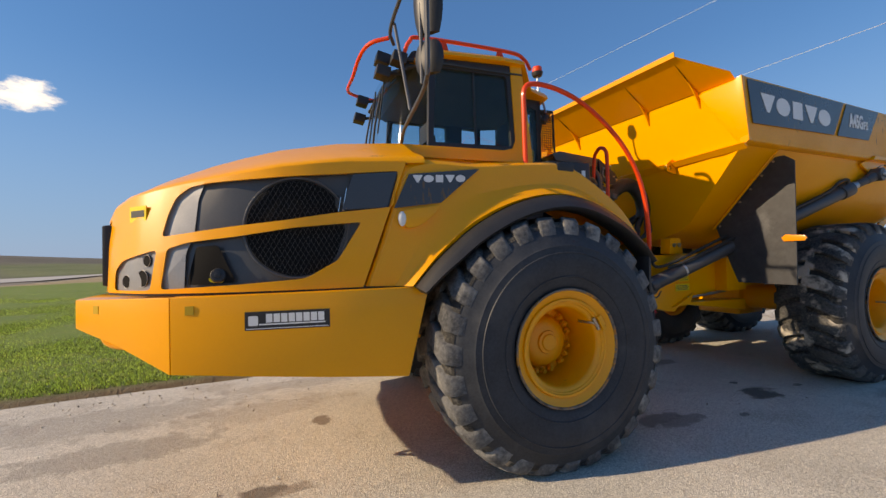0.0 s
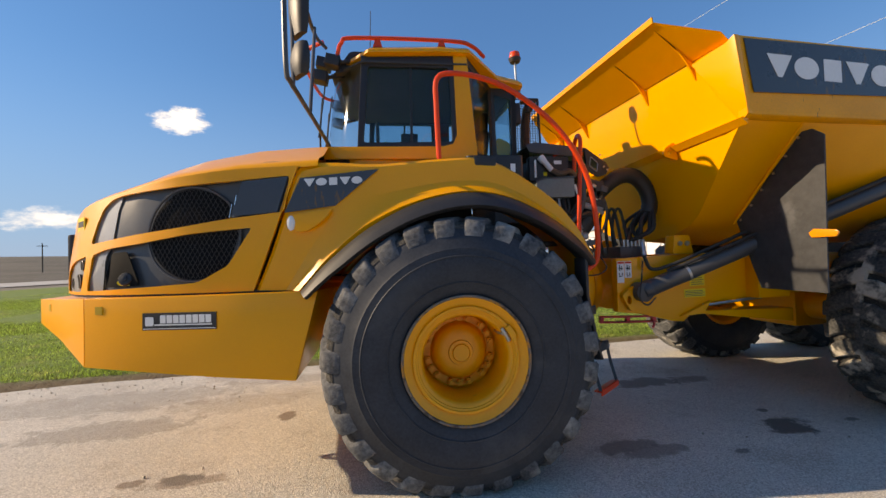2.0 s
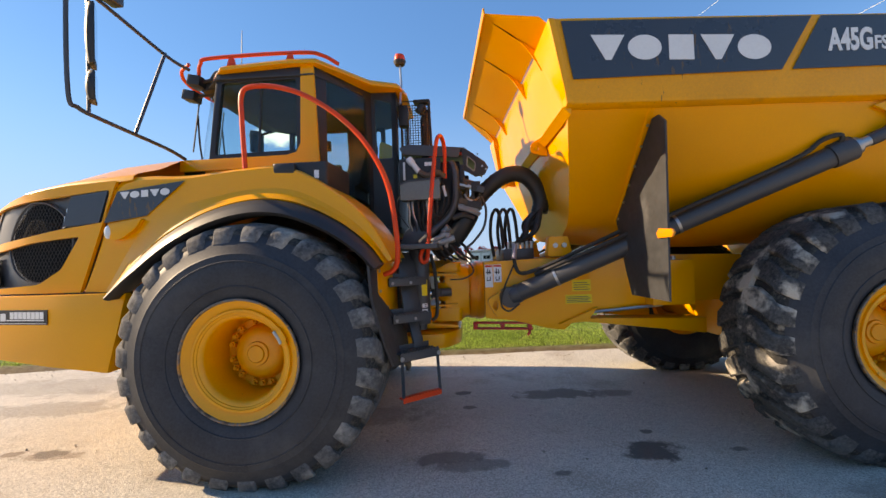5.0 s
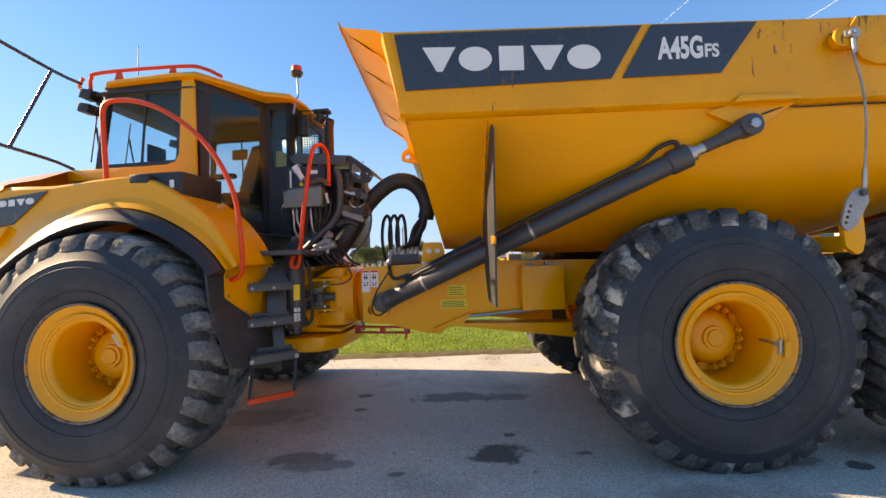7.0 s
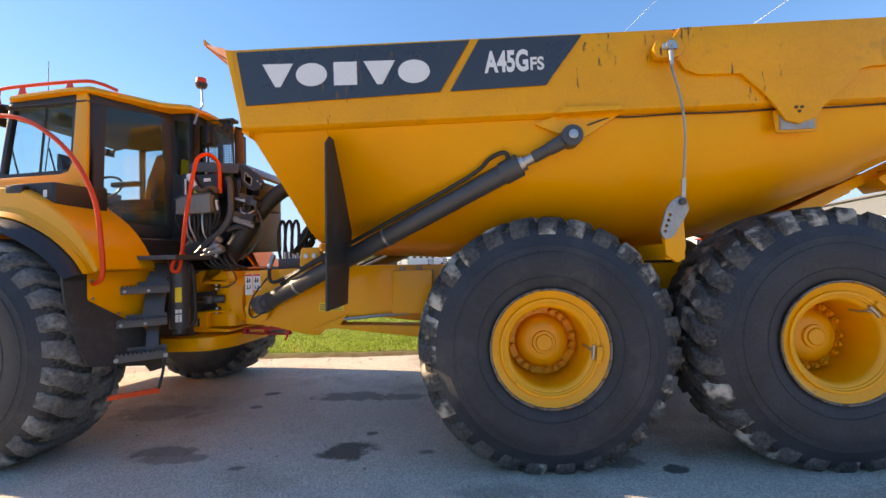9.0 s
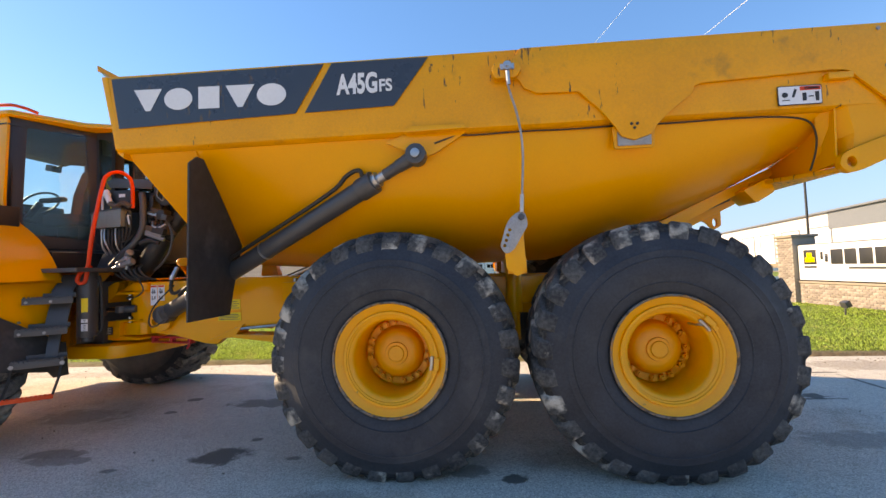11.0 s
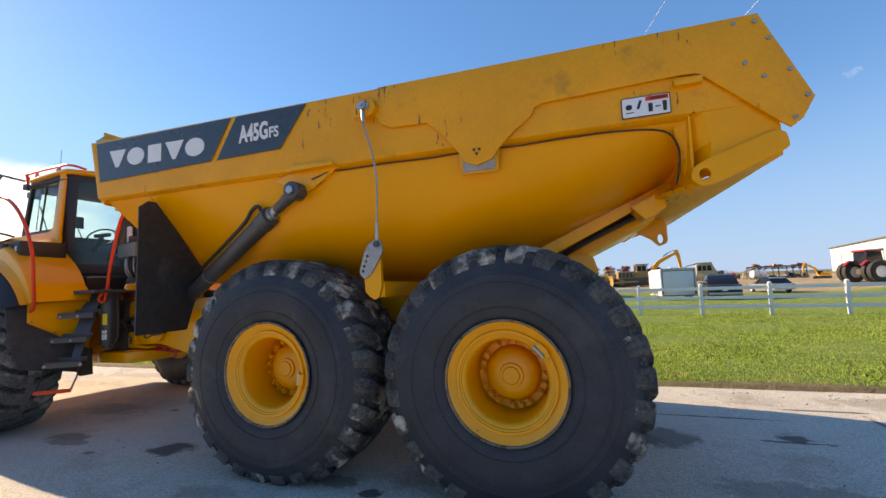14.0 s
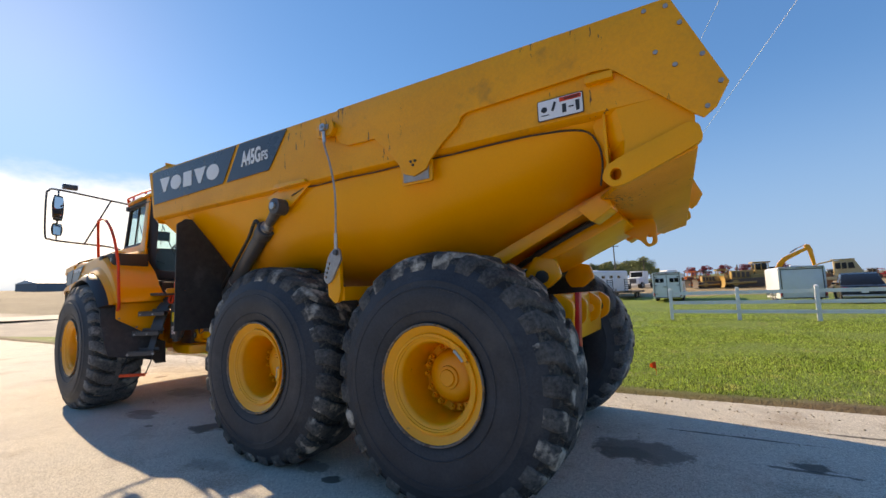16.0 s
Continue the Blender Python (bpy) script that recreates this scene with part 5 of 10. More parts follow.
# hoist cylinders
for s in (-1, 1):
    low, eye = Vector((3.91, s * 0.66, 1.15)), Vector((6.645, s * 1.60, 2.365))
    d = (eye - low).normalized()
    L = (eye - low).length
    bm = bmesh.new()
    cyl(bm, low + d * 0.05, low + d * (L * 0.865), 0.078, n=32)
    cyl(bm, low + d * (L * 0.825), low + d * (L * 0.872), 0.090, n=32)
    cyl(bm, low + d * 0.02, low + d * 0.10, 0.084, n=32)
    barrel = part("hoist_cylinder", bm, GREY, truck, "dark grey hydraulic hoist cylinder", bevel=0.008, m=REAR)
    bm = bmesh.new()
    cyl(bm, low + d * (L * 0.865), low + d * (L * 0.884), 0.062, n=24)
    cyl(bm, low + d * (L * 0.88), low + d * (L * 0.912), 0.040, n=24)
    part("piston_rod", bm, STEEL, barrel, "bright piston rod collar", m=REAR)
    bm = bmesh.new()
    cyl(bm, low + d * (L * 0.905), low + d * (L * 0.955), 0.045, n=24)
    cyl(bm, low + d * (L * 0.945), low + d * (L * 0.985), 0.050, 0.056, n=24)
    cyl(bm, eye + Vector((0, -0.06, 0)), eye + Vector((0, 0.06, 0)), 0.076, n=32)
    part("rod_eye", bm, GREY, barrel, "", bevel=0.006, m=REAR)
    bm = bmesh.new()
    cyl(bm, low + Vector((0, -0.07, 0)), low + Vector((0, 0.07, 0)), 0.09, n=28)
    part("base_eye", bm, GREY, barrel, "", bevel=0.006, m=REAR)
    bm = bmesh.new()
    cyl(bm, eye + Vector((0, -0.085, 0)), eye + Vector((0, 0.085, 0)), 0.034, n=24)
    part("pin", bm, STEEL, barrel, "steel pin", bevel=0.005, m=REAR)
    bm = bmesh.new()
    off = Vector((0, s * 0.075, 0.106))
    pts = [low + d * 0.25 + Vector((0, s * 0.02, 0.10)), low + d * 0.5 + off, low + d * (L * 0.40) + off, low + d * (L * 0.72) + off, low + d * (L * 0.79) + off + Vector((0, 0, 0.05)), low + d * (L * 0.83) + off + Vector((0, 0, 0.03)), low + d * (L * 0.84) + Vector((0, s * 0.04, 0.06))]
    tube(bm, pts, 0.017, 8, 5)
    part("hydraulic_hose", bm, RUBBER, barrel, "black hydraulic hose", m=REAR)
    for f in (0.14, 0.47):
        bm = bmesh.new()
        cyl(bm, low + d * (L * f), low + d * (L * f + 0.022), 0.082, n=28)
        part("strap", bm, STEEL, barrel, "steel band", m=REAR)
    # upper bracket on the rail
    bm = bmesh.new()
    prism(bm, rounded([(6.40, 2.488), (6.56, 2.545), (7.04, 2.548), (6.78, 2.385), (6.70, 2.36), (6.60, 2.395)], 0.015), s * 1.530, s * 1.552)
    prism(bm, [(6.555, 2.540), (7.03, 2.545), (7.0, 2.575), (6.60, 2.585)], s * 1.55, s * 1.615)
    part("hoist_bracket", bm, YELLOW, truck, bevel=0.006, m=REAR)

# ---- cab ----
def side_y(z):
    return lerp(z, [(1.8, -0.87), (2.45, -0.855), (3.32, -0.79)])


DOOR_A, DOOR_B = Vector((0.235, -0.815)), Vector((0.585, -0.17))


def door_at(u, z):
    """u from 0 to 1 along the slanted door wall."""
    q = DOOR_A.lerp(DOOR_B, u)
    lean = (side_y(z) + 0.85) * (1 - u) * 0.8
    return (q.x, q.y + lean, z)


bm = bmesh.new()
# floor and lower sides, rear wall
plan = [(-0.95, -0.55), (-0.66, -0.845), (0.235, -0.83), (0.585, -0.17), (0.84, -0.14), (0.86, 0.72), (0.55, 0.84), (-0.66, 0.845), (-0.95, 0.55)]
prism_z(bm, plan, 1.80, 1.86)
cab = part("cab", bm, BLACK, truck, "operator cab with tinted windows", bevel=0.01, m=FRONT)

bm = bmesh.new()
prism_z(bm, [(x * 0.985, y * 0.985) for x, y in plan], 3.170, 3.185)
part("headliner", bm, HEADLINER, cab, "grey headliner", m=FRONT)

# near side wall with the sliding window
WIN = rounded([(-0.605, 3.15), (0.075, 3.15), (0.085, 2.505), (-0.655, 2.495)], 0.03)
for s in (-1, 1):
    bm = bmesh.new()
    sheet(bm, [(-0.94, 2.43), (-0.70, 2.43), (0.235, 2.43), (0.235, 3.27), (-0.58, 3.27), (-0.66, 3.24), (-0.705, 2.46), (-0.94, 2.46)], [WIN], lambda u, v: (u, -s * side_y(v), v), 0.05, (), (0, -s, 0))
    wall = part("side_frame", bm, BLACK, cab, "black window frame", m=FRONT, bevel=0.004)
    bm = bmesh.new()
    sheet(bm, WIN, [], lambda u, v: (u, -s * (side_y(v) + 0.022), v), 0.005, (), (0, -s, 0))
    w = part("side_window", bm, GLASS, cab, "tinted sliding side window", m=FRONT)
    w.visible_shadow = False
    bm = bmesh.new()
    for a, b in (((-0.26, 2.50), (-0.25, 3.15)),):
        cyl(bm, (a[0], -s * (side_y(a[1]) + 0.018), a[1]), (b[0], -s * (side_y(b[1]) + 0.018), b[1]), 0.011, n=8)
    part("window_bar", bm, BLACK, cab, m=FRONT)
    # lower wall and yellow pillar trim
    bm = bmesh.new()
    outer = [(-0.97, 2.355), (0.24, 2.355), (0.255, 2.13), (0.33, 2.13), (0.318, 2.4), (0.262, 3.275), (0.115, 3.275), (0.120, 2.56), (0.085, 2.485), (0.0, 2.462), (-0.97, 2.455)]
    sheet(bm, outer, [], lambda u, v: (u if u < 0.2 else u - 0.03, -s * (side_y(v) - 0.012), v), 0.03, (), (0, -s, 0))
    part("pillar_trim", bm, YELLOW, cab, "yellow pillar and sill trim", m=FRONT, bevel=0.006)
    bm = bmesh.new()
    sheet(bm, [(-0.97, 2.30), (0.20, 2.30), (0.215, 2.10), (0.32, 2.10), (0.31, 2.4), (0.25, 3.20), (0.09, 3.20), (0.095, 2.52), (0.06, 2.48), (-0.97, 2.47)], [], lambda u, v: (u if u < 0.2 else u - 0.03, -s * (side_y(v) + 0.056), v), 0.012, (), (0, -s, 0))
    part("inner_pillar", bm, BLACK, cab, "black inner pillar lining", m=FRONT)
bm = bmesh.new()
sheet(bm, [(0.235, 1.86), (0.55, 1.86), (0.55, 3.24), (0.235, 3.27)], [rounded([(0.29, 2.05), (0.50, 2.05), (0.50, 3.14), (0.29, 3.15)], 0.03)], lambda u, v: (u, -side_y(v), v), 0.05, (), (0, -1, 0))
part("side_frame", bm, BLACK, cab, "black window frame", m=FRONT)

bm = bmesh.new()
BASE = [(0.235, 0.83), (-0.70, 0.845), (-1.12, 0.60), (-1.12, -0.60), (-0.70, -0.845), (0.235, -0.83)]
for p, q in zip(BASE, BASE[1:]):
    prism_z(bm, [p, q, (q[0] * 0.96, q[1] * 0.96), (p[0] * 0.96, p[1] * 0.96)], 2.12, 2.40)
part("cab_base", bm, YELLOW, cab, "yellow cab base panel", m=FRONT, bevel=0.02)

bm = bmesh.new()
for p, q in zip(BASE, BASE[1:]):
    prism_z(bm, [(p[0] * 0.955, p[1] * 0.955), (q[0] * 0.955, q[1] * 0.955), (q[0] * 0.93, q[1] * 0.93), (p[0] * 0.93, p[1] * 0.93)], 1.86, 2.44)
part("inner_lining", bm, BLACK, cab, "black inner lining", m=FRONT)

# slanted door
bm = bmesh.new()
GL = rounded([(0.12, 3.17), (0.86, 3.20), (0.93, 1.97), (0.13, 2.03)], 0.04)
sheet(bm, [(0.0, 3.26), (1.0, 3.27), (1.02, 1.86), (0.0, 1.88)], [GL], door_at, 0.05, (), (0.5, 0.6, 0))
door = part("door", bm, BLACK, cab, "closed black-framed cab door", m=FRONT, bevel=0.006)
bm = bmesh.new()
sheet(bm, GL, [], lambda u, v: Vector(door_at(u, v)) + Vector((0.015, 0.02, 0)), 0.005, (), (0.6, 0.5, 0))
g = part("door_glass", bm, GLASS, cab, "tinted door glass", m=FRONT)
g.visible_shadow = False
bm = bmesh.new()
tube(bm, [Vector(door_at(0.22, 2.20)) + Vector((-0.045, -0.035, 0.02)), Vector(door_at(0.30, 2.185)) + Vector((-0.06, -0.045, 0.0)), Vector(door_at(0.42, 2.16)) + Vector((-0.05, -0.035, -0.01))], 0.020, 8, 4)
part("door_handle", bm, BLACK, cab, "black door handle", m=FRONT)
# rear quarter and rear wall
bm = bmesh.new()
QG = rounded([(0.625, 3.18), (0.80, 3.13), (0.80, 2.56), (0.64, 2.56)], 0.02)
sheet(bm, [(0.585, 1.86), (0.85, 1.86), (0.85, 3.24), (0.585, 3.27)], [QG], lambda u, v: (u, -0.165, v), 0.04, (), (0, 1, 0))
part("rear_quarter", bm, BLACK, cab, m=FRONT)
bm = bmesh.new()
sheet(bm, QG, [], lambda u, v: (u, -0.15, v), 0.005, (), (0, 1, 0))
g = part("quarter_window", bm, GLASS, cab, "tinted quarter window", m=FRONT)
g.visible_shadow = False
bm = bmesh.new()
RW = rounded([(-0.05, 2.5), (0.70, 2.5), (0.70, 3.16), (-0.05, 3.16)], 0.04)
sheet(bm, [(-0.165, 1.86), (0.84, 1.86), (0.84, 3.26), (-0.165, 3.26)], [RW], lambda u, v: (0.85, u, v), 0.04, (), (-1, 0, 0))
part("rear_wall", bm, BLACK, cab, m=FRONT)
bm = bmesh.new()
sheet(bm, RW, [], lambda u, v: (0.84, u, v), 0.005, (), (-1, 0, 0))
g = part("rear_window", bm, GLASS, cab, m=FRONT)
g.visible_shadow = False
# wrap-round windscreen
bm = bmesh.new()
curve = [(-0.665, -0.835), (-0.80, -0.76), (-0.94, -0.60), (-1.02, -0.35), (-1.05, 0.0), (-1.02, 0.35), (-0.94, 0.60), (-0.80, 0.76), (-0.665, 0.835)]
curve = glide([(x, y, 0) for x, y in curve], 3)
loft(bm, [[(q.x + 0.10 * k, q.y * (1 - 0.055 * k), 2.445 + 0.79 * k) for q in curve] for k in (0, 0.5, 1)], False, False)
g = part("windscreen", bm, CLEAR, cab, "wrap-round windscreen", m=FRONT)
g.visible_shadow = False
bm = bmesh.new()
tube(bm, [(q.x - 0.005, q.y * 1.005, 2.44) for q in curve], 0.022, 6)
part("screen_seal", bm, BLACK, cab, m=FRONT)
for y0, y1 in ((-0.35, -0.52), (0.10, -0.12)):
    bm = bmesh.new()
    tube(bm, [(-1.075, y0, 2.47), (-1.06, (y0 + y1) / 2, 2.72), (-1.02, y1, 2.98)], 0.009, 6, 3)
    tube(bm, [(-1.06, y1 - 0.02, 2.62), (-0.985, y1 - 0.02, 3.14)], 0.007, 6)
    part("wiper", bm, BLACK, cab, "black windscreen wiper", m=FRONT)
# roof: a rounded yellow cap over a black band
bm = bmesh.new()
edge = [(-0.80, -0.60), (-0.58, -0.815), (0.0, -0.82), (0.25, -0.80), (0.62, -0.32), (0.88, -0.22), (0.92, 0.0), (0.90, 0.66), (0.60, 0.84), (0.0, 0.84), (-0.58, 0.83), (-0.80, 0.60)]
cen = Vector((0.03, 0.02, 0))


def roof_z(x):
    return lerp(x, [(-0.8, 3.275), (-0.45, 3.325), (0.25, 3.33), (0.9, 3.305)])


rings = []
for k, dz in ((1.0, -0.072), (1.035, -0.06), (1.03, -0.03), (0.985, 0.0), (0.86, 0.020), (0.45, 0.032)):
    rings.append([bm.verts.new((cen.x + (x - cen.x) * k, cen.y + (y - cen.y) * k, roof_z(x) + dz)) for x, y in edge])
skin(bm, rings, True, True)
part("roof", bm, YELLOW, cab, "rounded yellow cab roof", m=FRONT, angle=40)
bm = bmesh.new()
prism(bm, rounded([(-0.90, 3.14), (-0.76, 3.34), (-0.60, 3.34), (-0.62, 3.20)], 0.03), -0.66, 0.66)
part("visor", bm, BLACK, cab, "black roof visor", m=FRONT, bevel=0.008)
# lamps and camera under the visor
for y, x, z in ((-0.70, -0.90, 3.22), (-0.52, -1.00, 3.28), (-0.60, -1.02, 3.13), (0.52, -1.0, 3.28), (0.62, -1.02, 3.12)):
    bm = bmesh.new()
    box(bm, (x, y, z), (0.12, 0.13, 0.09), Matrix.Rotation(radians(12), 3, "Y"))
    cyl(bm, (x + 0.03, y, z), (x + 0.20, y * 0.95, z + 0.03), 0.018, n=8)
    lamp = part("work_lamp", bm, BLACK, cab, "black work lamp", m=FRONT, bevel=0.015)
# orange roof rails
bm = bmesh.new()
tube(bm, [(-0.86, -0.74, 3.262), (-0.82, -0.775, 3.352), (-0.70, -0.79, 3.390), (0.10, -0.78, 3.394), (0.30, -0.74, 3.372), (0.42, -0.66, 3.322)], 0.017, 8, 5)
for x in (-0.52, 0.02):
    loft(bm, [[(x - 0.05, -0.80, 3.282), (x + 0.05, -0.80, 3.282), (x + 0.05, -0.78, 3.282), (x - 0.05, -0.78, 3.282)], [(x - 0.02, -0.795, 3.382), (x + 0.02, -0.795, 3.382), (x + 0.02, -0.78, 3.382), (x - 0.02, -0.78, 3.382)]], True, True)
part("roof_rail", bm, RED, cab, "orange-red roof handrail", m=FRONT)
bm = bmesh.new()
tube(bm, [(-0.62, 0.80, 3.322), (-0.80, 0.76, 3.392), (-1.04, 0.66, 3.392), (-1.16, 0.50, 3.382), (-1.18, 0.0, 3.322), (-1.18, -0.42, 3.332), (-1.12, -0.60, 3.372), (-0.98, -0.70, 3.392)], 0.017, 8, 5)
part("roof_rail", bm, RED, cab, "orange-red roof handrail", m=FRONT)
bm = bmesh.new()
cyl(bm, (-0.60, -0.48, 3.322), (-0.58, -0.49, 3.80), 0.006, 0.003, n=6)
part("antenna", bm, BLACK, cab, m=FRONT)
# mirror frame with two mirrors and a lamp
bm = bmesh.new()
tube(bm, [(-0.93, -0.84, 2.47), (-0.96, -1.05, 2.52), (-1.0, -1.62, 2.57), (-1.02, -1.78, 2.60), (-1.03, -1.84, 2.68), (-1.03, -1.85, 3.30), (-1.03, -1.82, 3.41), (-1.02, -1.70, 3.44), (-1.02, -0.95, 3.36), (-0.95, -0.74, 3.32)], 0.015, 8, 5)
tube(bm, [(-0.99, -1.33, 2.56), (-1.0, -0.98, 3.36)], 0.013, 8)
tube(bm, [(-1.02, -1.70, 2.60), (-1.02, -1.70, 3.44)], 0.012, 8)
part("mirror_frame", bm, GREY, cab, "dark tubular mirror frame", m=FRONT)
MIRR = FRONT @ Matrix.Translation((-0.965, -1.70, 0)) @ Matrix.Rotation(radians(38), 4, "Z") @ Matrix.Translation((0.965, 1.70, 0))
for z, h, w in ((3.12, 0.42, 0.105), (2.76, 0.20, 0.10)):
    bm = bmesh.new()
    secs = []
    for k in range(7):
        t = k / 6
        f = math.sin(math.pi * (0.12 + 0.76 * t)) ** 0.35
        zz = z - h / 2 + h * t
        secs.append([(-0.965 - 0.055 * f * dx, -1.70 + w * f * dy, zz) for dx, dy in ((0, -1), (0.7, -0.85), (1, -0.4), (1, 0.4), (0.7, 0.85), (0, 1))])
    loft(bm, secs, True, True)
    part("mirror", bm, BLACK, cab, "black mirror housing", m=MIRR, angle=50)
    bm = bmesh.new()
    secs = [(0.8, 0.06), (0.95, 0.16), (0.95, 0.84), (0.8, 0.94)]
    loft(bm, [[(-0.962, -1.70 - w * f * 0.9, z - h / 2 + h * t), (-0.962, -1.70 + w * f * 0.9, z - h / 2 + h * t)] for f, t in secs], False, False)
    part("mirror_glass", bm, MIRROR, cab, "mirror glass", m=MIRR)
bm = bmesh.new()
box(bm, (-1.0, -1.56, 3.505), (0.09, 0.20, 0.085))
part("mirror_lamp", bm, GREY, cab, "dark grey lamp on the mirror frame", m=FRONT, bevel=0.015)
# inside the cab
bm = bmesh.new()
box(bm, (0.16, 0.04, 2.24), (0.52, 0.52, 0.14))
loft(bm, [[(0.30, -0.23, 2.28), (0.46, -0.23, 2.28), (0.46, 0.31, 2.28), (0.30, 0.31, 2.28)], [(0.36, -0.25, 2.50), (0.52, -0.25, 2.50), (0.52, 0.33, 2.50), (0.36, 0.33, 2.50)], [(0.44, -0.21, 2.78), (0.57, -0.21, 2.78), (0.57, 0.29, 2.78), (0.44, 0.29, 2.78)], [(0.47, -0.12, 2.82), (0.57, -0.12, 2.82), (0.57, 0.20, 2.82), (0.47, 0.20, 2.82)], [(0.50, -0.11, 3.02), (0.58, -0.11, 3.02), (0.58, 0.19, 3.02), (0.50, 0.19, 3.02)]], True, True)
box(bm, (0.14, -0.28, 2.46), (0.34, 0.07, 0.06))
box(bm, (0.14, 0.36, 2.46), (0.34, 0.07, 0.06))
part("seat", bm, SEAT, cab, "dark fabric operator seat", m=FRONT, bevel=0.03)
bm = bmesh.new()
box(bm, (0.18, 0.02, 2.00), (0.30, 0.34, 0.32))
box(bm, (-0.80, 0, 2.30), (0.24, 1.0, 0.42))
cyl(bm, (-0.66, 0.02, 2.3), (-0.44, 0.02, 2.50), 0.04, n=10)
box(bm, (0.10, 0.46, 2.28), (0.62, 0.22, 0.22))
part("console", bm, BLACK, cab, "black dashboard and side console", m=FRONT, bevel=0.02)
bm = bmesh.new()
ring = [Vector((-0.44, 0.02, 2.50)) + Matrix.Rotation(radians(-40), 3, "Y") @ Vector((0.19 * math.cos(2 * math.pi * k / 28), 0.19 * math.sin(2 * math.pi * k / 28), 0)) for k in range(29)]
tube(bm, ring, 0.014, 6)
part("steering_wheel", bm, BLACK, cab, m=FRONT)
bm = bmesh.new()
box(bm, (-0.20, 0.66, 2.95), (0.20, 0.03, 0.13))
box(bm, (-0.55, -0.30, 2.72), (0.03, 0.24, 0.18))
part("monitor", bm, BLACK, cab, m=FRONT, bevel=0.01)
# yellow panel added for the dump body's reflection in the door glass
bm = bmesh.new()
prism(bm, rounded([(0.62, 2.22), (0.80, 2.22), (0.80, 2.70), (0.66, 2.76)], 0.04), -0.10, -0.06)
part("inner_trim", bm, YELLOW, cab, m=FRONT)
# black box with a lamp on the fender
bm = bmesh.new()
prism_z(bm, rounded([(0.10, -1.36), (0.52, -1.36), (0.56, -0.90), (0.10, -0.90)], 0.03), 2.06, 2.265)
fbox = part("fender_box", bm, BLACK, truck, "black storage box on the fender", m=FRONT, bevel=0.012)
bm = bmesh.new()
box(bm, (0.22, -1.40, 2.205), (0.16, 0.06, 0.075))
part("side_lamp", bm, BLACK, fbox, "small black side lamp", m=FRONT, bevel=0.015)
bm = bmesh.new()
box(bm, (0.44, -1.363, 2.17), (0.035, 0.004, 0.06))
part("sticker", bm, WHITE, fbox, "small white sticker", m=FRONT)
# orange handrails
bm = bmesh.new()
tube(bm, [(-0.10, -1.37, 2.23), (-0.11, -1.385, 2.60), (-0.105, -1.39, 2.79), (-0.02, -1.395, 2.84), (0.18, -1.40, 2.82), (0.41, -1.41, 2.73), (0.66, -1.42, 2.55), (0.85, -1.43, 2.33), (0.98, -1.43, 2.06), (1.03, -1.43, 1.75), (1.035, -1.42, 1.52), (1.0, -1.41, 1.44), (0.93, -1.40, 1.41)], 0.019, 10, 5)
part("handrail", bm, RED, truck, "orange-red bent tube handrail", m=FRONT)
bm = bmesh.new()
tube(bm, [(1.20, -0.74, 1.66), (1.15, -0.80, 1.60), (1.13, -0.82, 1.52), (1.16, -0.80, 1.49), (1.19, -0.78, 1.56), (1.225, -0.75, 2.0), (1.275, -0.70, 2.46), (1.295, -0.66, 2.59), (1.32, -0.55, 2.645), (1.34, -0.45, 2.60), (1.345, -0.42, 2.50), (1.34, -0.41, 2.28)], 0.019, 10, 4)
part("handrail", bm, RED, truck, "orange-red bent tube handrail", m=FRONT)
bm = bmesh.new()
tube(bm, [(1.20, -0.28, 2.44), (1.20, -0.28, 2.52), (1.28, -0.28, 2.545), (1.52, -0.26, 2.545)], 0.017, 8, 4)
part("handrail", bm, RED, truck, "orange-red bent tube handrail", m=FRONT)

# steps: treads set askew, each with a toothed lip that faces outwards and back
def askew(x, y, z):
    """Frame of a tread: x along its lip, y inwards, the origin at the middle of the lip."""
    return FRONT @ Matrix.Translation((x, y, z)) @ Matrix.Rotation(math.atan2(0.667, 0.745), 4, "Z")


bm = bmesh.new()
cyl(bm, (1.10, -0.69, 0.95), (1.10, -0.69, 1.60), 0.088, n=28)
cyl(bm, (1.10, -0.69, 0.90), (1.10, -0.69, 0.95), 0.055, n=20)
stair = part("access_steps", bm, GREY, truck, "dark grey access steps with round housing", m=FRONT, bevel=0.008)
for z, h, mat in ((1.27, 0.14, YLABEL), (1.115, 0.035, WHITE), (1.05, 0.07, WHITE)):
    bm = bmesh.new()
    loft(bm, [[(1.10 + 0.090 * math.sin(a), -0.69 - 0.090 * math.cos(a), z - h / 2), (1.10 + 0.090 * math.sin(a), -0.69 - 0.090 * math.cos(a), z + h / 2)] for a in (0.30, 0.45, 0.60, 0.75, 0.90)], False, False)
    bmesh.ops.solidify(bm, geom=bm.faces, thickness=0.002)
    lab = part("housing_label", bm, mat, stair, "small label", m=FRONT)
    if mat is YLABEL:
        continue
    bm = bmesh.new()
    for k in range(2 if h < 0.05 else 4):
        cyl(bm, (1.147, -0.768, z - h / 2 + 0.010 + 0.015 * k), (1.160, -0.760, z - h / 2 + 0.010 + 0.015 * k), 0.003, n=5)
    part("label_bar", bm, BLACK, lab, m=FRONT)
bm = bmesh.new()
tube(bm, [(1.20, -0.66, 1.56), (1.235, -0.66, 1.40), (1.245, -0.66, 1.05), (1.20, -0.67, 0.97)], 0.016, 8, 4)
part("hose", bm, RUBBER, stair, "black hose beside the housing", m=FRONT)
TREADS = ((1.050, -1.024, 1.365), (1.090, -1.105, 1.085), (1.150, -1.182, 0.812))
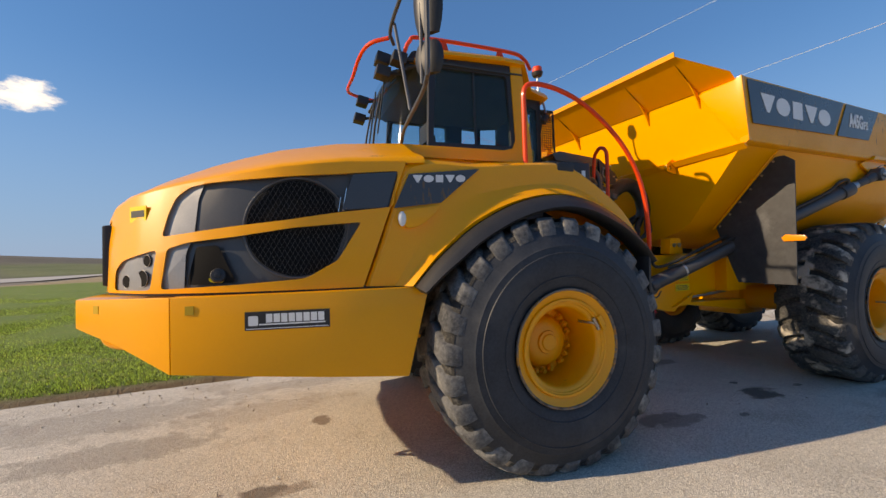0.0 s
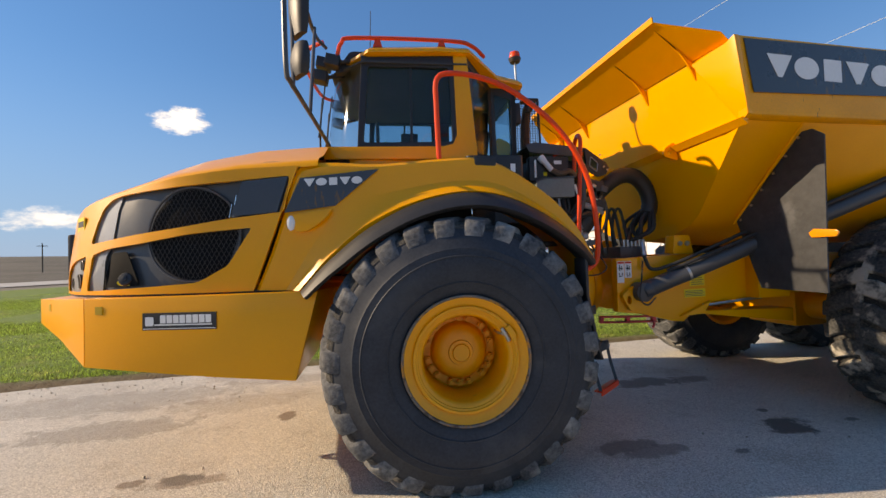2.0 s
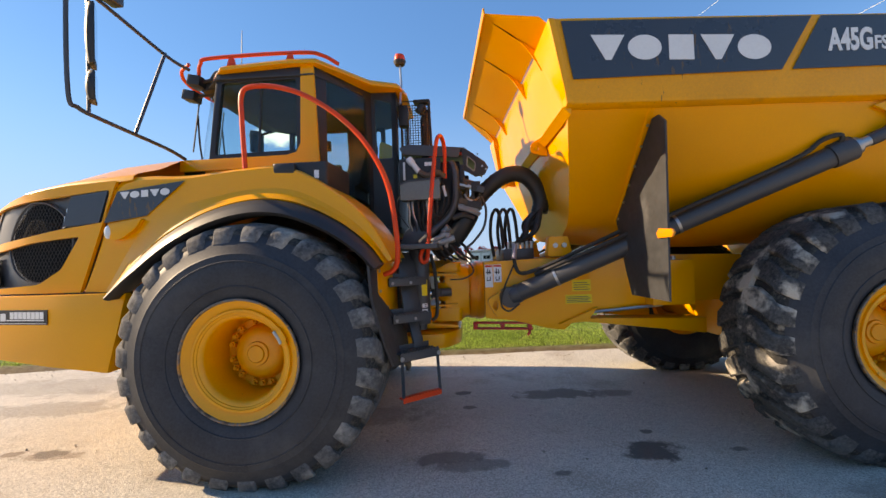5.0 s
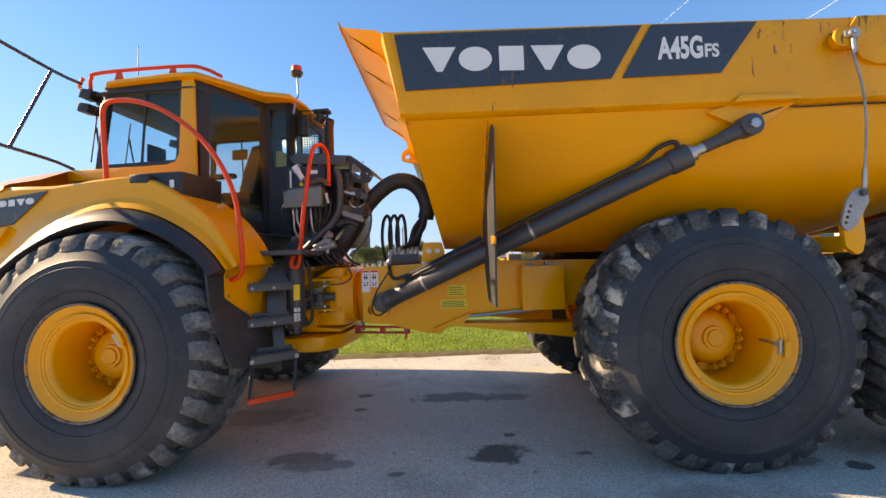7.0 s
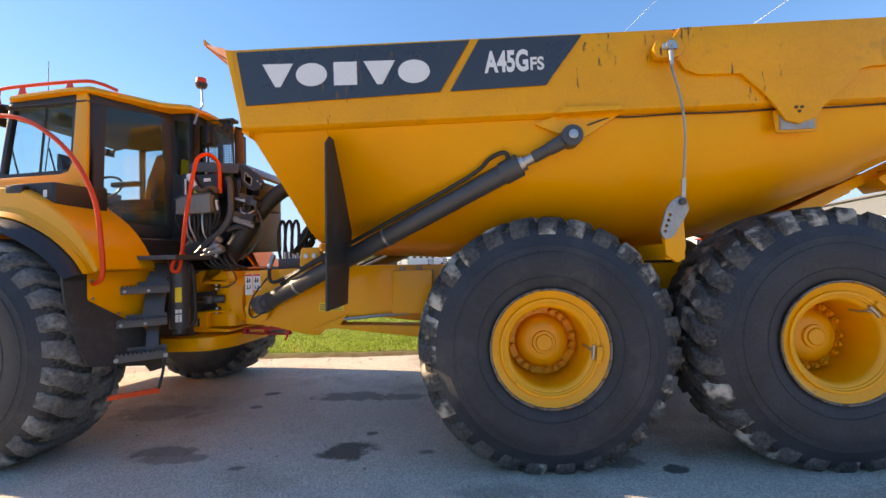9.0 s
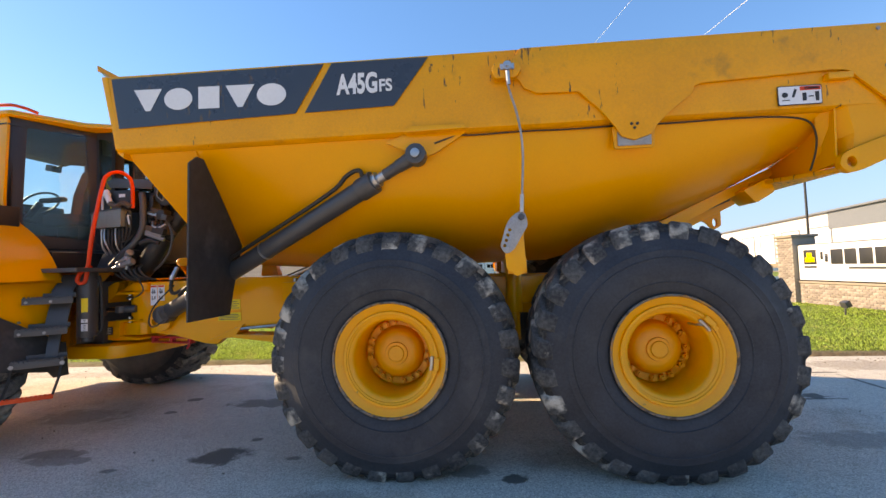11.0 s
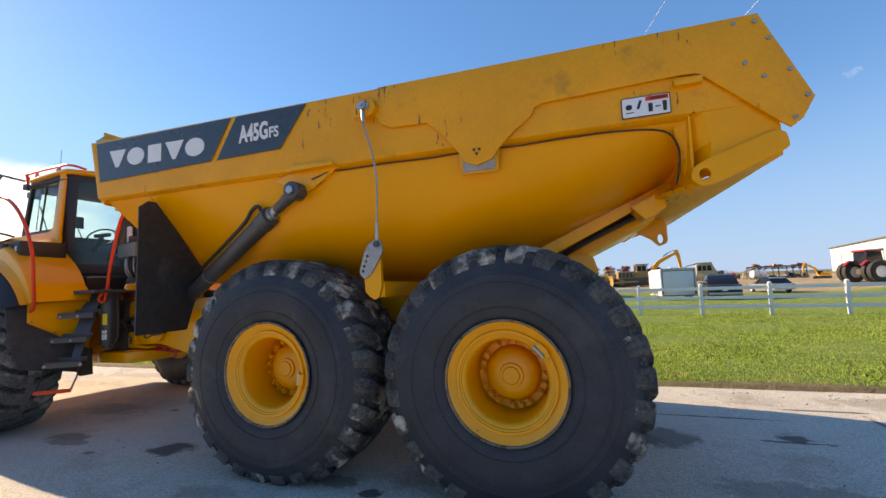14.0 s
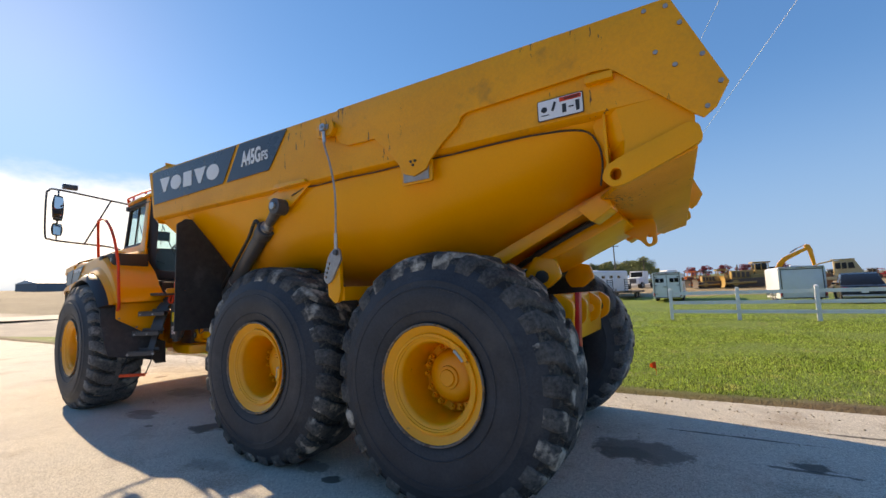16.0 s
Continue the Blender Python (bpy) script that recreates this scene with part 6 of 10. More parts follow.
for n, (x, y, z) in enumerate(TREADS):
    q = askew(x, y, z)
    bm = bmesh.new()
    box(bm, (0, 0.006, -0.030), (0.36, 0.012, 0.060))
    box(bm, (0, 0.075, -0.006), (0.36, 0.150, 0.010))
    box(bm, (0.03, 0.146, 0.016), (0.30, 0.010, 0.044))
    for k in range(12):
        xx = -0.165 + 0.03 * k
        prism(bm, [(xx - 0.011, -0.001), (xx - 0.006, 0.013), (xx + 0.006, 0.013), (xx + 0.011, -0.001)], 0.0, 0.012)
        prism(bm, [(xx - 0.009, -0.002), (xx - 0.005, 0.010), (xx + 0.005, 0.010), (xx + 0.009, -0.002)], 0.07, 0.082)
    tread = part("step_tread", bm, GREY, stair, "dark grey toothed tread", m=q, bevel=0.002)
    for xx in (-0.15, 0.02) if n < 2 else (-0.17, 0.17):
        bm = bmesh.new()
        cyl(bm, (xx, -0.006, -0.036), (xx, 0.002, -0.036), 0.013 if n < 2 else 0.018, n=8)
        part("bolt", bm, BRASS, tread, m=q)
# bent plates that carry the treads, one below another
for (xa, ya, za), (xb, yb, zb) in (((1.03, -0.90, 1.60), TREADS[0]), (TREADS[0], TREADS[1]), (TREADS[1], TREADS[2])):
    a, b = askew(xa, ya, za), askew(xb, yb, zb)
    w0, w1 = (0.0, 0.16) if zb > 1.0 else (0.03, 0.12)
    bm = bmesh.new()
    rows = [[a @ Vector((w0, 0.135, -0.02)), a @ Vector((w1, 0.135, -0.02)), a @ Vector((w1, 0.160, -0.02)), a @ Vector((w0, 0.160, -0.02))],
            [b @ Vector((w0, 0.135, 0.06)), b @ Vector((w1, 0.135, 0.06)), b @ Vector((w1, 0.160, 0.06)), b @ Vector((w0, 0.160, 0.06))],
            [b @ Vector((w0, 0.135, -0.05)), b @ Vector((w1, 0.135, -0.05)), b @ Vector((w1, 0.160, -0.05)), b @ Vector((w0, 0.160, -0.05))]]
    loft(bm, rows, True, True)
    part("step_bracket", bm, GREY, stair, bevel=0.003)
low = askew(1.172, -1.279, 0.515)
for xx in (-0.165, 0.165):
    bm = bmesh.new()
    p0, p1 = askew(*TREADS[2]) @ Vector((xx, 0.01, -0.03)), low @ Vector((xx, 0.012, 0.0))
    mid = p0.lerp(p1, 0.5) + Vector((0, 0.012, 0))
    loft(bm, [[c + Vector((-0.012, 0, 0)), c + Vector((0.012, 0, 0)), c + Vector((0.012, 0.006, 0)), c + Vector((-0.012, 0.006, 0))] for c in (p0, mid, p1)], True, True)
    part("step_strap", bm, BLACK, stair, "black rubber step strap")
bm = bmesh.new()
box(bm, (0, 0.030, -0.004), (0.345, 0.060, 0.010))
box(bm, (0, 0.005, -0.016), (0.345, 0.010, 0.034))
for k in range(11):
    xx = -0.15 + 0.03 * k
    prism(bm, [(xx - 0.010, 0.0), (xx - 0.005, 0.012), (xx + 0.005, 0.012), (xx + 0.010, 0.0)], 0.0, 0.010)
part("bottom_tread", bm, RED, stair, "orange-red toothed bottom tread", m=low, bevel=0.002)
bm = bmesh.new()
prism_z(bm, rounded([(0.80, -1.02), (1.30, -0.98), (1.30, -0.20), (0.70, -0.20), (0.60, -0.78)], 0.03), 1.60, 1.64)
part("landing", bm, GREY, stair, "dark landing plate below the door", m=FRONT, bevel=0.006)
bm = bmesh.new()
box(bm, (0.55, -0.45, 1.72), (0.50, 0.70, 0.20))
part("door_sill", bm, BLACK, cab, m=FRONT, bevel=0.03)

# ---- engine bay behind the cab ----
rnd = random.Random(11)
OLIVE = material("grey_green_metal", (0.19, 0.215, 0.20), (0.15, 0.17, 0.16), 0.35, bump=0.04)
bm = bmesh.new()
box(bm, (1.22, 0.20, 2.10), (0.52, 0.74, 0.80))
box(bm, (1.50, 0.16, 2.26), (0.14, 0.46, 0.22))
engine = part("engine_block", bm, BLACK, truck, "black engine and cooler pack behind the cab", m=FRONT, bevel=0.02)
# folded sheet cover over the engine
bm = bmesh.new()
prism(bm, [(0.895, 2.62), (0.985, 2.655), (1.53, 2.60), (1.73, 2.45), (1.72, 2.43), (1.52, 2.575), (0.985, 2.635), (0.90, 2.60)], -0.29, 0.42)
prism(bm, [(0.895, 2.622), (0.985, 2.652), (1.50, 2.598), (1.475, 2.50), (0.935, 2.55)], -0.31, -0.292)
part("engine_cover", bm, GREY, engine, "dark sheet metal engine cover", m=FRONT, bevel=0.004)
bm = bmesh.new()
HATCH = rounded([(1.562, 2.505), (1.636, 2.436), (1.624, 2.352), (1.550, 2.412)], 0.012)
sheet(bm, [(1.50, 2.60), (1.727, 2.446), (1.759, 2.388), (1.723, 2.321), (1.636, 2.303), (1.525, 2.371)], [HATCH], lambda u, v: (u, -0.315, v), 0.03, (), (0, 1, 0))
bracket = part("engine_bracket", bm, BLACK, engine, "black bracket with a square opening", m=FRONT, bevel=0.003)
bm = bmesh.new()
tube(bm, [(u, -0.318, v) for u, v in HATCH + HATCH[:1]], 0.006, 6)
part("opening_rim", bm, LAMPGREY, bracket, "pale bare rim", m=FRONT)
for x, z in ((1.70, 2.40), (1.66, 2.52), (1.735, 2.37)):
    bm = bmesh.new()
    cyl(bm, (x, -0.315, z), (x, -0.328, z), 0.009, n=8)
    part("bolt", bm, STEEL, bracket, m=FRONT)
# bent tube frame
bm = bmesh.new()
tube(bm, [(1.40, -0.36, 2.44), (1.436, -0.38, 2.36), (1.442, -0.38, 2.22), (1.43, -0.38, 2.06), (1.365, -0.40, 1.92), (1.218, -0.42, 1.785), (1.08, -0.42, 1.66)], 0.034, 10, 5)
part("tube_frame", bm, GREY, engine, "dark grey bent tube frame", m=FRONT)
bm = bmesh.new()
prism(bm, rounded([(0.86, 1.62), (0.95, 1.80), (1.10, 1.86), (1.26, 1.83), (1.12, 1.66)], 0.04), -0.40, -0.20)
part("side_cover", bm, GREY, engine, "dark grey lower side cover", m=FRONT, bevel=0.01)
# electrical panel, control box and its leads
bm = bmesh.new()
box(bm, (1.10, -0.34, 2.37), (0.40, 0.10, 0.24))
panel = part("electric_box", bm, BLACK, engine, "black electrical box", m=FRONT, bevel=0.010)
for name, x, z, w, h, mat in (("white_label", 1.185, 2.43, 0.075, 0.035, WHITE), ("yellow_label", 1.055, 2.315, 0.036, 0.036, YLABEL), ("white_label", 1.33, 2.31, 0.04, 0.03, WHITE)):
    bm = bmesh.new()
    box(bm, (x, -0.392, z), (w, 0.004, h))
    part(name, bm, mat, panel, m=FRONT)
bm = bmesh.new()
cyl(bm, (0.952, -0.405, 2.28), (0.952, -0.405, 2.45), 0.011, n=10)
part("level_glass", bm, LENS, panel, "pale level glass", m=FRONT)
bm = bmesh.new()
cyl(bm, (1.02, -0.42, 2.455), (1.10, -0.45, 2.34), 0.028, n=12)
cyl(bm, (1.00, -0.41, 2.48), (1.035, -0.425, 2.43), 0.036, n=12)
part("filter_cap", bm, LENS, engine, "pale filter", m=FRONT, bevel=0.004)
bm = bmesh.new()
tube(bm, [(1.10, -0.45, 2.34), (1.18, -0.46, 2.30), (1.27, -0.45, 2.33), (1.34, -0.43, 2.29)], 0.030, 8, 4)
part("hose", bm, BROWN, engine, "brown dusty hose", m=FRONT)
bm = bmesh.new()
prism(bm, rounded([(0.925, 2.07), (0.925, 2.215), (1.00, 2.245), (1.295, 2.262), (1.295, 2.075)], 0.010), -0.51, -0.38)
cbox = part("control_box", bm, OLIVE, engine, "grey-green control box", m=FRONT, bevel=0.006)
bm = bmesh.new()
prism(bm, [(0.915, 2.213), (1.0, 2.243), (1.305, 2.262), (1.305, 2.275), (1.0, 2.256), (0.915, 2.226)], -0.52, -0.36)
part("lid", bm, GREY, cbox, "dark lid", m=FRONT)
for k, (x, mat) in enumerate(((0.985, STEEL), (1.02, STEEL), (1.075, RUBBER), (1.12, RUBBER), (1.16, STEEL), (1.21, RUBBER), (1.25, RUBBER))):
    bm = bmesh.new()
    tube(bm, [(x, -0.44, 2.08), (x + 0.01, -0.45, 1.97 - 0.02 * (k % 3)), (x + rnd.uniform(-0.02, 0.04), -0.43, 1.86), (x + rnd.uniform(0.0, 0.08), -0.36, 1.74)], 0.012 if mat is STEEL else 0.015, 7, 4)
    part("lead", bm, mat, engine, "black lead with a steel end" if mat is RUBBER else "steel conduit", m=FRONT)
for k, (a, b, c, d) in enumerate((((0.93, -0.47, 2.14), (0.885, -0.47, 2.06), (0.90, -0.45, 1.95), (0.98, -0.40, 1.82)), ((1.31, -0.44, 2.24), (1.37, -0.46, 2.10), (1.32, -0.45, 1.95), (1.18, -0.40, 1.80)), ((1.29, -0.44, 2.22), (1.33, -0.47, 2.06), (1.27, -0.45, 1.93), (1.12, -0.42, 1.83)), ((1.20, -0.44, 2.05), (1.23, -0.47, 1.94), (1.30, -0.45, 1.92), (1.34, -0.40, 2.0)))):
    bm = bmesh.new()
    tube(bm, [a, b, c, d], 0.009 if k else 0.006, 6, 5)
    part("cable", bm, RUBBER, engine, "thin black cable", m=FRONT)
bm = bmesh.new()
cyl(bm, (1.325, -0.445, 2.20), (1.345, -0.45, 2.10), 0.018, 0.014, n=10)
part("connector", bm, LENS, engine, "pale cable connector", m=FRONT)
# valve gear, castings and pipes between the tube frame and the hose sleeve
for k in range(4):
    x = 1.475 + 0.062 * k
    z = 2.155 - 0.032 * k
    bm = bmesh.new()
    cyl(bm, (x, -0.22, z), (x, -0.345, z - 0.01), 0.030, 0.024, n=12)
    cyl(bm, (x, -0.30, z + 0.01), (x + 0.01, -0.31, z + 0.10), 0.018, n=10)
    box(bm, (x, -0.26, z - 0.045), (0.052, 0.12, 0.05))
    part("injector", bm, BROWN if k % 2 else BLACK, engine, "rusty brown engine casting", m=FRONT, bevel=0.006)
for k, (x, z, w, h, mat) in enumerate(((1.47, 2.275, 0.05, 0.16, BLACK), (1.505, 2.30, 0.045, 0.24, BLACK), (1.56, 2.245, 0.10, 0.05, BROWN), (1.63, 2.20, 0.09, 0.10, BLACK), (1.675, 2.17, 0.07, 0.06, GREY), (1.53, 2.21, 0.12, 0.025, STEEL), (1.60, 2.03, 0.16, 0.07, BLACK), (1.50, 2.06, 0.10, 0.05, BROWN))):
    bm = bmesh.new()
    box(bm, (x, -0.29 - 0.006 * k, z), (w, 0.10, h), Matrix.Rotation(radians(16 if w > h else 0), 3, "Y"))
    cyl(bm, (x + 0.3 * w, -0.33, z), (x + 0.3 * w, -0.36, z), 0.012, n=8)
    part("casting", bm, mat, engine, "dark engine casting", m=FRONT, bevel=0.008)
for k, (pts, r, mat) in enumerate((([(1.47, -0.33, 2.20), (1.50, -0.36, 2.235), (1.545, -0.36, 2.22), (1.56, -0.33, 2.17)], 0.013, BROWN), ([(1.52, -0.34, 2.13), (1.55, -0.37, 2.08), (1.61, -0.36, 2.06), (1.66, -0.32, 2.10)], 0.011, STEEL), ([(1.46, -0.36, 2.0), (1.56, -0.37, 1.97), (1.66, -0.34, 1.93)], 0.022, LAMPGREY), ([(1.40, -0.38, 1.90), (1.50, -0.36, 1.93), (1.60, -0.33, 1.90)], 0.030, BLACK), ([(1.66, -0.30, 2.15), (1.72, -0.30, 2.0), (1.70, -0.30, 1.82), (1.60, -0.30, 1.68), (1.50, -0.30, 1.60)], 0.012, GREY))):
    bm = bmesh.new()
    tube(bm, pts, r, 8, 5)
    part("pipe", bm, mat, engine, "metal engine pipe" if mat is not BLACK else "black engine hose", m=FRONT)
bm = bmesh.new()
box(bm, (1.535, -0.345, 2.005), (0.24, 0.05, 0.035), Matrix.Rotation(radians(14), 3, "Y"))
part("heat_shield", bm, LAMPGREY, engine, "bare sheet metal ledge", m=FRONT, bevel=0.004)
bm = bmesh.new()
tube(bm, [(1.22, -0.20, 1.58), (1.36, -0.24, 1.68), (1.48, -0.26, 1.83), (1.56, -0.24, 1.96)], 0.105, 14, 5)
part("hose_wrap", bm, RUBBER, engine, "thick black wrapped hose bundle", m=FRONT)
for k, (a, b, r) in enumerate((((1.20, -0.46, 1.68), (1.32, -0.46, 1.74), 0.026), ((1.27, -0.48, 1.66), (1.40, -0.48, 1.70), 0.028), ((1.30, -0.44, 1.76), (1.36, -0.46, 1.80), 0.030), ((1.33, -0.47, 1.62), (1.35, -0.47, 1.74), 0.022), ((1.12, -0.46, 1.62), (1.24, -0.46, 1.66), 0.022))):
    bm = bmesh.new()
    cyl(bm, a, b, r, n=10)
    cyl(bm, Vector(a).lerp(Vector(b), 0.75), Vector(b) + (Vector(b) - Vector(a)) * 0.12, r * 1.35, n=6)
    part("fitting", bm, BRASS, engine, "dull metal hydraulic fitting", m=FRONT, bevel=0.003)
for k in range(6):
    bm = bmesh.new()
    x0 = 1.16 + 0.06 * k
    tube(bm, [(x0, -0.42, 1.66), (x0 + 0.05, -0.50, 1.60 + 0.02 * (k % 2)), (x0 + 0.10, -0.48, 1.54), (x0 + 0.16, -0.40, 1.50)], 0.010 + 0.003 * (k % 2), 7, 5)
    part("hose", bm, RUBBER, engine, "black engine hose", m=FRONT)
bm = bmesh.new()
tube(bm, [(1.40, -0.44, 1.62), (1.50, -0.50, 1.52), (1.58, -0.52, 1.40), (1.50, -0.53, 1.33), (1.36, -0.50, 1.32)], 0.007, 6, 5)
part("cable", bm, RUBBER, engine, "thin black cable", m=FRONT)
# mesh guard, beacon, exhaust
bm = bmesh.new()
for k in range(11):
    for a, b in (((0.93 + 0.028 * k, 2.55), (0.93 + 0.028 * k, 3.18)),):
        cyl(bm, (a[0], -0.16, a[1]), (b[0], -0.16, b[1]), 0.004, n=5)
for k in range(24):
    cyl(bm, (0.93, -0.16, 2.55 + 0.027 * k), (1.21, -0.16, 2.55 + 0.027 * k), 0.004, n=5)
tube(bm, [(0.92, -0.16, 2.52), (0.92, -0.16, 3.22), (1.22, -0.16, 3.22), (1.24, -0.16, 2.50)], 0.013, 6)
GUARD = FRONT @ Matrix.Translation((-0.05, 0.22, 0.0))
guard = part("mesh_guard", bm, BLACK, truck, "black wire mesh guard", m=GUARD)
bm = bmesh.new()
box(bm, (0.95, -0.20, 3.04), (0.10, 0.10, 0.22))
cyl(bm, (1.10, -0.12, 3.10), (1.16, -0.12, 3.18), 0.05, n=12)
box(bm, (1.14, -0.10, 3.22), (0.18, 0.12, 0.04))
part("camera_box", bm, BLACK, guard, "black lamp and box on the guard", m=GUARD, bevel=0.015)
bm = bmesh.new()
tube(bm, [(0.90, -0.20, 3.10), (0.90, -0.14, 3.25), (0.90, -0.07, 3.36), (0.89, -0.07, 3.58)], 0.012, 8, 4)
pole = part("beacon_pole", bm, STEEL, truck, "bent steel beacon pole", m=FRONT)
bm = bmesh.new()
cyl(bm, (0.89, -0.07, 3.555), (0.89, -0.07, 3.60), 0.05, 0.068, n=20)
part("beacon_base", bm, BLACK, pole, "black beacon base", m=FRONT, bevel=0.005)
bm = bmesh.new()
cyl(bm, (0.89, -0.07, 3.60), (0.89, -0.07, 3.665), 0.058, 0.05, n=20)
part("beacon", bm, RED, pole, "red beacon lens", m=FRONT, bevel=0.012)
bm = bmesh.new()
tube(bm, [(1.10, 0.30, 2.45), (1.10, 0.30, 2.95), (1.105, 0.29, 3.08), (1.125, 0.27, 3.18)], 0.050, 18, 4)
stack = part("exhaust", bm, BROWN, truck, "rusty bent exhaust stack", m=FRONT)
bm = bmesh.new()
cyl(bm, (1.122, 0.262, 3.165), (1.128, 0.262, 3.186), 0.044, n=18)
part("mouth", bm, SCREEN, stack, "sooty black mouth", m=FRONT)

# ---- hitch and frames ----
bm = bmesh.new()
box(bm, (-0.6, 0, 1.05), (2.6, 0.9, 0.5))
part("front_frame", bm, YELLOW, truck, "yellow front chassis frame", m=FRONT, bevel=0.02)
ARM_UP = [(0.95, 1.20), (0.95, 1.40), (1.10, 1.485), (1.42, 1.518), (1.42, 1.498), (1.17, 1.484), (1.17, 1.378), (1.42, 1.372), (1.42, 1.350), (1.12, 1.352)]
ARM_LOW = [(0.90, 0.88), (0.90, 1.06), (1.10, 1.072), (1.42, 1.088), (1.42, 1.068), (1.17, 1.058), (1.17, 0.905), (1.42, 0.885), (1.42, 0.862), (1.10, 0.86)]
for poly in (ARM_UP, ARM_LOW):
    bm = bmesh.new()
    prism(bm, poly, -0.40, 0.40)
    part("hitch_plate", bm, YELLOW, truck, "yellow hitch fork of the front unit", m=FRONT, bevel=0.006)
for z0, z1, x0 in ((1.388, 1.478, 1.10), (1.228, 1.285, 1.20), (1.112, 1.165, 1.20), (0.915, 1.045, 1.10)):
    bm = bmesh.new()
    prism_z(bm, rounded([(x0, -0.30), (x0 + 0.10, -0.37), (1.40, -0.37), (1.46, -0.34), (1.46, 0.34), (1.40, 0.37), (x0 + 0.10, 0.37), (x0, 0.30)], 0.06), z0, z1)
    part("hitch_fork", bm, YELLOW, truck, "yellow cast fork of the rear unit", m=FRONT, bevel=0.010)
bm = bmesh.new()
secs = []
for x, hw, zl, zh, k in ((1.30, 0.36, 0.91, 1.482, 0.10), (1.38, 0.37, 0.905, 1.482, 0.12), (1.46, 0.36, 0.92, 1.455, 0.20), (1.53, 0.35, 0.93, 1.43, 0.30)):
    c = rounded([(-hw, zl), (hw, zl), (hw, zh), (-hw, zh)], k * 1.2, 4)
    secs.append([(x, a, b) for a, b in c])
loft(bm, secs, True, True)
part("hitch_casting", bm, YELLOW, truck, "yellow rounded hitch casting", m=FRONT, angle=40)
bm = bmesh.new()
box(bm, (1.03, -0.404, 0.965), (0.12, 0.006, 0.085))
plate = part("type_plate", bm, GREY, truck, "small dark type plate", m=FRONT)
for k in range(4):
    bm = bmesh.new()
    box(bm, (1.03, -0.4085, 0.94 + 0.017 * k), (0.085, 0.003, 0.006))
    part("plate_bar", bm, LETTER, plate, m=FRONT)
for z in (1.345, 1.30, 1.10, 1.05):
    for x in (1.24, 1.30):
        bm = bmesh.new()
        cyl(bm, (x, -0.34, z - 0.012), (x, -0.34, z + 0.008), 0.017, n=6)
        part("bolt", bm, STEEL, truck, m=FRONT)
bm = bmesh.new()
prism_z(bm, rounded([(0.70, -0.62), (1.30, -0.58), (1.44, -0.30), (1.44, 0.30), (1.30, 0.58), (0.70, 0.62)], 0.10), 0.70, 0.835)
part("lower_bracket", bm, YELLOW, truck, "yellow lower hitch bracket", m=FRONT, bevel=0.02)
bm = bmesh.new()
box(bm, (0.80, 0, 1.15), (0.45, 0.90, 0.70))
part("hitch_box", bm, GREY, truck, "dark grey hitch housing", m=FRONT, bevel=0.02)
for z in (1.33, 1.0):
    bm = bmesh.new()
    cyl(bm, (1.35, -0.02, z - 0.10), (1.35, -0.02, z + 0.12), 0.13, n=24)
    part("hitch_pin", bm, YELLOW, truck, m=FRONT, bevel=0.015)
bm = bmesh.new()
cyl(bm, (0.86, -0.52, 1.197), (1.08, -0.47, 1.197), 0.055, n=16)
cyl(bm, (1.22, -0.42, 1.160), (1.22, -0.42, 1.232), 0.060, n=20)
cyl(bm, (1.22, -0.42, 1.197), (1.36, -0.38, 1.197), 0.040, n=16)
ram = part("steering_cylinder", bm, GREY, truck, "dark grey steering cylinder", m=FRONT, bevel=0.006)
bm = bmesh.new()
cyl(bm, (1.07, -0.472, 1.197), (1.20, -0.435, 1.197), 0.026, n=16)
part("piston_rod", bm, CHROME, ram, "bright piston rod", m=FRONT)
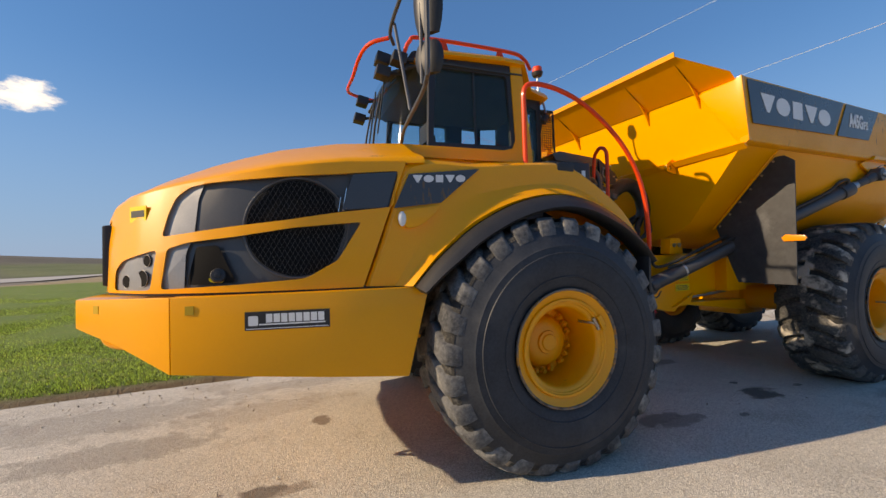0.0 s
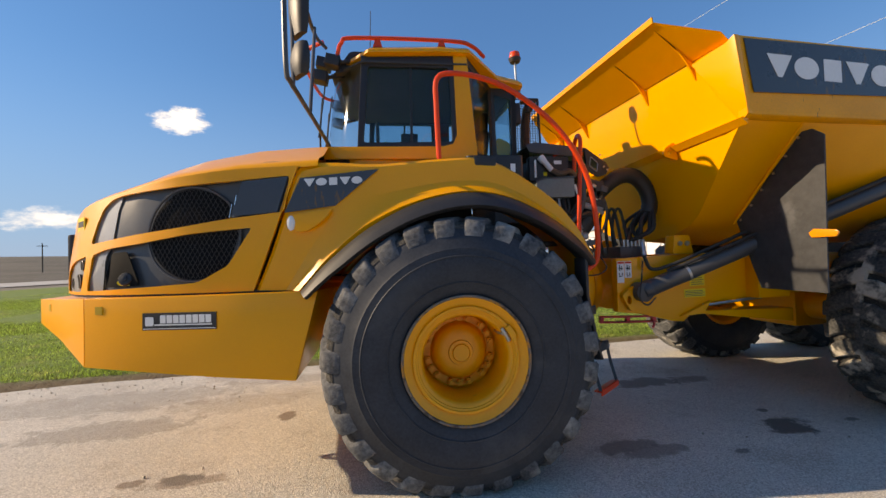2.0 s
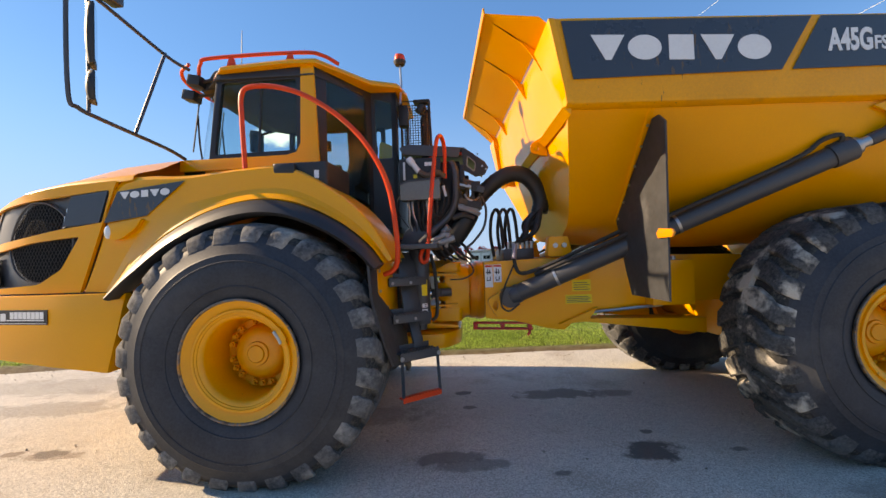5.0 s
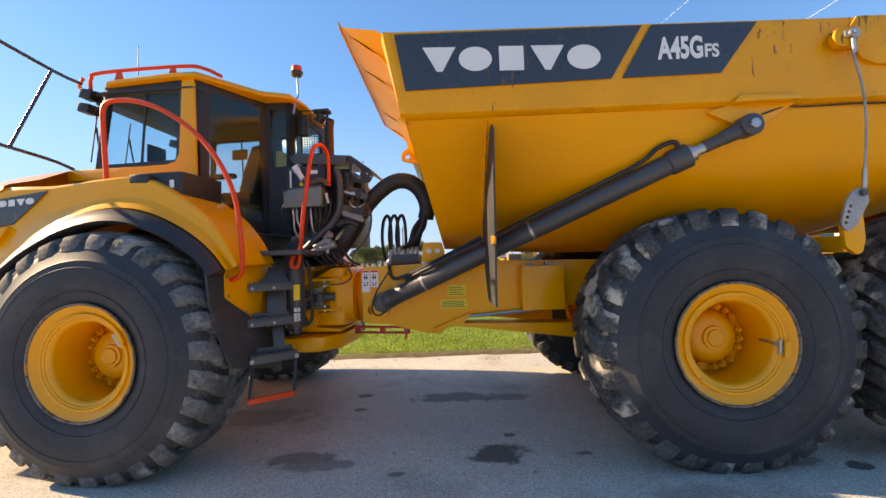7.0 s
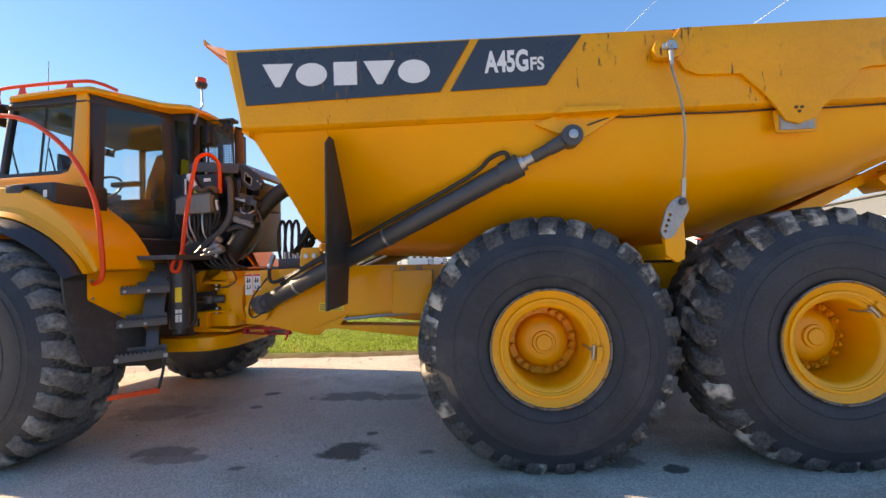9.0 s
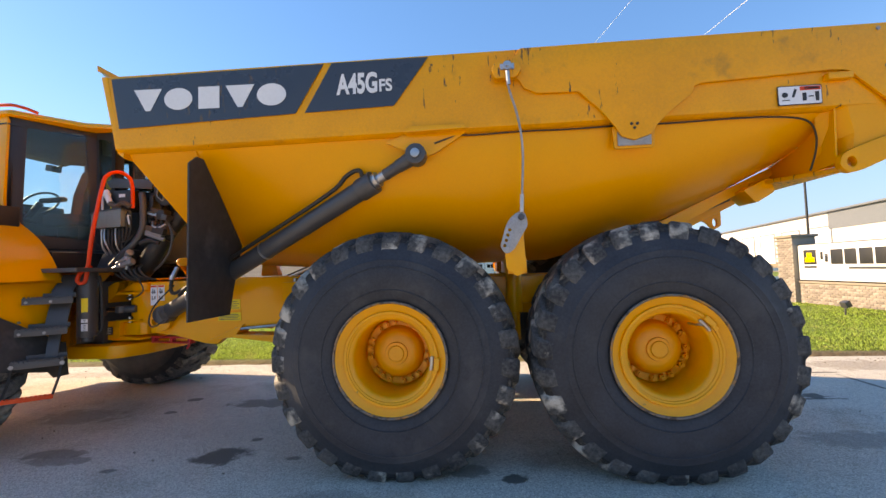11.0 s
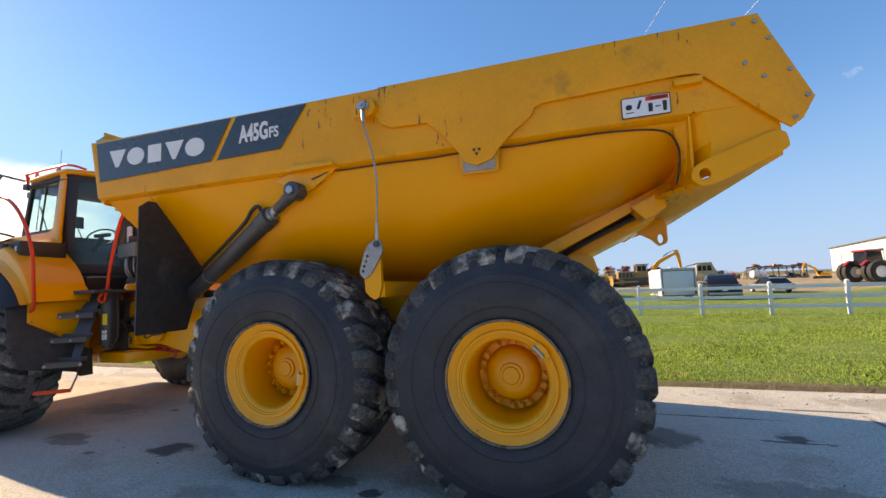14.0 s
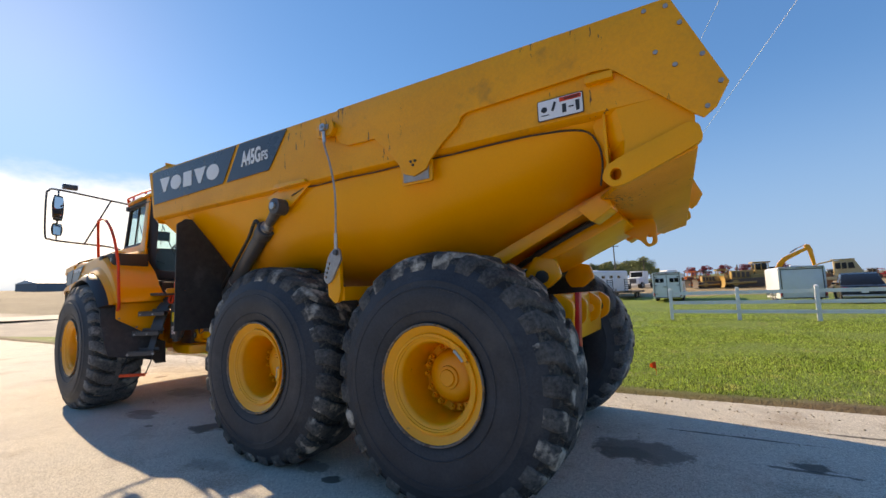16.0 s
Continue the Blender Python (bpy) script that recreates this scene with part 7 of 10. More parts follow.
# rotating ring and rear frame nose
bm = bmesh.new()
cyl(bm, (3.56, -0.01, 1.17), (3.72, 0, 1.18), 0.28, 0.29, n=32)
part("hitch_tube", bm, YELLOW, truck, "yellow round hitch tube", m=REAR, bevel=0.03)
bm = bmesh.new()
cyl(bm, (3.66, 0, 1.18), (3.74, 0, 1.18), 0.30, n=36)
part("hitch_flange", bm, YELLOW, truck, m=REAR, bevel=0.015)
for s in (-1, 1):
    bm = bmesh.new()
    outer = [(3.70, 0.96), (3.70, 1.47), (4.60, 1.50), (5.60, 1.48), (9.0, 1.40), (9.0, 1.10), (5.6, 1.05), (4.72, 1.0), (4.50, 0.90), (4.42, 0.83), (4.30, 0.84), (3.95, 0.93)]
    prism(bm, outer, s * 0.52, s * 0.60)
    beam = part("frame_beam", bm, YELLOW, truck, "yellow rear chassis beam", m=REAR, bevel=0.008)
    bm = bmesh.new()
    prism(bm, [(4.36, 0.885), (4.72, 1.03), (4.64, 0.93), (5.7, 0.90), (5.7, 0.76), (4.6, 0.90)], s * 0.40, s * 0.64)
    part("lower_link", bm, YELLOW, beam, m=REAR, bevel=0.01)
    bm = bmesh.new()
    tube(bm, [(4.62, s * 0.62, 0.98), (5.3, s * 0.64, 1.03)], 0.015, 8)
    part("rod", bm, STEEL, beam, m=REAR)
    bm = bmesh.new()
    outer = rounded([(3.705, 1.125), (3.89, 1.235), (3.98, 1.16), (3.94, 1.0), (3.80, 0.965)], 0.04)
    hole = [(3.785 + 0.025 * math.cos(2 * math.pi * k / 18), 1.076 + 0.038 * math.sin(2 * math.pi * k / 18)) for k in range(18)]
    sheet(bm, outer, [hole], lambda u, v: (u, s * 0.66, v), 0.05, (), (0, -s, 0))
    part("lift_lug", bm, YELLOW, beam, "yellow lug with a round hole", m=REAR, bevel=0.004)
    # pivot bracket of the dump body
    bm = bmesh.new()
    prism(bm, rounded([(4.27, 1.50), (4.29, 1.68), (4.46, 1.68), (4.50, 1.50)], 0.02), s * 0.55, s * 0.67)
    piv = part("body_support", bm, YELLOW, truck, m=REAR, bevel=0.01)
    for k in range(2):
        bm = bmesh.new()
        cyl(bm, (4.34 + 0.08 * k, s * 0.665, 1.60), (4.34 + 0.08 * k, s * 0.69, 1.60), 0.024, n=6)
        part("bolt", bm, STEEL, piv, m=REAR)
bm = bmesh.new()
box(bm, (5.36, -0.66, 1.235), (0.38, 0.16, 0.40))
tb = part("tool_box", bm, YELLOW, truck, "yellow sheet metal box on the frame", m=REAR, bevel=0.01)
for x in (5.26, 5.42):
    bm = bmesh.new()
    cyl(bm, (x, -0.64, 1.43), (x, -0.64, 1.47), 0.02, n=10)
    part("bolt", bm, STEEL, tb, m=REAR)
bm = bmesh.new()
LOCK = Matrix.Rotation(radians(-14), 3, "Z")
for dz in (-0.026, 0.026):
    box(bm, (3.865, -0.50, 0.872 + dz), (0.55, 0.07, 0.016), LOCK)
for dx in (-0.255, 0.0, 0.25):
    box(bm, (3.865 + dx * 0.97, -0.50 - dx * 0.24, 0.872), (0.04, 0.05, 0.05), LOCK)
rb = part("articulation_lock", bm, DARK_RED, truck, "dark red articulation lock bar", m=REAR, bevel=0.006)
bm = bmesh.new()
tube(bm, [(4.09, -0.57, 0.88), (4.10, -0.58, 0.82), (4.08, -0.58, 0.79)], 0.012, 6, 3)
part("lock_pin", bm, DARK_RED, rb, m=REAR)
# hydraulic block and hoses between the units
bm = bmesh.new()
box(bm, (4.07, -0.10, 1.53), (0.30, 0.50, 0.12))
vb = part("valve_block", bm, GREY, truck, "grey hydraulic valve block", m=REAR, bevel=0.01)
for k in range(6):
    bm = bmesh.new()
    cyl(bm, (3.98 + 0.045 * k, -0.32, 1.58), (3.98 + 0.045 * k, -0.32, 1.66), 0.018, n=8)
    part("fitting", bm, STEEL, vb, "steel hose fitting", m=REAR)
big = [(3.48, -0.24, 1.80), (3.63, -0.26, 2.01), (3.81, -0.27, 2.21), (3.99, -0.29, 2.325), (4.15, -0.30, 2.32), (4.27, -0.30, 2.21), (4.32, -0.30, 2.06), (4.30, -0.30, 1.94)]
bm = bmesh.new()
tube(bm, big, 0.080, 16, 8, 0.025)
part("hose_sleeve", bm, RUBBER, truck, "thick black ribbed hose sleeve", m=REAR, angle=60)
for k in range(9):
    bm = bmesh.new()
    y = -0.42 + 0.045 * k
    x = 4.27 + 0.02 * math.sin(k * 2.1)
    pts = [(4.31, -0.30 + 0.012 * (k - 4), 2.0), (x - 0.03 * (k % 3), y, 1.86), (x - 0.06 - 0.02 * (k % 4), y - 0.03, 1.74), (4.05 + 0.035 * (k % 6), -0.30, 1.64)]
    tube(bm, pts, 0.020, 8, 5)
    part("hydraulic_hose", bm, RUBBER, truck, "black hydraulic hose", m=REAR)
for k in range(3):
    bm = bmesh.new()
    x = 3.86 + 0.075 * k
    pts = [(x, -0.12, 1.52), (x - 0.03, -0.13, 1.75), (x - 0.01, -0.14, 1.94), (x + 0.04, -0.16, 2.0), (x + 0.07, -0.18, 1.88), (x + 0.08, -0.24, 1.60)]
    tube(bm, pts, 0.017, 8, 5)
    part("hydraulic_hose", bm, RUBBER, truck, "black hydraulic hose", m=REAR)
bm = bmesh.new()
tube(bm, [(3.99, -0.60, 1.60), (3.97, -0.66, 1.46), (4.02, -0.70, 1.36), (4.22, -0.78, 1.42), (4.50, -0.88, 1.55), (4.80, -0.98, 1.69)], 0.017, 8, 5)
part("hydraulic_hose", bm, RUBBER, truck, "black hydraulic hose", m=REAR)
bm = bmesh.new()
tube(bm, [(3.97, -0.62, 1.44), (3.86, -0.74, 1.25), (3.82, -0.77, 1.10), (3.88, -0.79, 1.04), (3.98, -0.77, 1.10)], 0.008, 6, 5)
part("cable", bm, RUBBER, truck, "thin black cable", m=REAR)
bm = bmesh.new()
cyl(bm, (3.99, -0.60, 1.62), (3.965, -0.655, 1.49), 0.022, n=10)
part("fitting", bm, STEEL, truck, "steel hose fitting", m=REAR)
# mud flaps in front of the rear wheels
for s in (-1, 1):
    bm = bmesh.new()
    outer = [(1.46, 2.47), (1.20, 2.19), (0.85, 1.80), (1.07, 1.17), (1.62, 1.165), (1.63, 2.40), (1.54, 2.47)]
    sheet(bm, outer, [], lambda u, v: (4.84 + 0.02 * math.sin(v * 3), s * u, v), 0.014, (1.0, 1.2, 1.4), (1, 0, 0))
    flap = part("mud_flap", bm, FLAP, truck, "dusty black rubber mud flap", m=REAR)
    bm = bmesh.new()
    tube(bm, [(4.83, s * 1.50, 2.53), (4.825, s * 1.12, 2.105), (4.83, s * 0.82, 1.77)], 0.014, 6)
    part("flap_strip", bm, YELLOW, flap, "yellow flap mounting strip", m=REAR)
    for k in range(6):
        bm = bmesh.new()
        q = Vector((4.832, s * 1.46, 2.42)).lerp(Vector((4.832, s * 0.90, 1.80)), k / 5)
        cyl(bm, q, q + Vector((-0.012, 0, 0)), 0.011, n=8)
        part("bolt", bm, STEEL, flap, m=REAR)
    bm = bmesh.new()
    prism_x(bm, [(s * 1.52, 1.60), (s * 1.70, 1.60), (s * 1.72, 1.63), (s * 1.70, 1.655), (s * 1.54, 1.67), (s * 1.50, 1.64)], 4.825, 4.845)
    part("side_reflector", bm, AMBER, flap, "amber side marker", m=REAR, bevel=0.006)

# safety struts: cable, shackle plate and yellow fin
for s in (-1, 1):
    bm = bmesh.new()
    tube(bm, [(7.335, s * 1.68, 2.94), (7.34, s * 1.675, 2.80), (7.395, s * 1.66, 2.60), (7.425, s * 1.64, 2.35), (7.405, s * 1.62, 1.96)], 0.0085, 8, 5)
    cab_l = part("safety_cable", bm, BRASS, truck, "grey steel safety cable", m=REAR)
    bm = bmesh.new()
    cyl(bm, (7.409, s * 1.622, 2.03), (7.403, s * 1.616, 1.90), 0.015, n=10)
    part("ferrule", bm, STEEL, cab_l, "steel cable ferrule", m=REAR)
    bm = bmesh.new()
    cyl(bm, (7.335, s * 1.68, 2.92), (7.341, s * 1.676, 2.82), 0.015, n=10)
    part("ferrule", bm, STEEL, cab_l, "steel cable ferrule", m=REAR)
    bm = bmesh.new()
    outer = rounded([(7.385, 1.915), (7.43, 1.895), (7.446, 1.81), (7.335, 1.63), (7.28, 1.60), (7.238, 1.655), (7.287, 1.816), (7.32, 1.87)], 0.025)
    holes = [[(cx + 0.012 * math.cos(2 * math.pi * k / 12), cz + 0.012 * math.sin(2 * math.pi * k / 12)) for k in range(12)] for cx, cz in ((7.272, 1.665), (7.285, 1.703), (7.298, 1.741), (7.312, 1.779))]
    sheet(bm, outer, holes, lambda u, v: (u, s * 1.605, v), 0.02, (), (0, -s, 0))
    part("shackle_plate", bm, BRASS, cab_l, "galvanised shackle plate", m=REAR, bevel=0.003)
    bm = bmesh.new()
    cyl(bm, (7.398, s * 1.58, 1.868), (7.398, s * 1.63, 1.868), 0.024, n=14)
    part("bolt", bm, GREY, cab_l, m=REAR, bevel=0.004)
    bm = bmesh.new()
    outer = rounded([(7.27, 1.66), (7.41, 1.80), (7.42, 1.55), (7.395, 1.46), (7.355, 1.44), (7.28, 1.50)], 0.012)
    prism(bm, outer, s * 1.545, s * 1.585)
    fin = part("support_fin", bm, YELLOW, truck, "yellow pointed support plate", m=REAR, bevel=0.006)
    bm = bmesh.new()
    box(bm, (7.36, s * 1.05, 1.52), (0.14, 1.0, 0.12))
    part("support_arm", bm, YELLOW, fin, m=REAR, bevel=0.01)

# ---- rear frame end, tail hinge and suspension between the rear wheels ----
bm = bmesh.new()
prism(bm, [(8.55, 1.72), (8.72, 1.66), (9.52, 2.04), (9.46, 2.14)], -0.50, 0.50)
part("tail_beam", bm, YELLOW, truck, "yellow beam below the tail", m=REAR, bevel=0.02)
for s in (-1, 1):
    bm = bmesh.new()
    prism(bm, [(8.45, 1.73), (8.52, 1.80), (9.62, 2.30), (9.60, 2.22), (9.35, 2.09), (8.6, 1.72)], s * 0.86, s * 0.89)
    part("belly_flange", bm, YELLOW, truck, m=REAR, bevel=0.004)
    bm = bmesh.new()
    prism(bm, rounded([(9.27, 2.08), (9.49, 2.18), (9.52, 2.06), (9.37, 1.97)], 0.02), s * 0.78, s * 1.02)
    part("tail_step", bm, YELLOW, truck, m=REAR, bevel=0.008)
    bm = bmesh.new()
    outer = rounded([(8.70, 1.62), (8.80, 1.78), (8.98, 1.74), (9.02, 1.60), (8.90, 1.50), (8.76, 1.50)], 0.03)
    prism(bm, outer, s * 0.60, s * 0.66)
    part("hinge_ear", bm, YELLOW, truck, m=REAR, bevel=0.006)
    bm = bmesh.new()
    cyl(bm, (8.86, s * 0.64, 1.60), (8.86, s * 0.70, 1.60), 0.055, n=20)
    part("rubber_buffer", bm, RUBBER, truck, "round black rubber buffer", m=REAR, bevel=0.012)
    bm = bmesh.new()
    outer = rounded([(8.85, 1.20), (8.88, 1.42), (9.02, 1.46), (9.14, 1.38), (9.12, 1.20), (8.98, 1.12)], 0.05)
    hole = [(9.03 + 0.04 * math.cos(2 * math.pi * k / 18), 1.29 + 0.04 * math.sin(2 * math.pi * k / 18)) for k in range(18)]
    sheet(bm, outer, [hole], lambda u, v: (u, s * 0.78, v), 0.06, (), (0, -s, 0))
    part("tow_lug", bm, YELLOW, truck, "yellow tow lug with a round hole", m=REAR, bevel=0.006)
    bm = bmesh.new()
    sheet(bm, outer, [hole], lambda u, v: (u, s * 0.32, v), 0.06, (), (0, -s, 0))
    part("tow_lug", bm, YELLOW, truck, "yellow tow lug with a round hole", m=REAR, bevel=0.006)
    bm = bmesh.new()
    cyl(bm, (7.39, s * 0.75, 1.10), (7.39, s * 0.75, 1.55), 0.07, n=20)
    cyl(bm, (7.39, s * 0.75, 0.85), (7.39, s * 0.75, 1.15), 0.045, n=16)
    part("suspension_strut", bm, YELLOW, truck, "yellow suspension cylinder", m=REAR, bevel=0.006)
bm = bmesh.new()
box(bm, (8.98, 0, 1.24), (0.10, 1.50, 0.42))
part("rear_crossmember", bm, YELLOW, truck, m=REAR, bevel=0.02)
bm = bmesh.new()
loft(bm, [[(9.10, -0.58, 1.46), (9.14, -0.58, 1.46), (9.14, -0.50, 1.46), (9.10, -0.50, 1.46)], [(9.08, -0.59, 1.10), (9.12, -0.59, 1.10), (9.12, -0.49, 1.10), (9.08, -0.49, 1.10)], [(9.06, -0.58, 0.98), (9.12, -0.58, 0.98), (9.12, -0.50, 0.98), (9.06, -0.50, 0.98)]], True, True)
part("tow_hook", bm, DARK_RED, truck, "red tow hook", m=REAR, bevel=0.01)
bm = bmesh.new()
outer = rounded([(9.28, 2.08), (9.62, 2.20), (9.70, 2.06), (9.70, 1.88), (9.62, 1.84), (9.55, 1.92), (9.44, 1.98)], 0.03)
hole = [(9.635 + 0.026 * math.cos(2 * math.pi * k / 18), 1.92 + 0.045 * math.sin(2 * math.pi * k / 18)) for k in range(18)]
sheet(bm, outer, [hole], lambda u, v: (u, 0.12, v), 0.04, (), (0, 1, 0))
part("tail_hook", bm, YELLOW, truck, "yellow lifting eye below the tail", m=REAR, bevel=0.004)
bm = bmesh.new()
tube(bm, [(8.60, -0.55, 1.70), (8.90, -0.56, 1.86), (9.2, -0.57, 2.0), (9.40, -0.58, 2.08)], 0.026, 8, 4)
part("hydraulic_hose", bm, RUBBER, truck, "black hydraulic hose", m=REAR)
for s in (-1, 1):
    bm = bmesh.new()
    box(bm, (7.4, s * 0.62, 1.30), (1.2, 0.10, 0.26))
    part("bogie_beam", bm, YELLOW, truck, m=REAR, bevel=0.02)

# ---- decals ----
def flat(name, poly, y, mat, m, parent, label="", thick=0.003):
    bm = bmesh.new()
    prism(bm, poly, y, y - thick)
    return part(name, bm, mat, parent, label, m=m)


def brand_bar(x0, x1, z0, z1, y, m, parent, shear=0.0):
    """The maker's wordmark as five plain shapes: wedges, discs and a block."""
    w = (x1 - x0) / 5.0
    for k, kind in enumerate("wdbwd"):
        a, b = x0 + k * w + 0.04 * w, x0 + (k + 1) * w - 0.04 * w
        c = (a + b) / 2
        if kind == "d":
            poly = ring_poly(c, (z0 + z1) / 2, (b - a) / 2, (z1 - z0) / 2)
        elif kind == "w":
            poly = [(c - 0.08 * w, z0), (c + 0.08 * w, z0), (b, z1), (a, z1)]
        else:
            poly = [(a + 0.12 * w, z0), (b - 0.12 * w, z0), (b - 0.12 * w, z1), (a + 0.12 * w, z1)]
        poly = [(x, z + shear * (x - x0)) for x, z in poly]
        flat("wordmark_shape", poly, y, LETTER, m, parent)


# fender decal
fd = flat("fender_decal", [(-1.045, 2.092), (-0.525, 2.150), (-0.82, 1.905), (-1.152, 1.862)], -1.438, NAVY, FRONT, truck, "dark fender decal with a pale wordmark", 0.006)
brand_bar(-1.025, -0.635, 2.035, 2.085, -1.4445, FRONT, fd, 0.045)
# hood panel next to the seam
flat("hood_decal", [(-1.415, 2.075), (-1.125, 2.105), (-1.20, 1.868), (-1.49, 1.845)], -1.427, NAVY, FRONT, truck, "dark glossy hood panel", 0.010)
# dealer plate on the skirt: a dark board with pale bars
SKIRT = FRONT @ Matrix.Translation((-1.82, -1.424, 1.178)) @ Matrix.Rotation(math.atan2(0.082, -0.47) + math.pi, 4, "Z")
bm = bmesh.new()
prism(bm, [(-0.245, -0.055), (0.245, -0.055), (0.245, 0.055), (-0.245, 0.055)], 0.0, -0.006)
dp = part("dealer_plate", bm, BLACK, truck, "black dealer decal with pale bars", m=SKIRT)
bm = bmesh.new()
prism(bm, [(-0.238, -0.048), (-0.238, -0.044), (0.238, -0.044), (0.238, -0.048)], -0.006, -0.008)
part("decal_line", bm, LETTER, dp, m=SKIRT)
bm = bmesh.new()
prism(bm, rounded([(-0.225, -0.028), (-0.170, -0.028), (-0.170, 0.030), (-0.225, 0.030)], 0.01), -0.006, -0.008)
part("decal_emblem", bm, LETTER, dp, m=SKIRT)
for k in range(8):
    bm = bmesh.new()
    a = -0.125 + 0.043 * k
    prism(bm, [(a, -0.012), (a + 0.036, -0.012), (a + 0.036, 0.040), (a, 0.040)], -0.006, -0.008)
    part("decal_bar", bm, LETTER, dp, m=SKIRT)
bm = bmesh.new()
prism(bm, [(-0.165, -0.026), (0.218, -0.026), (0.218, -0.018), (-0.165, -0.018)], -0.006, -0.008)
part("decal_bar", bm, LETTER, dp, m=SKIRT)
# body side decals and model lettering
for s, mm in ((-1, REAR),):
    d1 = flat("body_decal", [(4.185, 3.125), (5.945, 3.118), (5.715, 2.745), (4.255, 2.715)], -1.5955, NAVY, mm, truck, "dark scuffed body decal with a pale wordmark", 0.004)
    d2 = flat("body_decal", [(6.01, 3.118), (6.755, 3.110), (6.485, 2.755), (5.79, 2.745)], -1.5955, NAVY, mm, truck, "dark scuffed body decal with pale lettering", 0.004)
    brand_bar(4.375, 5.655, 2.845, 3.02, -1.600, mm, d1, -0.022)
    for body, size, x, z, w, bold in (("A45G", 0.152, 6.045, 2.872, 0.318, 0.0075), ("FS", 0.094, 6.378, 2.872, 0.098, 0.003)):
        text_mesh(body, size, (x, REAR_Y - 1.602, z), LETTER, d2, "lettering", w, bold)
# number sticker on the nose, as a bar
NOSE = FRONT @ Matrix.Translation((-2.712, hood_yz(-2.712, 1.86) + 0.004, 1.858)) @ Matrix.Rotation(radians(-45), 4, "Z")
bm = bmesh.new()
prism(bm, [(-0.085, -0.05), (0.085, -0.05), (0.085, 0.05), (-0.085, 0.05)], 0.0, -0.006)
ns = part("number_sticker", bm, YLABEL, truck, "yellow sticker with a dark bar", m=NOSE)
bm = bmesh.new()
prism(bm, [(-0.068, -0.02), (0.068, -0.02), (0.068, 0.022), (-0.068, 0.022)], -0.006, -0.008)
part("sticker_bar", bm, BLACK, ns, m=NOSE)
# small labels
for xa, xb, za, zb in ((4.432, 4.674, 1.064, 1.146), (4.498, 4.669, 1.176, 1.28)):
    sl = flat("service_label", [(xa, za), (xb, za), (xb, zb), (xa, zb)], -0.603, YLABEL, REAR, truck, "yellow service label with dark lines")
    for k in range(4):
        z = za + 0.012 + (zb - za - 0.02) * k / 4
        flat("label_bar", [(xa + 0.012, z), (xb - 0.012 - 0.02 * (k % 2), z), (xb - 0.012 - 0.02 * (k % 2), z + 0.006), (xa + 0.012, z + 0.006)], -0.6065, GREY, REAR, sl)
for k, x in enumerate((3.703, 3.783)):
    wl = flat("warning_label", [(x, 1.24 + 0.045 * k), (x + 0.072, 1.24 + 0.045 * k), (x + 0.072, 1.445), (x, 1.445)], -0.604, WHITE, REAR, truck, "white warning label")
    flat("label_band", [(x + 0.004, 1.423), (x + 0.068, 1.423), (x + 0.068, 1.441), (x + 0.004, 1.441)], -0.608, RED, REAR, wl, "red band")
    for za, zb, xa, xb in ((1.355, 1.41, 0.022, 0.030), (1.37, 1.38, 0.012, 0.056), (1.36, 1.40, 0.042, 0.050), (1.295, 1.335, 0.018, 0.024), (1.30, 1.307, 0.018, 0.052), (1.31, 1.335, 0.046, 0.054)):
        flat("label_bar", [(x + xa, za), (x + xb, za), (x + xb, zb), (x + xa, zb)], -0.608, BLACK, REAR, wl)
warn = flat("warning_label", rounded([(9.20, 2.568), (9.49, 2.568), (9.49, 2.705), (9.20, 2.705)], 0.012), -1.592, BLACK, REAR, truck, "white and orange warning decal", 0.003)
flat("label_face", rounded([(9.206, 2.574), (9.484, 2.574), (9.484, 2.699), (9.206, 2.699)], 0.01), -1.595, WHITE, REAR, warn)
flat("label_band", [(9.345, 2.668), (9.478, 2.668), (9.478, 2.695), (9.345, 2.695)], -1.598, RED, REAR, warn, "orange band")
text_mesh("WARNING", 0.017, (9.372, REAR_Y - 1.603, 2.673), BLACK, warn, "lettering", 0.095)
for poly in ([(9.225, 2.60), (9.275, 2.60), (9.275, 2.605), (9.225, 2.605)], ring_poly(9.245, 2.640, 0.020, 0.018, 16), [(9.29, 2.625), (9.305, 2.62), (9.325, 2.675), (9.31, 2.68)], [(9.36, 2.595), (9.385, 2.595), (9.385, 2.65), (9.36, 2.65)], [(9.40, 2.62), (9.43, 2.62), (9.43, 2.628), (9.40, 2.628)], [(9.445, 2.59), (9.465, 2.59), (9.468, 2.655), (9.442, 2.655)]):
    flat("label_bar", poly, -1.598, BLACK, REAR, warn)
for x in (-2.95, -2.36):
    y = lerp(x, [(-3.1, -0.77), (-2.47, -1.295), (-2.06, -1.38)])
    a = math.atan2(-0.525, 0.63) if x < -2.5 else math.atan2(-0.085, 0.41)
    mm = FRONT @ Matrix.Translation((x, y, 1.255)) @ Matrix.Rotation(a, 4, "Z")
    bm = bmesh.new()
    prism(bm, [(-0.024, -0.026), (0.024, -0.026), (0.024, 0.026), (-0.024, 0.026)], 0.0, -0.006)
    part("small_label", bm, DULL_LABEL, truck, "small yellow label", m=mm)

# ---- lawn side: fence, brick sign, flag ----
def on_ground(x, y):
    return (x, y, terrain(x, y))


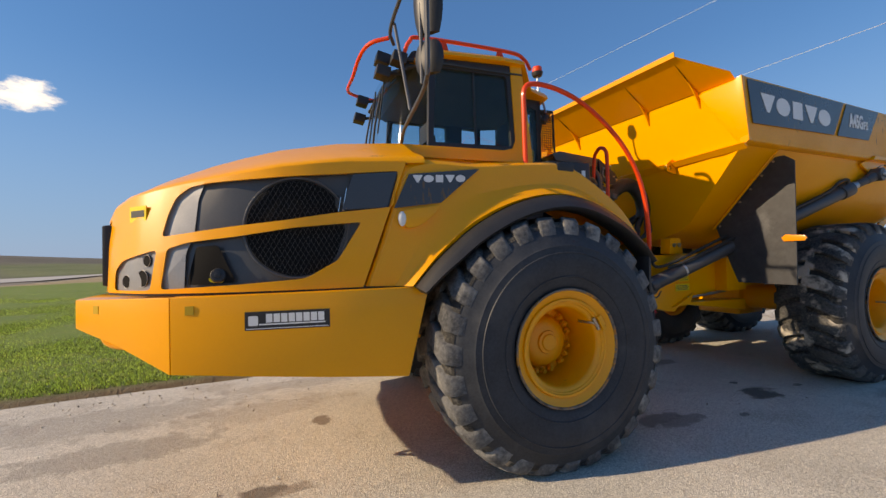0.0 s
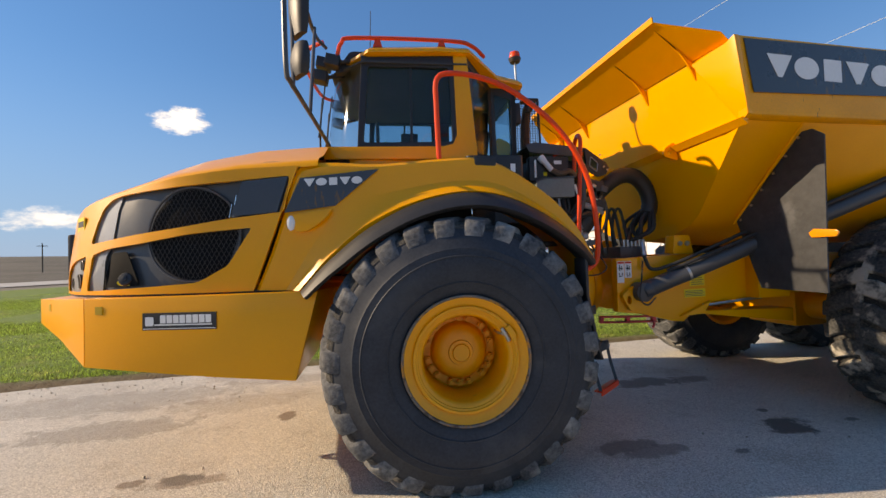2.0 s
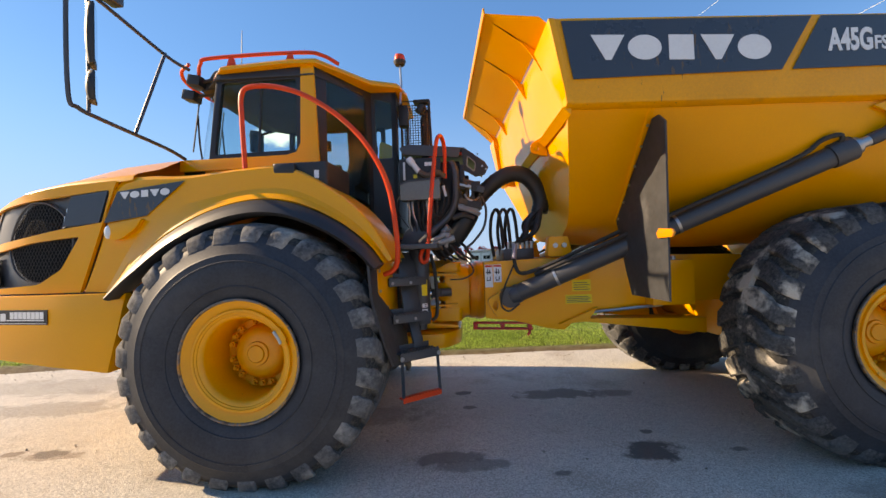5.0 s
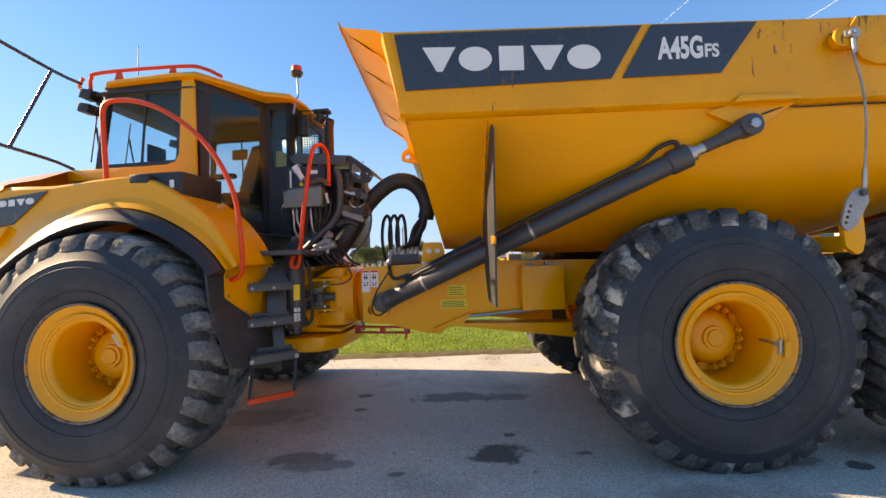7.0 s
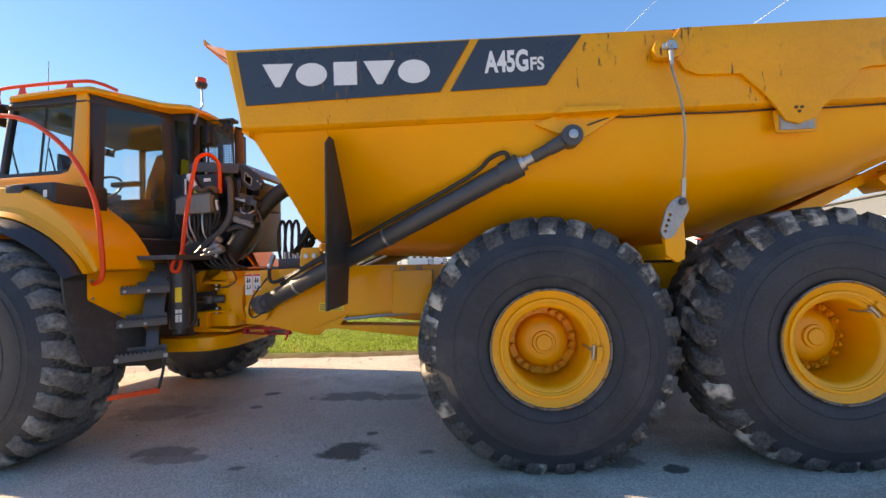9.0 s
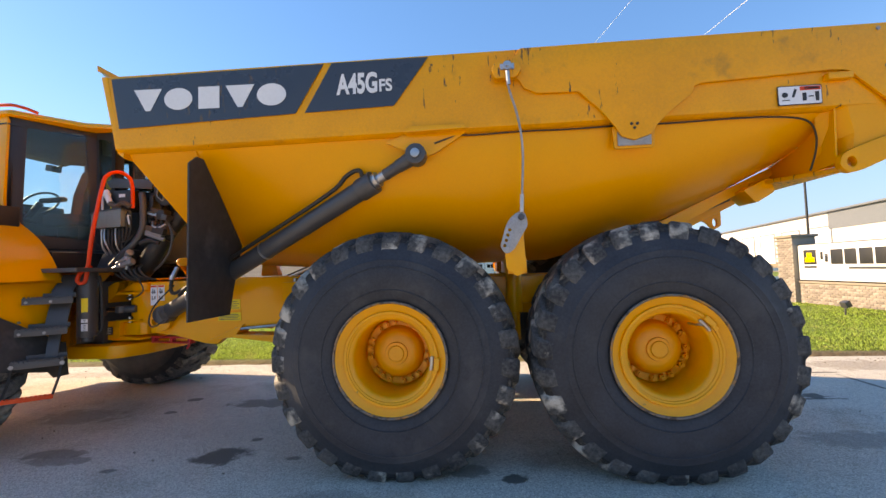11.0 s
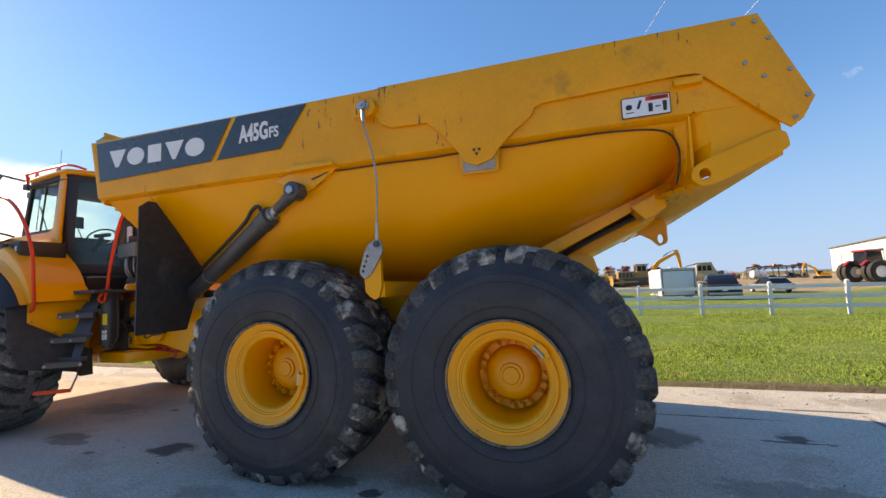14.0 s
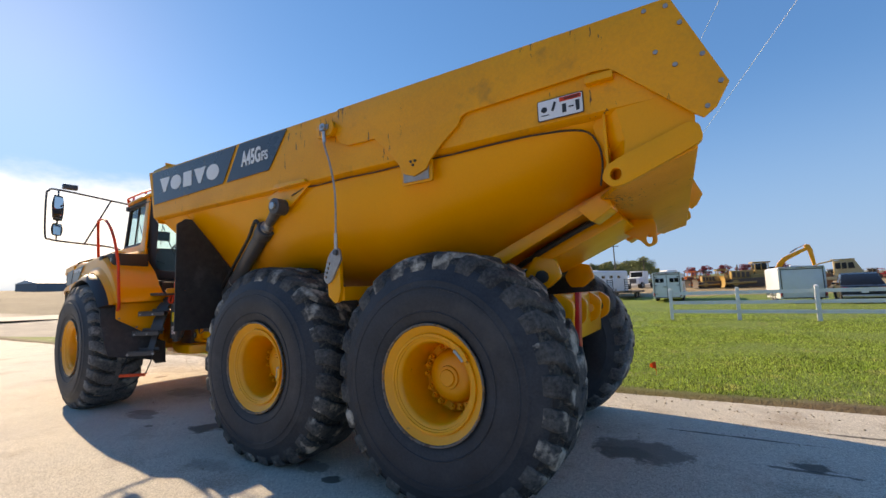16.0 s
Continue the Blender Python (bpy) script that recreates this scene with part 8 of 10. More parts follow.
def fence():
    f = thing("fence", on_ground(14, 20.7), "white three-rail vinyl fence along the lawn", "fence")
    n = 8
    for k in range(n):
        x = 8.74 + 2.44 * k
        y = 21.4 - 0.115 * (x - 8.74)
        z = terrain(x, y) - 0.05
        bm = bmesh.new()
        box(bm, (x, y, z + 0.68), (0.13, 0.13, 1.36))
        loft(bm, [[(x - 0.08, y - 0.08, z + 1.36), (x + 0.08, y - 0.08, z + 1.36), (x + 0.08, y + 0.08, z + 1.36), (x - 0.08, y + 0.08, z + 1.36)], [(x - 0.02, y - 0.02, z + 1.43), (x + 0.02, y - 0.02, z + 1.43), (x + 0.02, y + 0.02, z + 1.43), (x - 0.02, y + 0.02, z + 1.43)]], True, True)
        part("post", bm, WHITE, f, bevel=0.008)
        if k < n - 1:
            x2 = x + 2.44
            y2 = 21.4 - 0.115 * (x2 - 8.74)
            z2 = terrain(x2, y2) - 0.05
            for h in (0.42, 0.80, 1.20):
                bm = bmesh.new()
                loft(bm, [[(xx, yy - 0.02, zz + h - 0.07), (xx, yy + 0.02, zz + h - 0.07), (xx, yy + 0.02, zz + h + 0.07), (xx, yy - 0.02, zz + h + 0.07)] for xx, yy, zz in ((x + 0.05, y, z), (x2 - 0.05, y2, z2))], True, True)
                part("fence_rail", bm, WHITE, f)


fence()
BRICK = material("pale_brown_brick", (0.29, 0.245, 0.21), (0.20, 0.165, 0.145), 0.85, scale=5, fine=40, bump=0.3, depth=0.005)
bt = BRICK.node_tree
oi = bt.nodes.new("ShaderNodeObjectInfo")
hs = bt.nodes.new("ShaderNodeHueSaturation")
mr = bt.nodes.new("ShaderNodeMapRange")
mr.inputs["To Min"].default_value, mr.inputs["To Max"].default_value = 0.7, 1.35
bt.links.new(oi.outputs["Random"], mr.inputs["Value"])
bt.links.new(mr.outputs[0], hs.inputs["Value"])
src = bt.nodes["Principled BSDF"].inputs["Base Color"].links[0].from_socket
bt.links.new(src, hs.inputs["Color"])
bt.links.new(hs.outputs["Color"], bt.nodes["Principled BSDF"].inputs["Base Color"])
MORTAR = material("mortar", (0.34, 0.31, 0.27), (0.28, 0.25, 0.22), 0.9, bump=0.3)
CAPSTONE = material("cap_stone", (0.30, 0.25, 0.20), (0.24, 0.20, 0.16), 0.8, bump=0.3)


def brick_sign():
    """A brick monument that faces west: two pillars, a low wall and a white board."""
    x0, y0 = 18.30, 16.05
    zb = terrain(x0, y0) - 0.05
    s = thing("brick_sign", (x0, 13.0, zb), "brick monument sign with a white board between pillars", "sign")
    for yc in (y0, 9.6):
        bm = bmesh.new()
        box(bm, (x0 + 0.30, yc, zb + 1.20), (0.78, 0.78, 2.40))
        pil = part("pillar", bm, MORTAR, s, "pale brown brick pillar")
        bm = bmesh.new()
        box(bm, (x0 + 0.30, yc, zb + 2.45), (0.92, 0.92, 0.10))
        part("cap", bm, CAPSTONE, s, "stone pillar cap", bevel=0.015)
    bm = bmesh.new()
    box(bm, (x0 + 0.32, 12.83, zb + 0.39), (0.50, 5.65, 0.78))
    part("low_wall", bm, MORTAR, s, "low brick wall")
    bm = bmesh.new()
    box(bm, (x0 + 0.32, 12.83, zb + 0.81), (0.60, 5.66, 0.07))
    part("wall_cap", bm, CAPSTONE, s, bevel=0.01)
    bm = bmesh.new()
    box(bm, (x0 + 0.20, 12.83, zb + 1.49), (0.24, 5.60, 1.26))
    part("board_frame", bm, BLACK, s, "dark board frame", bevel=0.01)
    bm = bmesh.new()
    box(bm, (x0 + 0.07, 12.83, zb + 1.49), (0.03, 5.54, 1.20))
    part("board", bm, WHITE, s, "white sign board", bevel=0.004)
    def bar(ya, yb, za, zc, mat, name):
        b = bmesh.new()
        box(b, (x0 + (0.042 if name == "emblem_face" else 0.05), (ya + yb) / 2, zb + (za + zc) / 2), (0.012, abs(yb - ya), zc - za))
        part(name, b, mat, s, bevel=0.003)
    bar(15.35, 14.80, 1.42, 1.92, BLACK, "emblem")
    bar(15.28, 14.87, 1.50, 1.66, YLABEL, "emblem_face")
    bar(15.20, 14.98, 1.66, 1.82, YLABEL, "emblem_face")
    bar(15.35, 14.80, 1.30, 1.37, BLACK, "board_bar")
    bar(14.62, 14.52, 1.58, 1.84, BLACK, "board_bar")
    bar(14.44, 14.32, 1.50, 1.76, BLACK, "board_bar")
    for k, w in enumerate((0.46, 0.42, 0.44, 0.40, 0.44, 0.46, 0.40, 0.36)):
        ya = 14.20 - 0.52 * k
        bar(ya, ya - w, 1.42, 1.90, BLACK, "board_bar")
    bar(13.55, 10.6, 1.27, 1.34, GREY, "board_bar")
    # bricks in the faces that look west and south
    bl, bh = 0.205, 0.068
    bm = bmesh.new()
    box(bm, (0, 0, 0), (0.02, bl, bh))
    mesh_w = finish(bm, BRICK, 0.004)
    bm = bmesh.new()
    box(bm, (0, 0, 0), (bl, 0.02, bh))
    mesh_s = finish(bm, BRICK, 0.004)

    def lay(mesh, place):
        ob = new("brick", mesh)
        ob.parent = s
        ob.location = Vector(place) - s.location
    count = 0
    for r in range(29):
        z = zb + 0.06 + r * 0.08
        off = 0.1075 if r % 2 else 0.0
        for k in range(4):
            y = y0 - 0.39 + 0.02 + off / 1 + 0.215 * k
            if y < y0 + 0.33:
                lay(mesh_w, (x0 - 0.095, y + 0.06, z))
                count += 1
    for r in range(9):
        z = zb + 0.06 + r * 0.08
        off = 0.1075 if r % 2 else 0.0
        for k in range(16):
            lay(mesh_w, (x0 + 0.065, 15.52 - off - 0.215 * k, z))
            count += 1


brick_sign()


def spot_lamp(x, y):
    z = terrain(x, y)
    bm = bmesh.new()
    cyl(bm, (x, y, z - 0.02), (x, y, z + 0.22), 0.02, n=8)
    box(bm, (x + 0.02, y, z + 0.30), (0.14, 0.20, 0.16), Matrix.Rotation(radians(-25), 3, "Y"))
    solid("ground_lamp", bm, GREY, "small grey ground spotlight aimed at the sign", "lamp", "ground spotlights", bevel=0.01)


spot_lamp(16.75, 14.1)
spot_lamp(16.7, 11.7)


def flag_pole():
    x, y = 24.8, 24.0
    z = terrain(x, y)
    f = thing("flag_pole", (x, y, z), "tall dark flagpole with a black flag blowing", "flagpole")
    bm = bmesh.new()
    cyl(bm, (x, y, z - 0.1), (x, y, 8.1), 0.075, 0.045, n=12)
    bmesh.ops.create_uvsphere(bm, u_segments=10, v_segments=8, radius=0.09, matrix=Matrix.Translation((x, y, 8.16)))
    part("pole", bm, BLACK, f)
    bm = bmesh.new()
    rows = []
    for i in range(15):
        u = i / 14
        dx = -1.7 * u
        yy = 0.22 * math.sin(u * 7.5) * u
        sag = -0.35 * u * u
        rows.append([(x - 0.08 + dx, y + yy, 7.75 + sag), (x - 0.08 + dx * 0.97, y + yy * 1.2 + 0.06, 7.25 + sag), (x - 0.08 + dx * 0.94, y + yy * 0.8, 6.75 + sag)])
    loft(bm, rows, False, False)
    bmesh.ops.solidify(bm, geom=bm.faces, thickness=0.01)
    part("flag", bm, material("flag_cloth", (0.02, 0.022, 0.026), (0.035, 0.037, 0.04), 0.85, scale=2, fine=60, bump=0.1, spots=(0.35, 0.36, 0.37), spot_scale=1.6, spot_range=(0.58, 0.62)), f, "black flag with pale emblem")


flag_pole()
bm = bmesh.new()
zf = terrain(9.24, 7.9)
cyl(bm, (9.24, 7.9, zf - 0.03), (9.24, 7.9, zf + 0.24), 0.004, n=6)
loft(bm, [[(9.24, 7.9, zf + 0.24), (9.24, 7.9, zf + 0.12)], [(9.19, 7.87, zf + 0.22), (9.20, 7.88, zf + 0.13)], [(9.15, 7.9, zf + 0.19), (9.15, 7.9, zf + 0.15)]], False, False)
solid("marker_flag", bm, RED, "small orange survey flag in the grass", "flag")

# ---- yard beyond the fence ----
TAN = material("dusty_yellow_machine", (0.44, 0.27, 0.07), (0.30, 0.19, 0.075), 0.6, scale=1.5, fine=10, bump=0.2)
RUST = material("dark_machine", (0.07, 0.055, 0.045), (0.12, 0.09, 0.07), 0.8, bump=0.3)
ORANGE = material("orange_machine", (0.65, 0.14, 0.02), (0.50, 0.10, 0.02), 0.5, bump=0.1)
TRED = material("red_tractor_paint", (0.36, 0.015, 0.02), (0.30, 0.012, 0.016), 0.35, bump=0.03, coat=0.3)
SILVER = material("silver_car_paint", (0.48, 0.50, 0.52), (0.42, 0.44, 0.46), 0.25, metal=0.5, bump=0, coat=0.5)
NAVYCAR = material("dark_car_paint", (0.012, 0.016, 0.026), (0.016, 0.020, 0.032), 0.3, bump=0, coat=0.2, spec=0.3)
DARKGLASS = material("dark_glass", (0.008, 0.009, 0.011), (0.011, 0.012, 0.014), 0.12, bump=0, spec=0.3)
TRAILER = material("white_trailer_sheet", (0.70, 0.72, 0.74), (0.62, 0.64, 0.66), 0.35, scale=2, fine=20, bump=0.03)
SIDING = material("white_metal_siding", (0.66, 0.67, 0.67), (0.58, 0.59, 0.59), 0.5, scale=0.3, fine=3, bump=0.1)
SHEDGREY = material("grey_metal_siding", (0.13, 0.15, 0.17), (0.17, 0.19, 0.21), 0.5, bump=0.1)
BEIGE = material("faded_beige_machine", (0.50, 0.40, 0.24), (0.40, 0.31, 0.17), 0.6, scale=1.5, fine=10, bump=0.2)
REDRUST = material("rusty_steel", (0.26, 0.11, 0.045), (0.18, 0.08, 0.04), 0.8, scale=2, fine=14, bump=0.3)
RUBBERFAR = material("far_tyre", (0.02, 0.02, 0.02), (0.035, 0.034, 0.033), 0.8, bump=0.2)


def spot(x, y, turn=0.0):
    return Matrix.Translation(on_ground(x, y)) @ Matrix.Rotation(radians(turn), 4, "Z")


def far_wheel(parent, m, x, y, r, w, hub):
    bm = bmesh.new()
    lathe(bm, [(0, r * 0.55), (0.02 * w, r * 0.85), (0.15 * w, r), (0.85 * w, r), (0.98 * w, r * 0.85), (w, r * 0.55)], (x, y, r), 24)
    wh = part("wheel", bm, RUBBERFAR, parent, m=m)
    bm = bmesh.new()
    lathe(bm, [(0.04 * w, r * 0.58), (0.10 * w, r * 0.5), (0.25 * w, r * 0.25), (0.15 * w, 0.001)], (x, y, r), 20)
    lathe(bm, [(0.96 * w, r * 0.58), (0.90 * w, r * 0.5), (0.75 * w, r * 0.25), (0.85 * w, 0.001)], (x, y, r), 20)
    part("hub", bm, hub, wh, m=m)


def car(name, x, y, turn, paint, length, width, height, label, wagon=False, pickup=False):
    m = spot(x, y, turn)
    c = thing(name, m.translation, label, "car")
    h, L, w = height, length / 2, width / 2
    body = [(-L, 0.32), (-L - 0.02, 0.55), (-L + 0.12, 0.52 * h), (-L * 0.40, 0.60 * h), (L * 0.80, 0.62 * h), (L, 0.58 * h), (L + 0.03, 0.45), (L, 0.32)]
    bm = bmesh.new()
    loft(bm, [[(px, yy * k, pz if k == 1 else pz * 0.99) for px, pz in body] for yy, k in ((-w, 0.94), (-w, 1), (w, 1), (w, 0.94))], True, True)
    b = part("body", bm, paint, c, m=m, bevel=0.04)
    top = [(-L * 0.40, 0.60 * h), (-L * 0.12, 0.93 * h), (0, h), (L * 0.55, h * 0.99), (L * (0.88 if wagon else 0.62), 0.90 * h), (L * (0.97 if wagon else 0.85), 0.62 * h)]
    if pickup:
        top[3:] = [(L * 0.30, h * 0.99), (L * 0.42, 0.95 * h), (L * 0.78, 0.62 * h)]
    bm = bmesh.new()
    loft(bm, [[(px, yy * (1 - 0.18 * (pz / h - 0.6) / 0.4), pz) for px, pz in top] for yy in (-w * 0.96, w * 0.96)], True, True)
    part("cabin", bm, DARKGLASS, c, "dark windows", m=m, bevel=0.03)
    bm = bmesh.new()
    roof = [(-L * 0.10, 0.955 * h), (0, h + 0.015), (L * (0.28 if pickup else 0.55), h + 0.005), (L * (0.40 if pickup else 0.88 if wagon else 0.6), 0.96 * h if pickup else 0.93 * h)]
    loft(bm, [[(px, yy, pz) for px, pz in roof] for yy in (-w * 0.80, w * 0.80)], False, False)
    bmesh.ops.solidify(bm, geom=bm.faces, thickness=0.03)
    part("roof", bm, paint, c, m=m)
    for px in (-L * 0.62, L * 0.62):
        for yy in (-w - 0.01, w - 0.21):
            far_wheel(c, m, px, yy, 0.39 if wagon or pickup else 0.34, 0.22, STEEL)
    for yy in (-w * 0.8, w * 0.8):
        bm = bmesh.new()
        box(bm, (L + 0.01, yy, 0.50 * h), (0.05, 0.18, 0.20))
        part("tail_lamp", bm, DARK_RED, c, m=m, bevel=0.01)
    bm = bmesh.new()
    box(bm, (L + 0.035, 0, 0.40 * h), (0.02, 0.32, 0.12))
    part("number_plate", bm, WHITE, c, "blank pale number plate", m=m)
    bm = bmesh.new()
    box(bm, (L + 0.04, 0, 0.27 * h), (0.14, width * 0.96, 0.16))
    part("bumper", bm, STEEL if pickup else paint, c, m=m, bevel=0.03)
    for yy in (-w - 0.06, w + 0.06):
        bm = bmesh.new()
        box(bm, (-L * 0.28, yy, 0.66 * h), (0.12, 0.20, 0.14))
        part("door_mirror", bm, paint, c, m=m, bevel=0.03)
    return c


car("silver_car", 25.5, 48.2, -82, SILVER, 4.7, 1.8, 1.45, "silver saloon car parked on the gravel")
car("dark_pickup", 18.4, 36.8, -97, NAVYCAR, 5.3, 2.05, 1.88, "dark blue-black pickup parked by the fence", False, True)


def trailer(name, x, y, turn, L, w, h, label, windows=False):
    m = spot(x, y, turn)
    t = thing(name, m.translation, label, "trailer")
    bm = bmesh.new()
    zb = 0.30
    prism_x(bm, rounded([(-w / 2, zb), (w / 2, zb), (w / 2, h - 0.12), (w / 2 - 0.22, h - 0.02), (0, h + 0.03), (-w / 2 + 0.22, h - 0.02), (-w / 2, h - 0.12)], 0.06), -L / 2, L / 2)
    part("body", bm, TRAILER, t, m=m, bevel=0.02)
    bm = bmesh.new()
    for yy in (-w / 2 + 0.14, w / 2 - 0.14):
        box(bm, (-L / 2 - 0.015, yy, (h + zb) / 2), (0.04, 0.045, h - zb - 0.2))
    box(bm, (-L / 2 - 0.015, 0, h - 0.20), (0.04, w - 0.28, 0.05))
    box(bm, (-L / 2 - 0.015, 0, zb + 0.05), (0.05, w - 0.28, 0.06))
    part("door_frame", bm, GREY, t, "dark door frame", m=m)
    bm = bmesh.new()
    box(bm, (-L / 2 - 0.02, 0, h - 0.07), (0.06, w * 0.96, 0.10))
    part("top_rail", bm, STEEL, t, "aluminium top rail", m=m, bevel=0.01)
    for k in (-0.32, 0, 0.32):
        bm = bmesh.new()
        box(bm, (-L / 2 - 0.06, w * k, h - 0.08), (0.03, 0.10, 0.035))
        part("marker_lamp", bm, DARK_RED, t, m=m)
    for yy in (-w / 2 + 0.07, w / 2 - 0.07):
        bm = bmesh.new()
        box(bm, (-L / 2 - 0.02, yy, zb + 0.30), (0.04, 0.07, 0.26))
        part("tail_lamp", bm, DARK_RED, t, m=m)
    bm = bmesh.new()
    box(bm, (-L * 0.1, 0, h + 0.05), (0.45, 0.45, 0.10))
    part("roof_vent", bm, TRAILER, t, m=m, bevel=0.03)
    for yy in (-w / 2 - 0.10, w / 2 + 0.10):
        bm = bmesh.new()
        box(bm, (0, yy, 0.76), (1.75, 0.24, 0.06))
        box(bm, (-0.88, yy, 0.62), (0.05, 0.24, 0.30))
        box(bm, (0.88, yy, 0.62), (0.05, 0.24, 0.30))
        part("mudguard", bm, STEEL, t, m=m, bevel=0.02)
    if windows:
        for yy in (-w * 0.25, w * 0.25):
            bm = bmesh.new()
            box(bm, (-L / 2 - 0.012, yy, h * 0.72), (0.03, w * 0.30, 0.34))
            pane = part("window", bm, DARKGLASS, t, m=m)
            bm = bmesh.new()
            box(bm, (-L / 2 - 0.03, yy, h * 0.72), (0.02, 0.035, 0.34))
            part("mullion", bm, TRAILER, pane, m=m)
        bm = bmesh.new()
        box(bm, (-L / 2 - 0.012, 0, (h + zb) / 2), (0.03, 0.035, h - zb - 0.2))
        part("door_gap", bm, GREY, t, m=m)
        for yy in (-w / 2 + 0.24, w / 2 - 0.24):
            for zz in (zb + 0.35, h * 0.55, h - 0.42):
                bm = bmesh.new()
                box(bm, (-L / 2 - 0.02, yy, zz), (0.03, 0.22, 0.05))
                part("hinge", bm, GREY, t, m=m)
        bm = bmesh.new()
        box(bm, (-L / 2 - 0.03, 0.18, h * 0.50), (0.04, 0.22, 0.06))
        part("latch", bm, GREY, t, m=m)
        for k in range(4):
            bm = bmesh.new()
            box(bm, (-L / 2 + L * (k + 0.8) / 5, -w / 2 - 0.012, h * 0.74), (0.5, 0.03, 0.30))
            part("window", bm, DARKGLASS, t, m=m)
    for yy in (-w / 2 - 0.02, w / 2 - 0.18):
        for px in (-0.42, 0.42):
            far_wheel(t, m, px, yy, 0.34, 0.20, STEEL)
    bm = bmesh.new()
    tube(bm, [(L / 2, -0.6, 0.45), (L / 2 + 1.1, 0, 0.45), (L / 2, 0.6, 0.45)], 0.05, 6)
    cyl(bm, (L / 2 + 1.0, 0, 0.0), (L / 2 + 1.0, 0, 0.6), 0.04, n=8)
    part("drawbar", bm, RUST, t, m=m)
    return t


trailer("cargo_trailer", 15.45, 38.2, 95, 3.8, 2.5, 2.45, "white enclosed cargo trailer parked behind the fence")
trailer("horse_trailer", 7.5, 42.0, 89, 4.6, 2.15, 2.45, "white horse trailer with two dark rear windows", True)
trailer("horse_trailer", 0.2, 50.0, 62, 6.5, 2.3, 2.8, "long white horse trailer with side windows", True)


def tractor(x, y, turn):
    m = spot(x, y, turn)
    t = thing("tractor", m.translation, "red farm tractor with dual rear wheels", "tractor")
    bm = bmesh.new()
    prism(bm, rounded([(-2.6, 1.25), (-2.6, 1.75), (-2.3, 1.95), (-0.4, 2.15), (-0.4, 1.25)], 0.1), -0.42, 0.42)
    part("hood", bm, TRED, t, m=m, bevel=0.06)
    bm = bmesh.new()
    box(bm, (-0.6, 0, 1.05), (4.2, 0.6, 0.55))
    part("chassis", bm, RUST, t, m=m, bevel=0.03)
    bm = bmesh.new()
    loft(bm, [[(-0.4, -0.75, 1.75), (1.3, -0.75, 1.75), (1.3, 0.75, 1.75), (-0.4, 0.75, 1.75)], [(-0.25, -0.7, 3.05), (1.15, -0.7, 3.05), (1.15, 0.7, 3.05), (-0.25, 0.7, 3.05)]], True, True)
    part("cab", bm, DARKGLASS, t, "glazed cab", m=m, bevel=0.04)
    bm = bmesh.new()
    box(bm, (0.45, 0, 3.13), (1.75, 1.6, 0.2))
    part("roof", bm, TRED, t, m=m, bevel=0.06)
    for yy in (-1.15, 0.85):
        bm = bmesh.new()
        prism(bm, [(0.2, 1.8), (0.5, 2.15), (1.5, 2.2), (2.1, 1.7), (1.9, 1.65), (1.4, 2.05), (0.6, 2.0)], yy, yy + 0.35)
        part("fender", bm, TRED, t, m=m, bevel=0.03)
    bm = bmesh.new()
    cyl(bm, (-0.55, -0.5, 2.1), (-0.55, -0.5, 3.2), 0.07, n=10)
    part("exhaust", bm, RUST, t, m=m)
    for yy in (-1.35, -2.0, 0.75, 1.4):
        far_wheel(t, m, 1.05, yy, 1.02, 0.58, LENS)
    for yy in (-1.2, 0.7):
        far_wheel(t, m, -1.85, yy, 0.75, 0.5, LENS)


tractor(36.2, 53.5, 195)


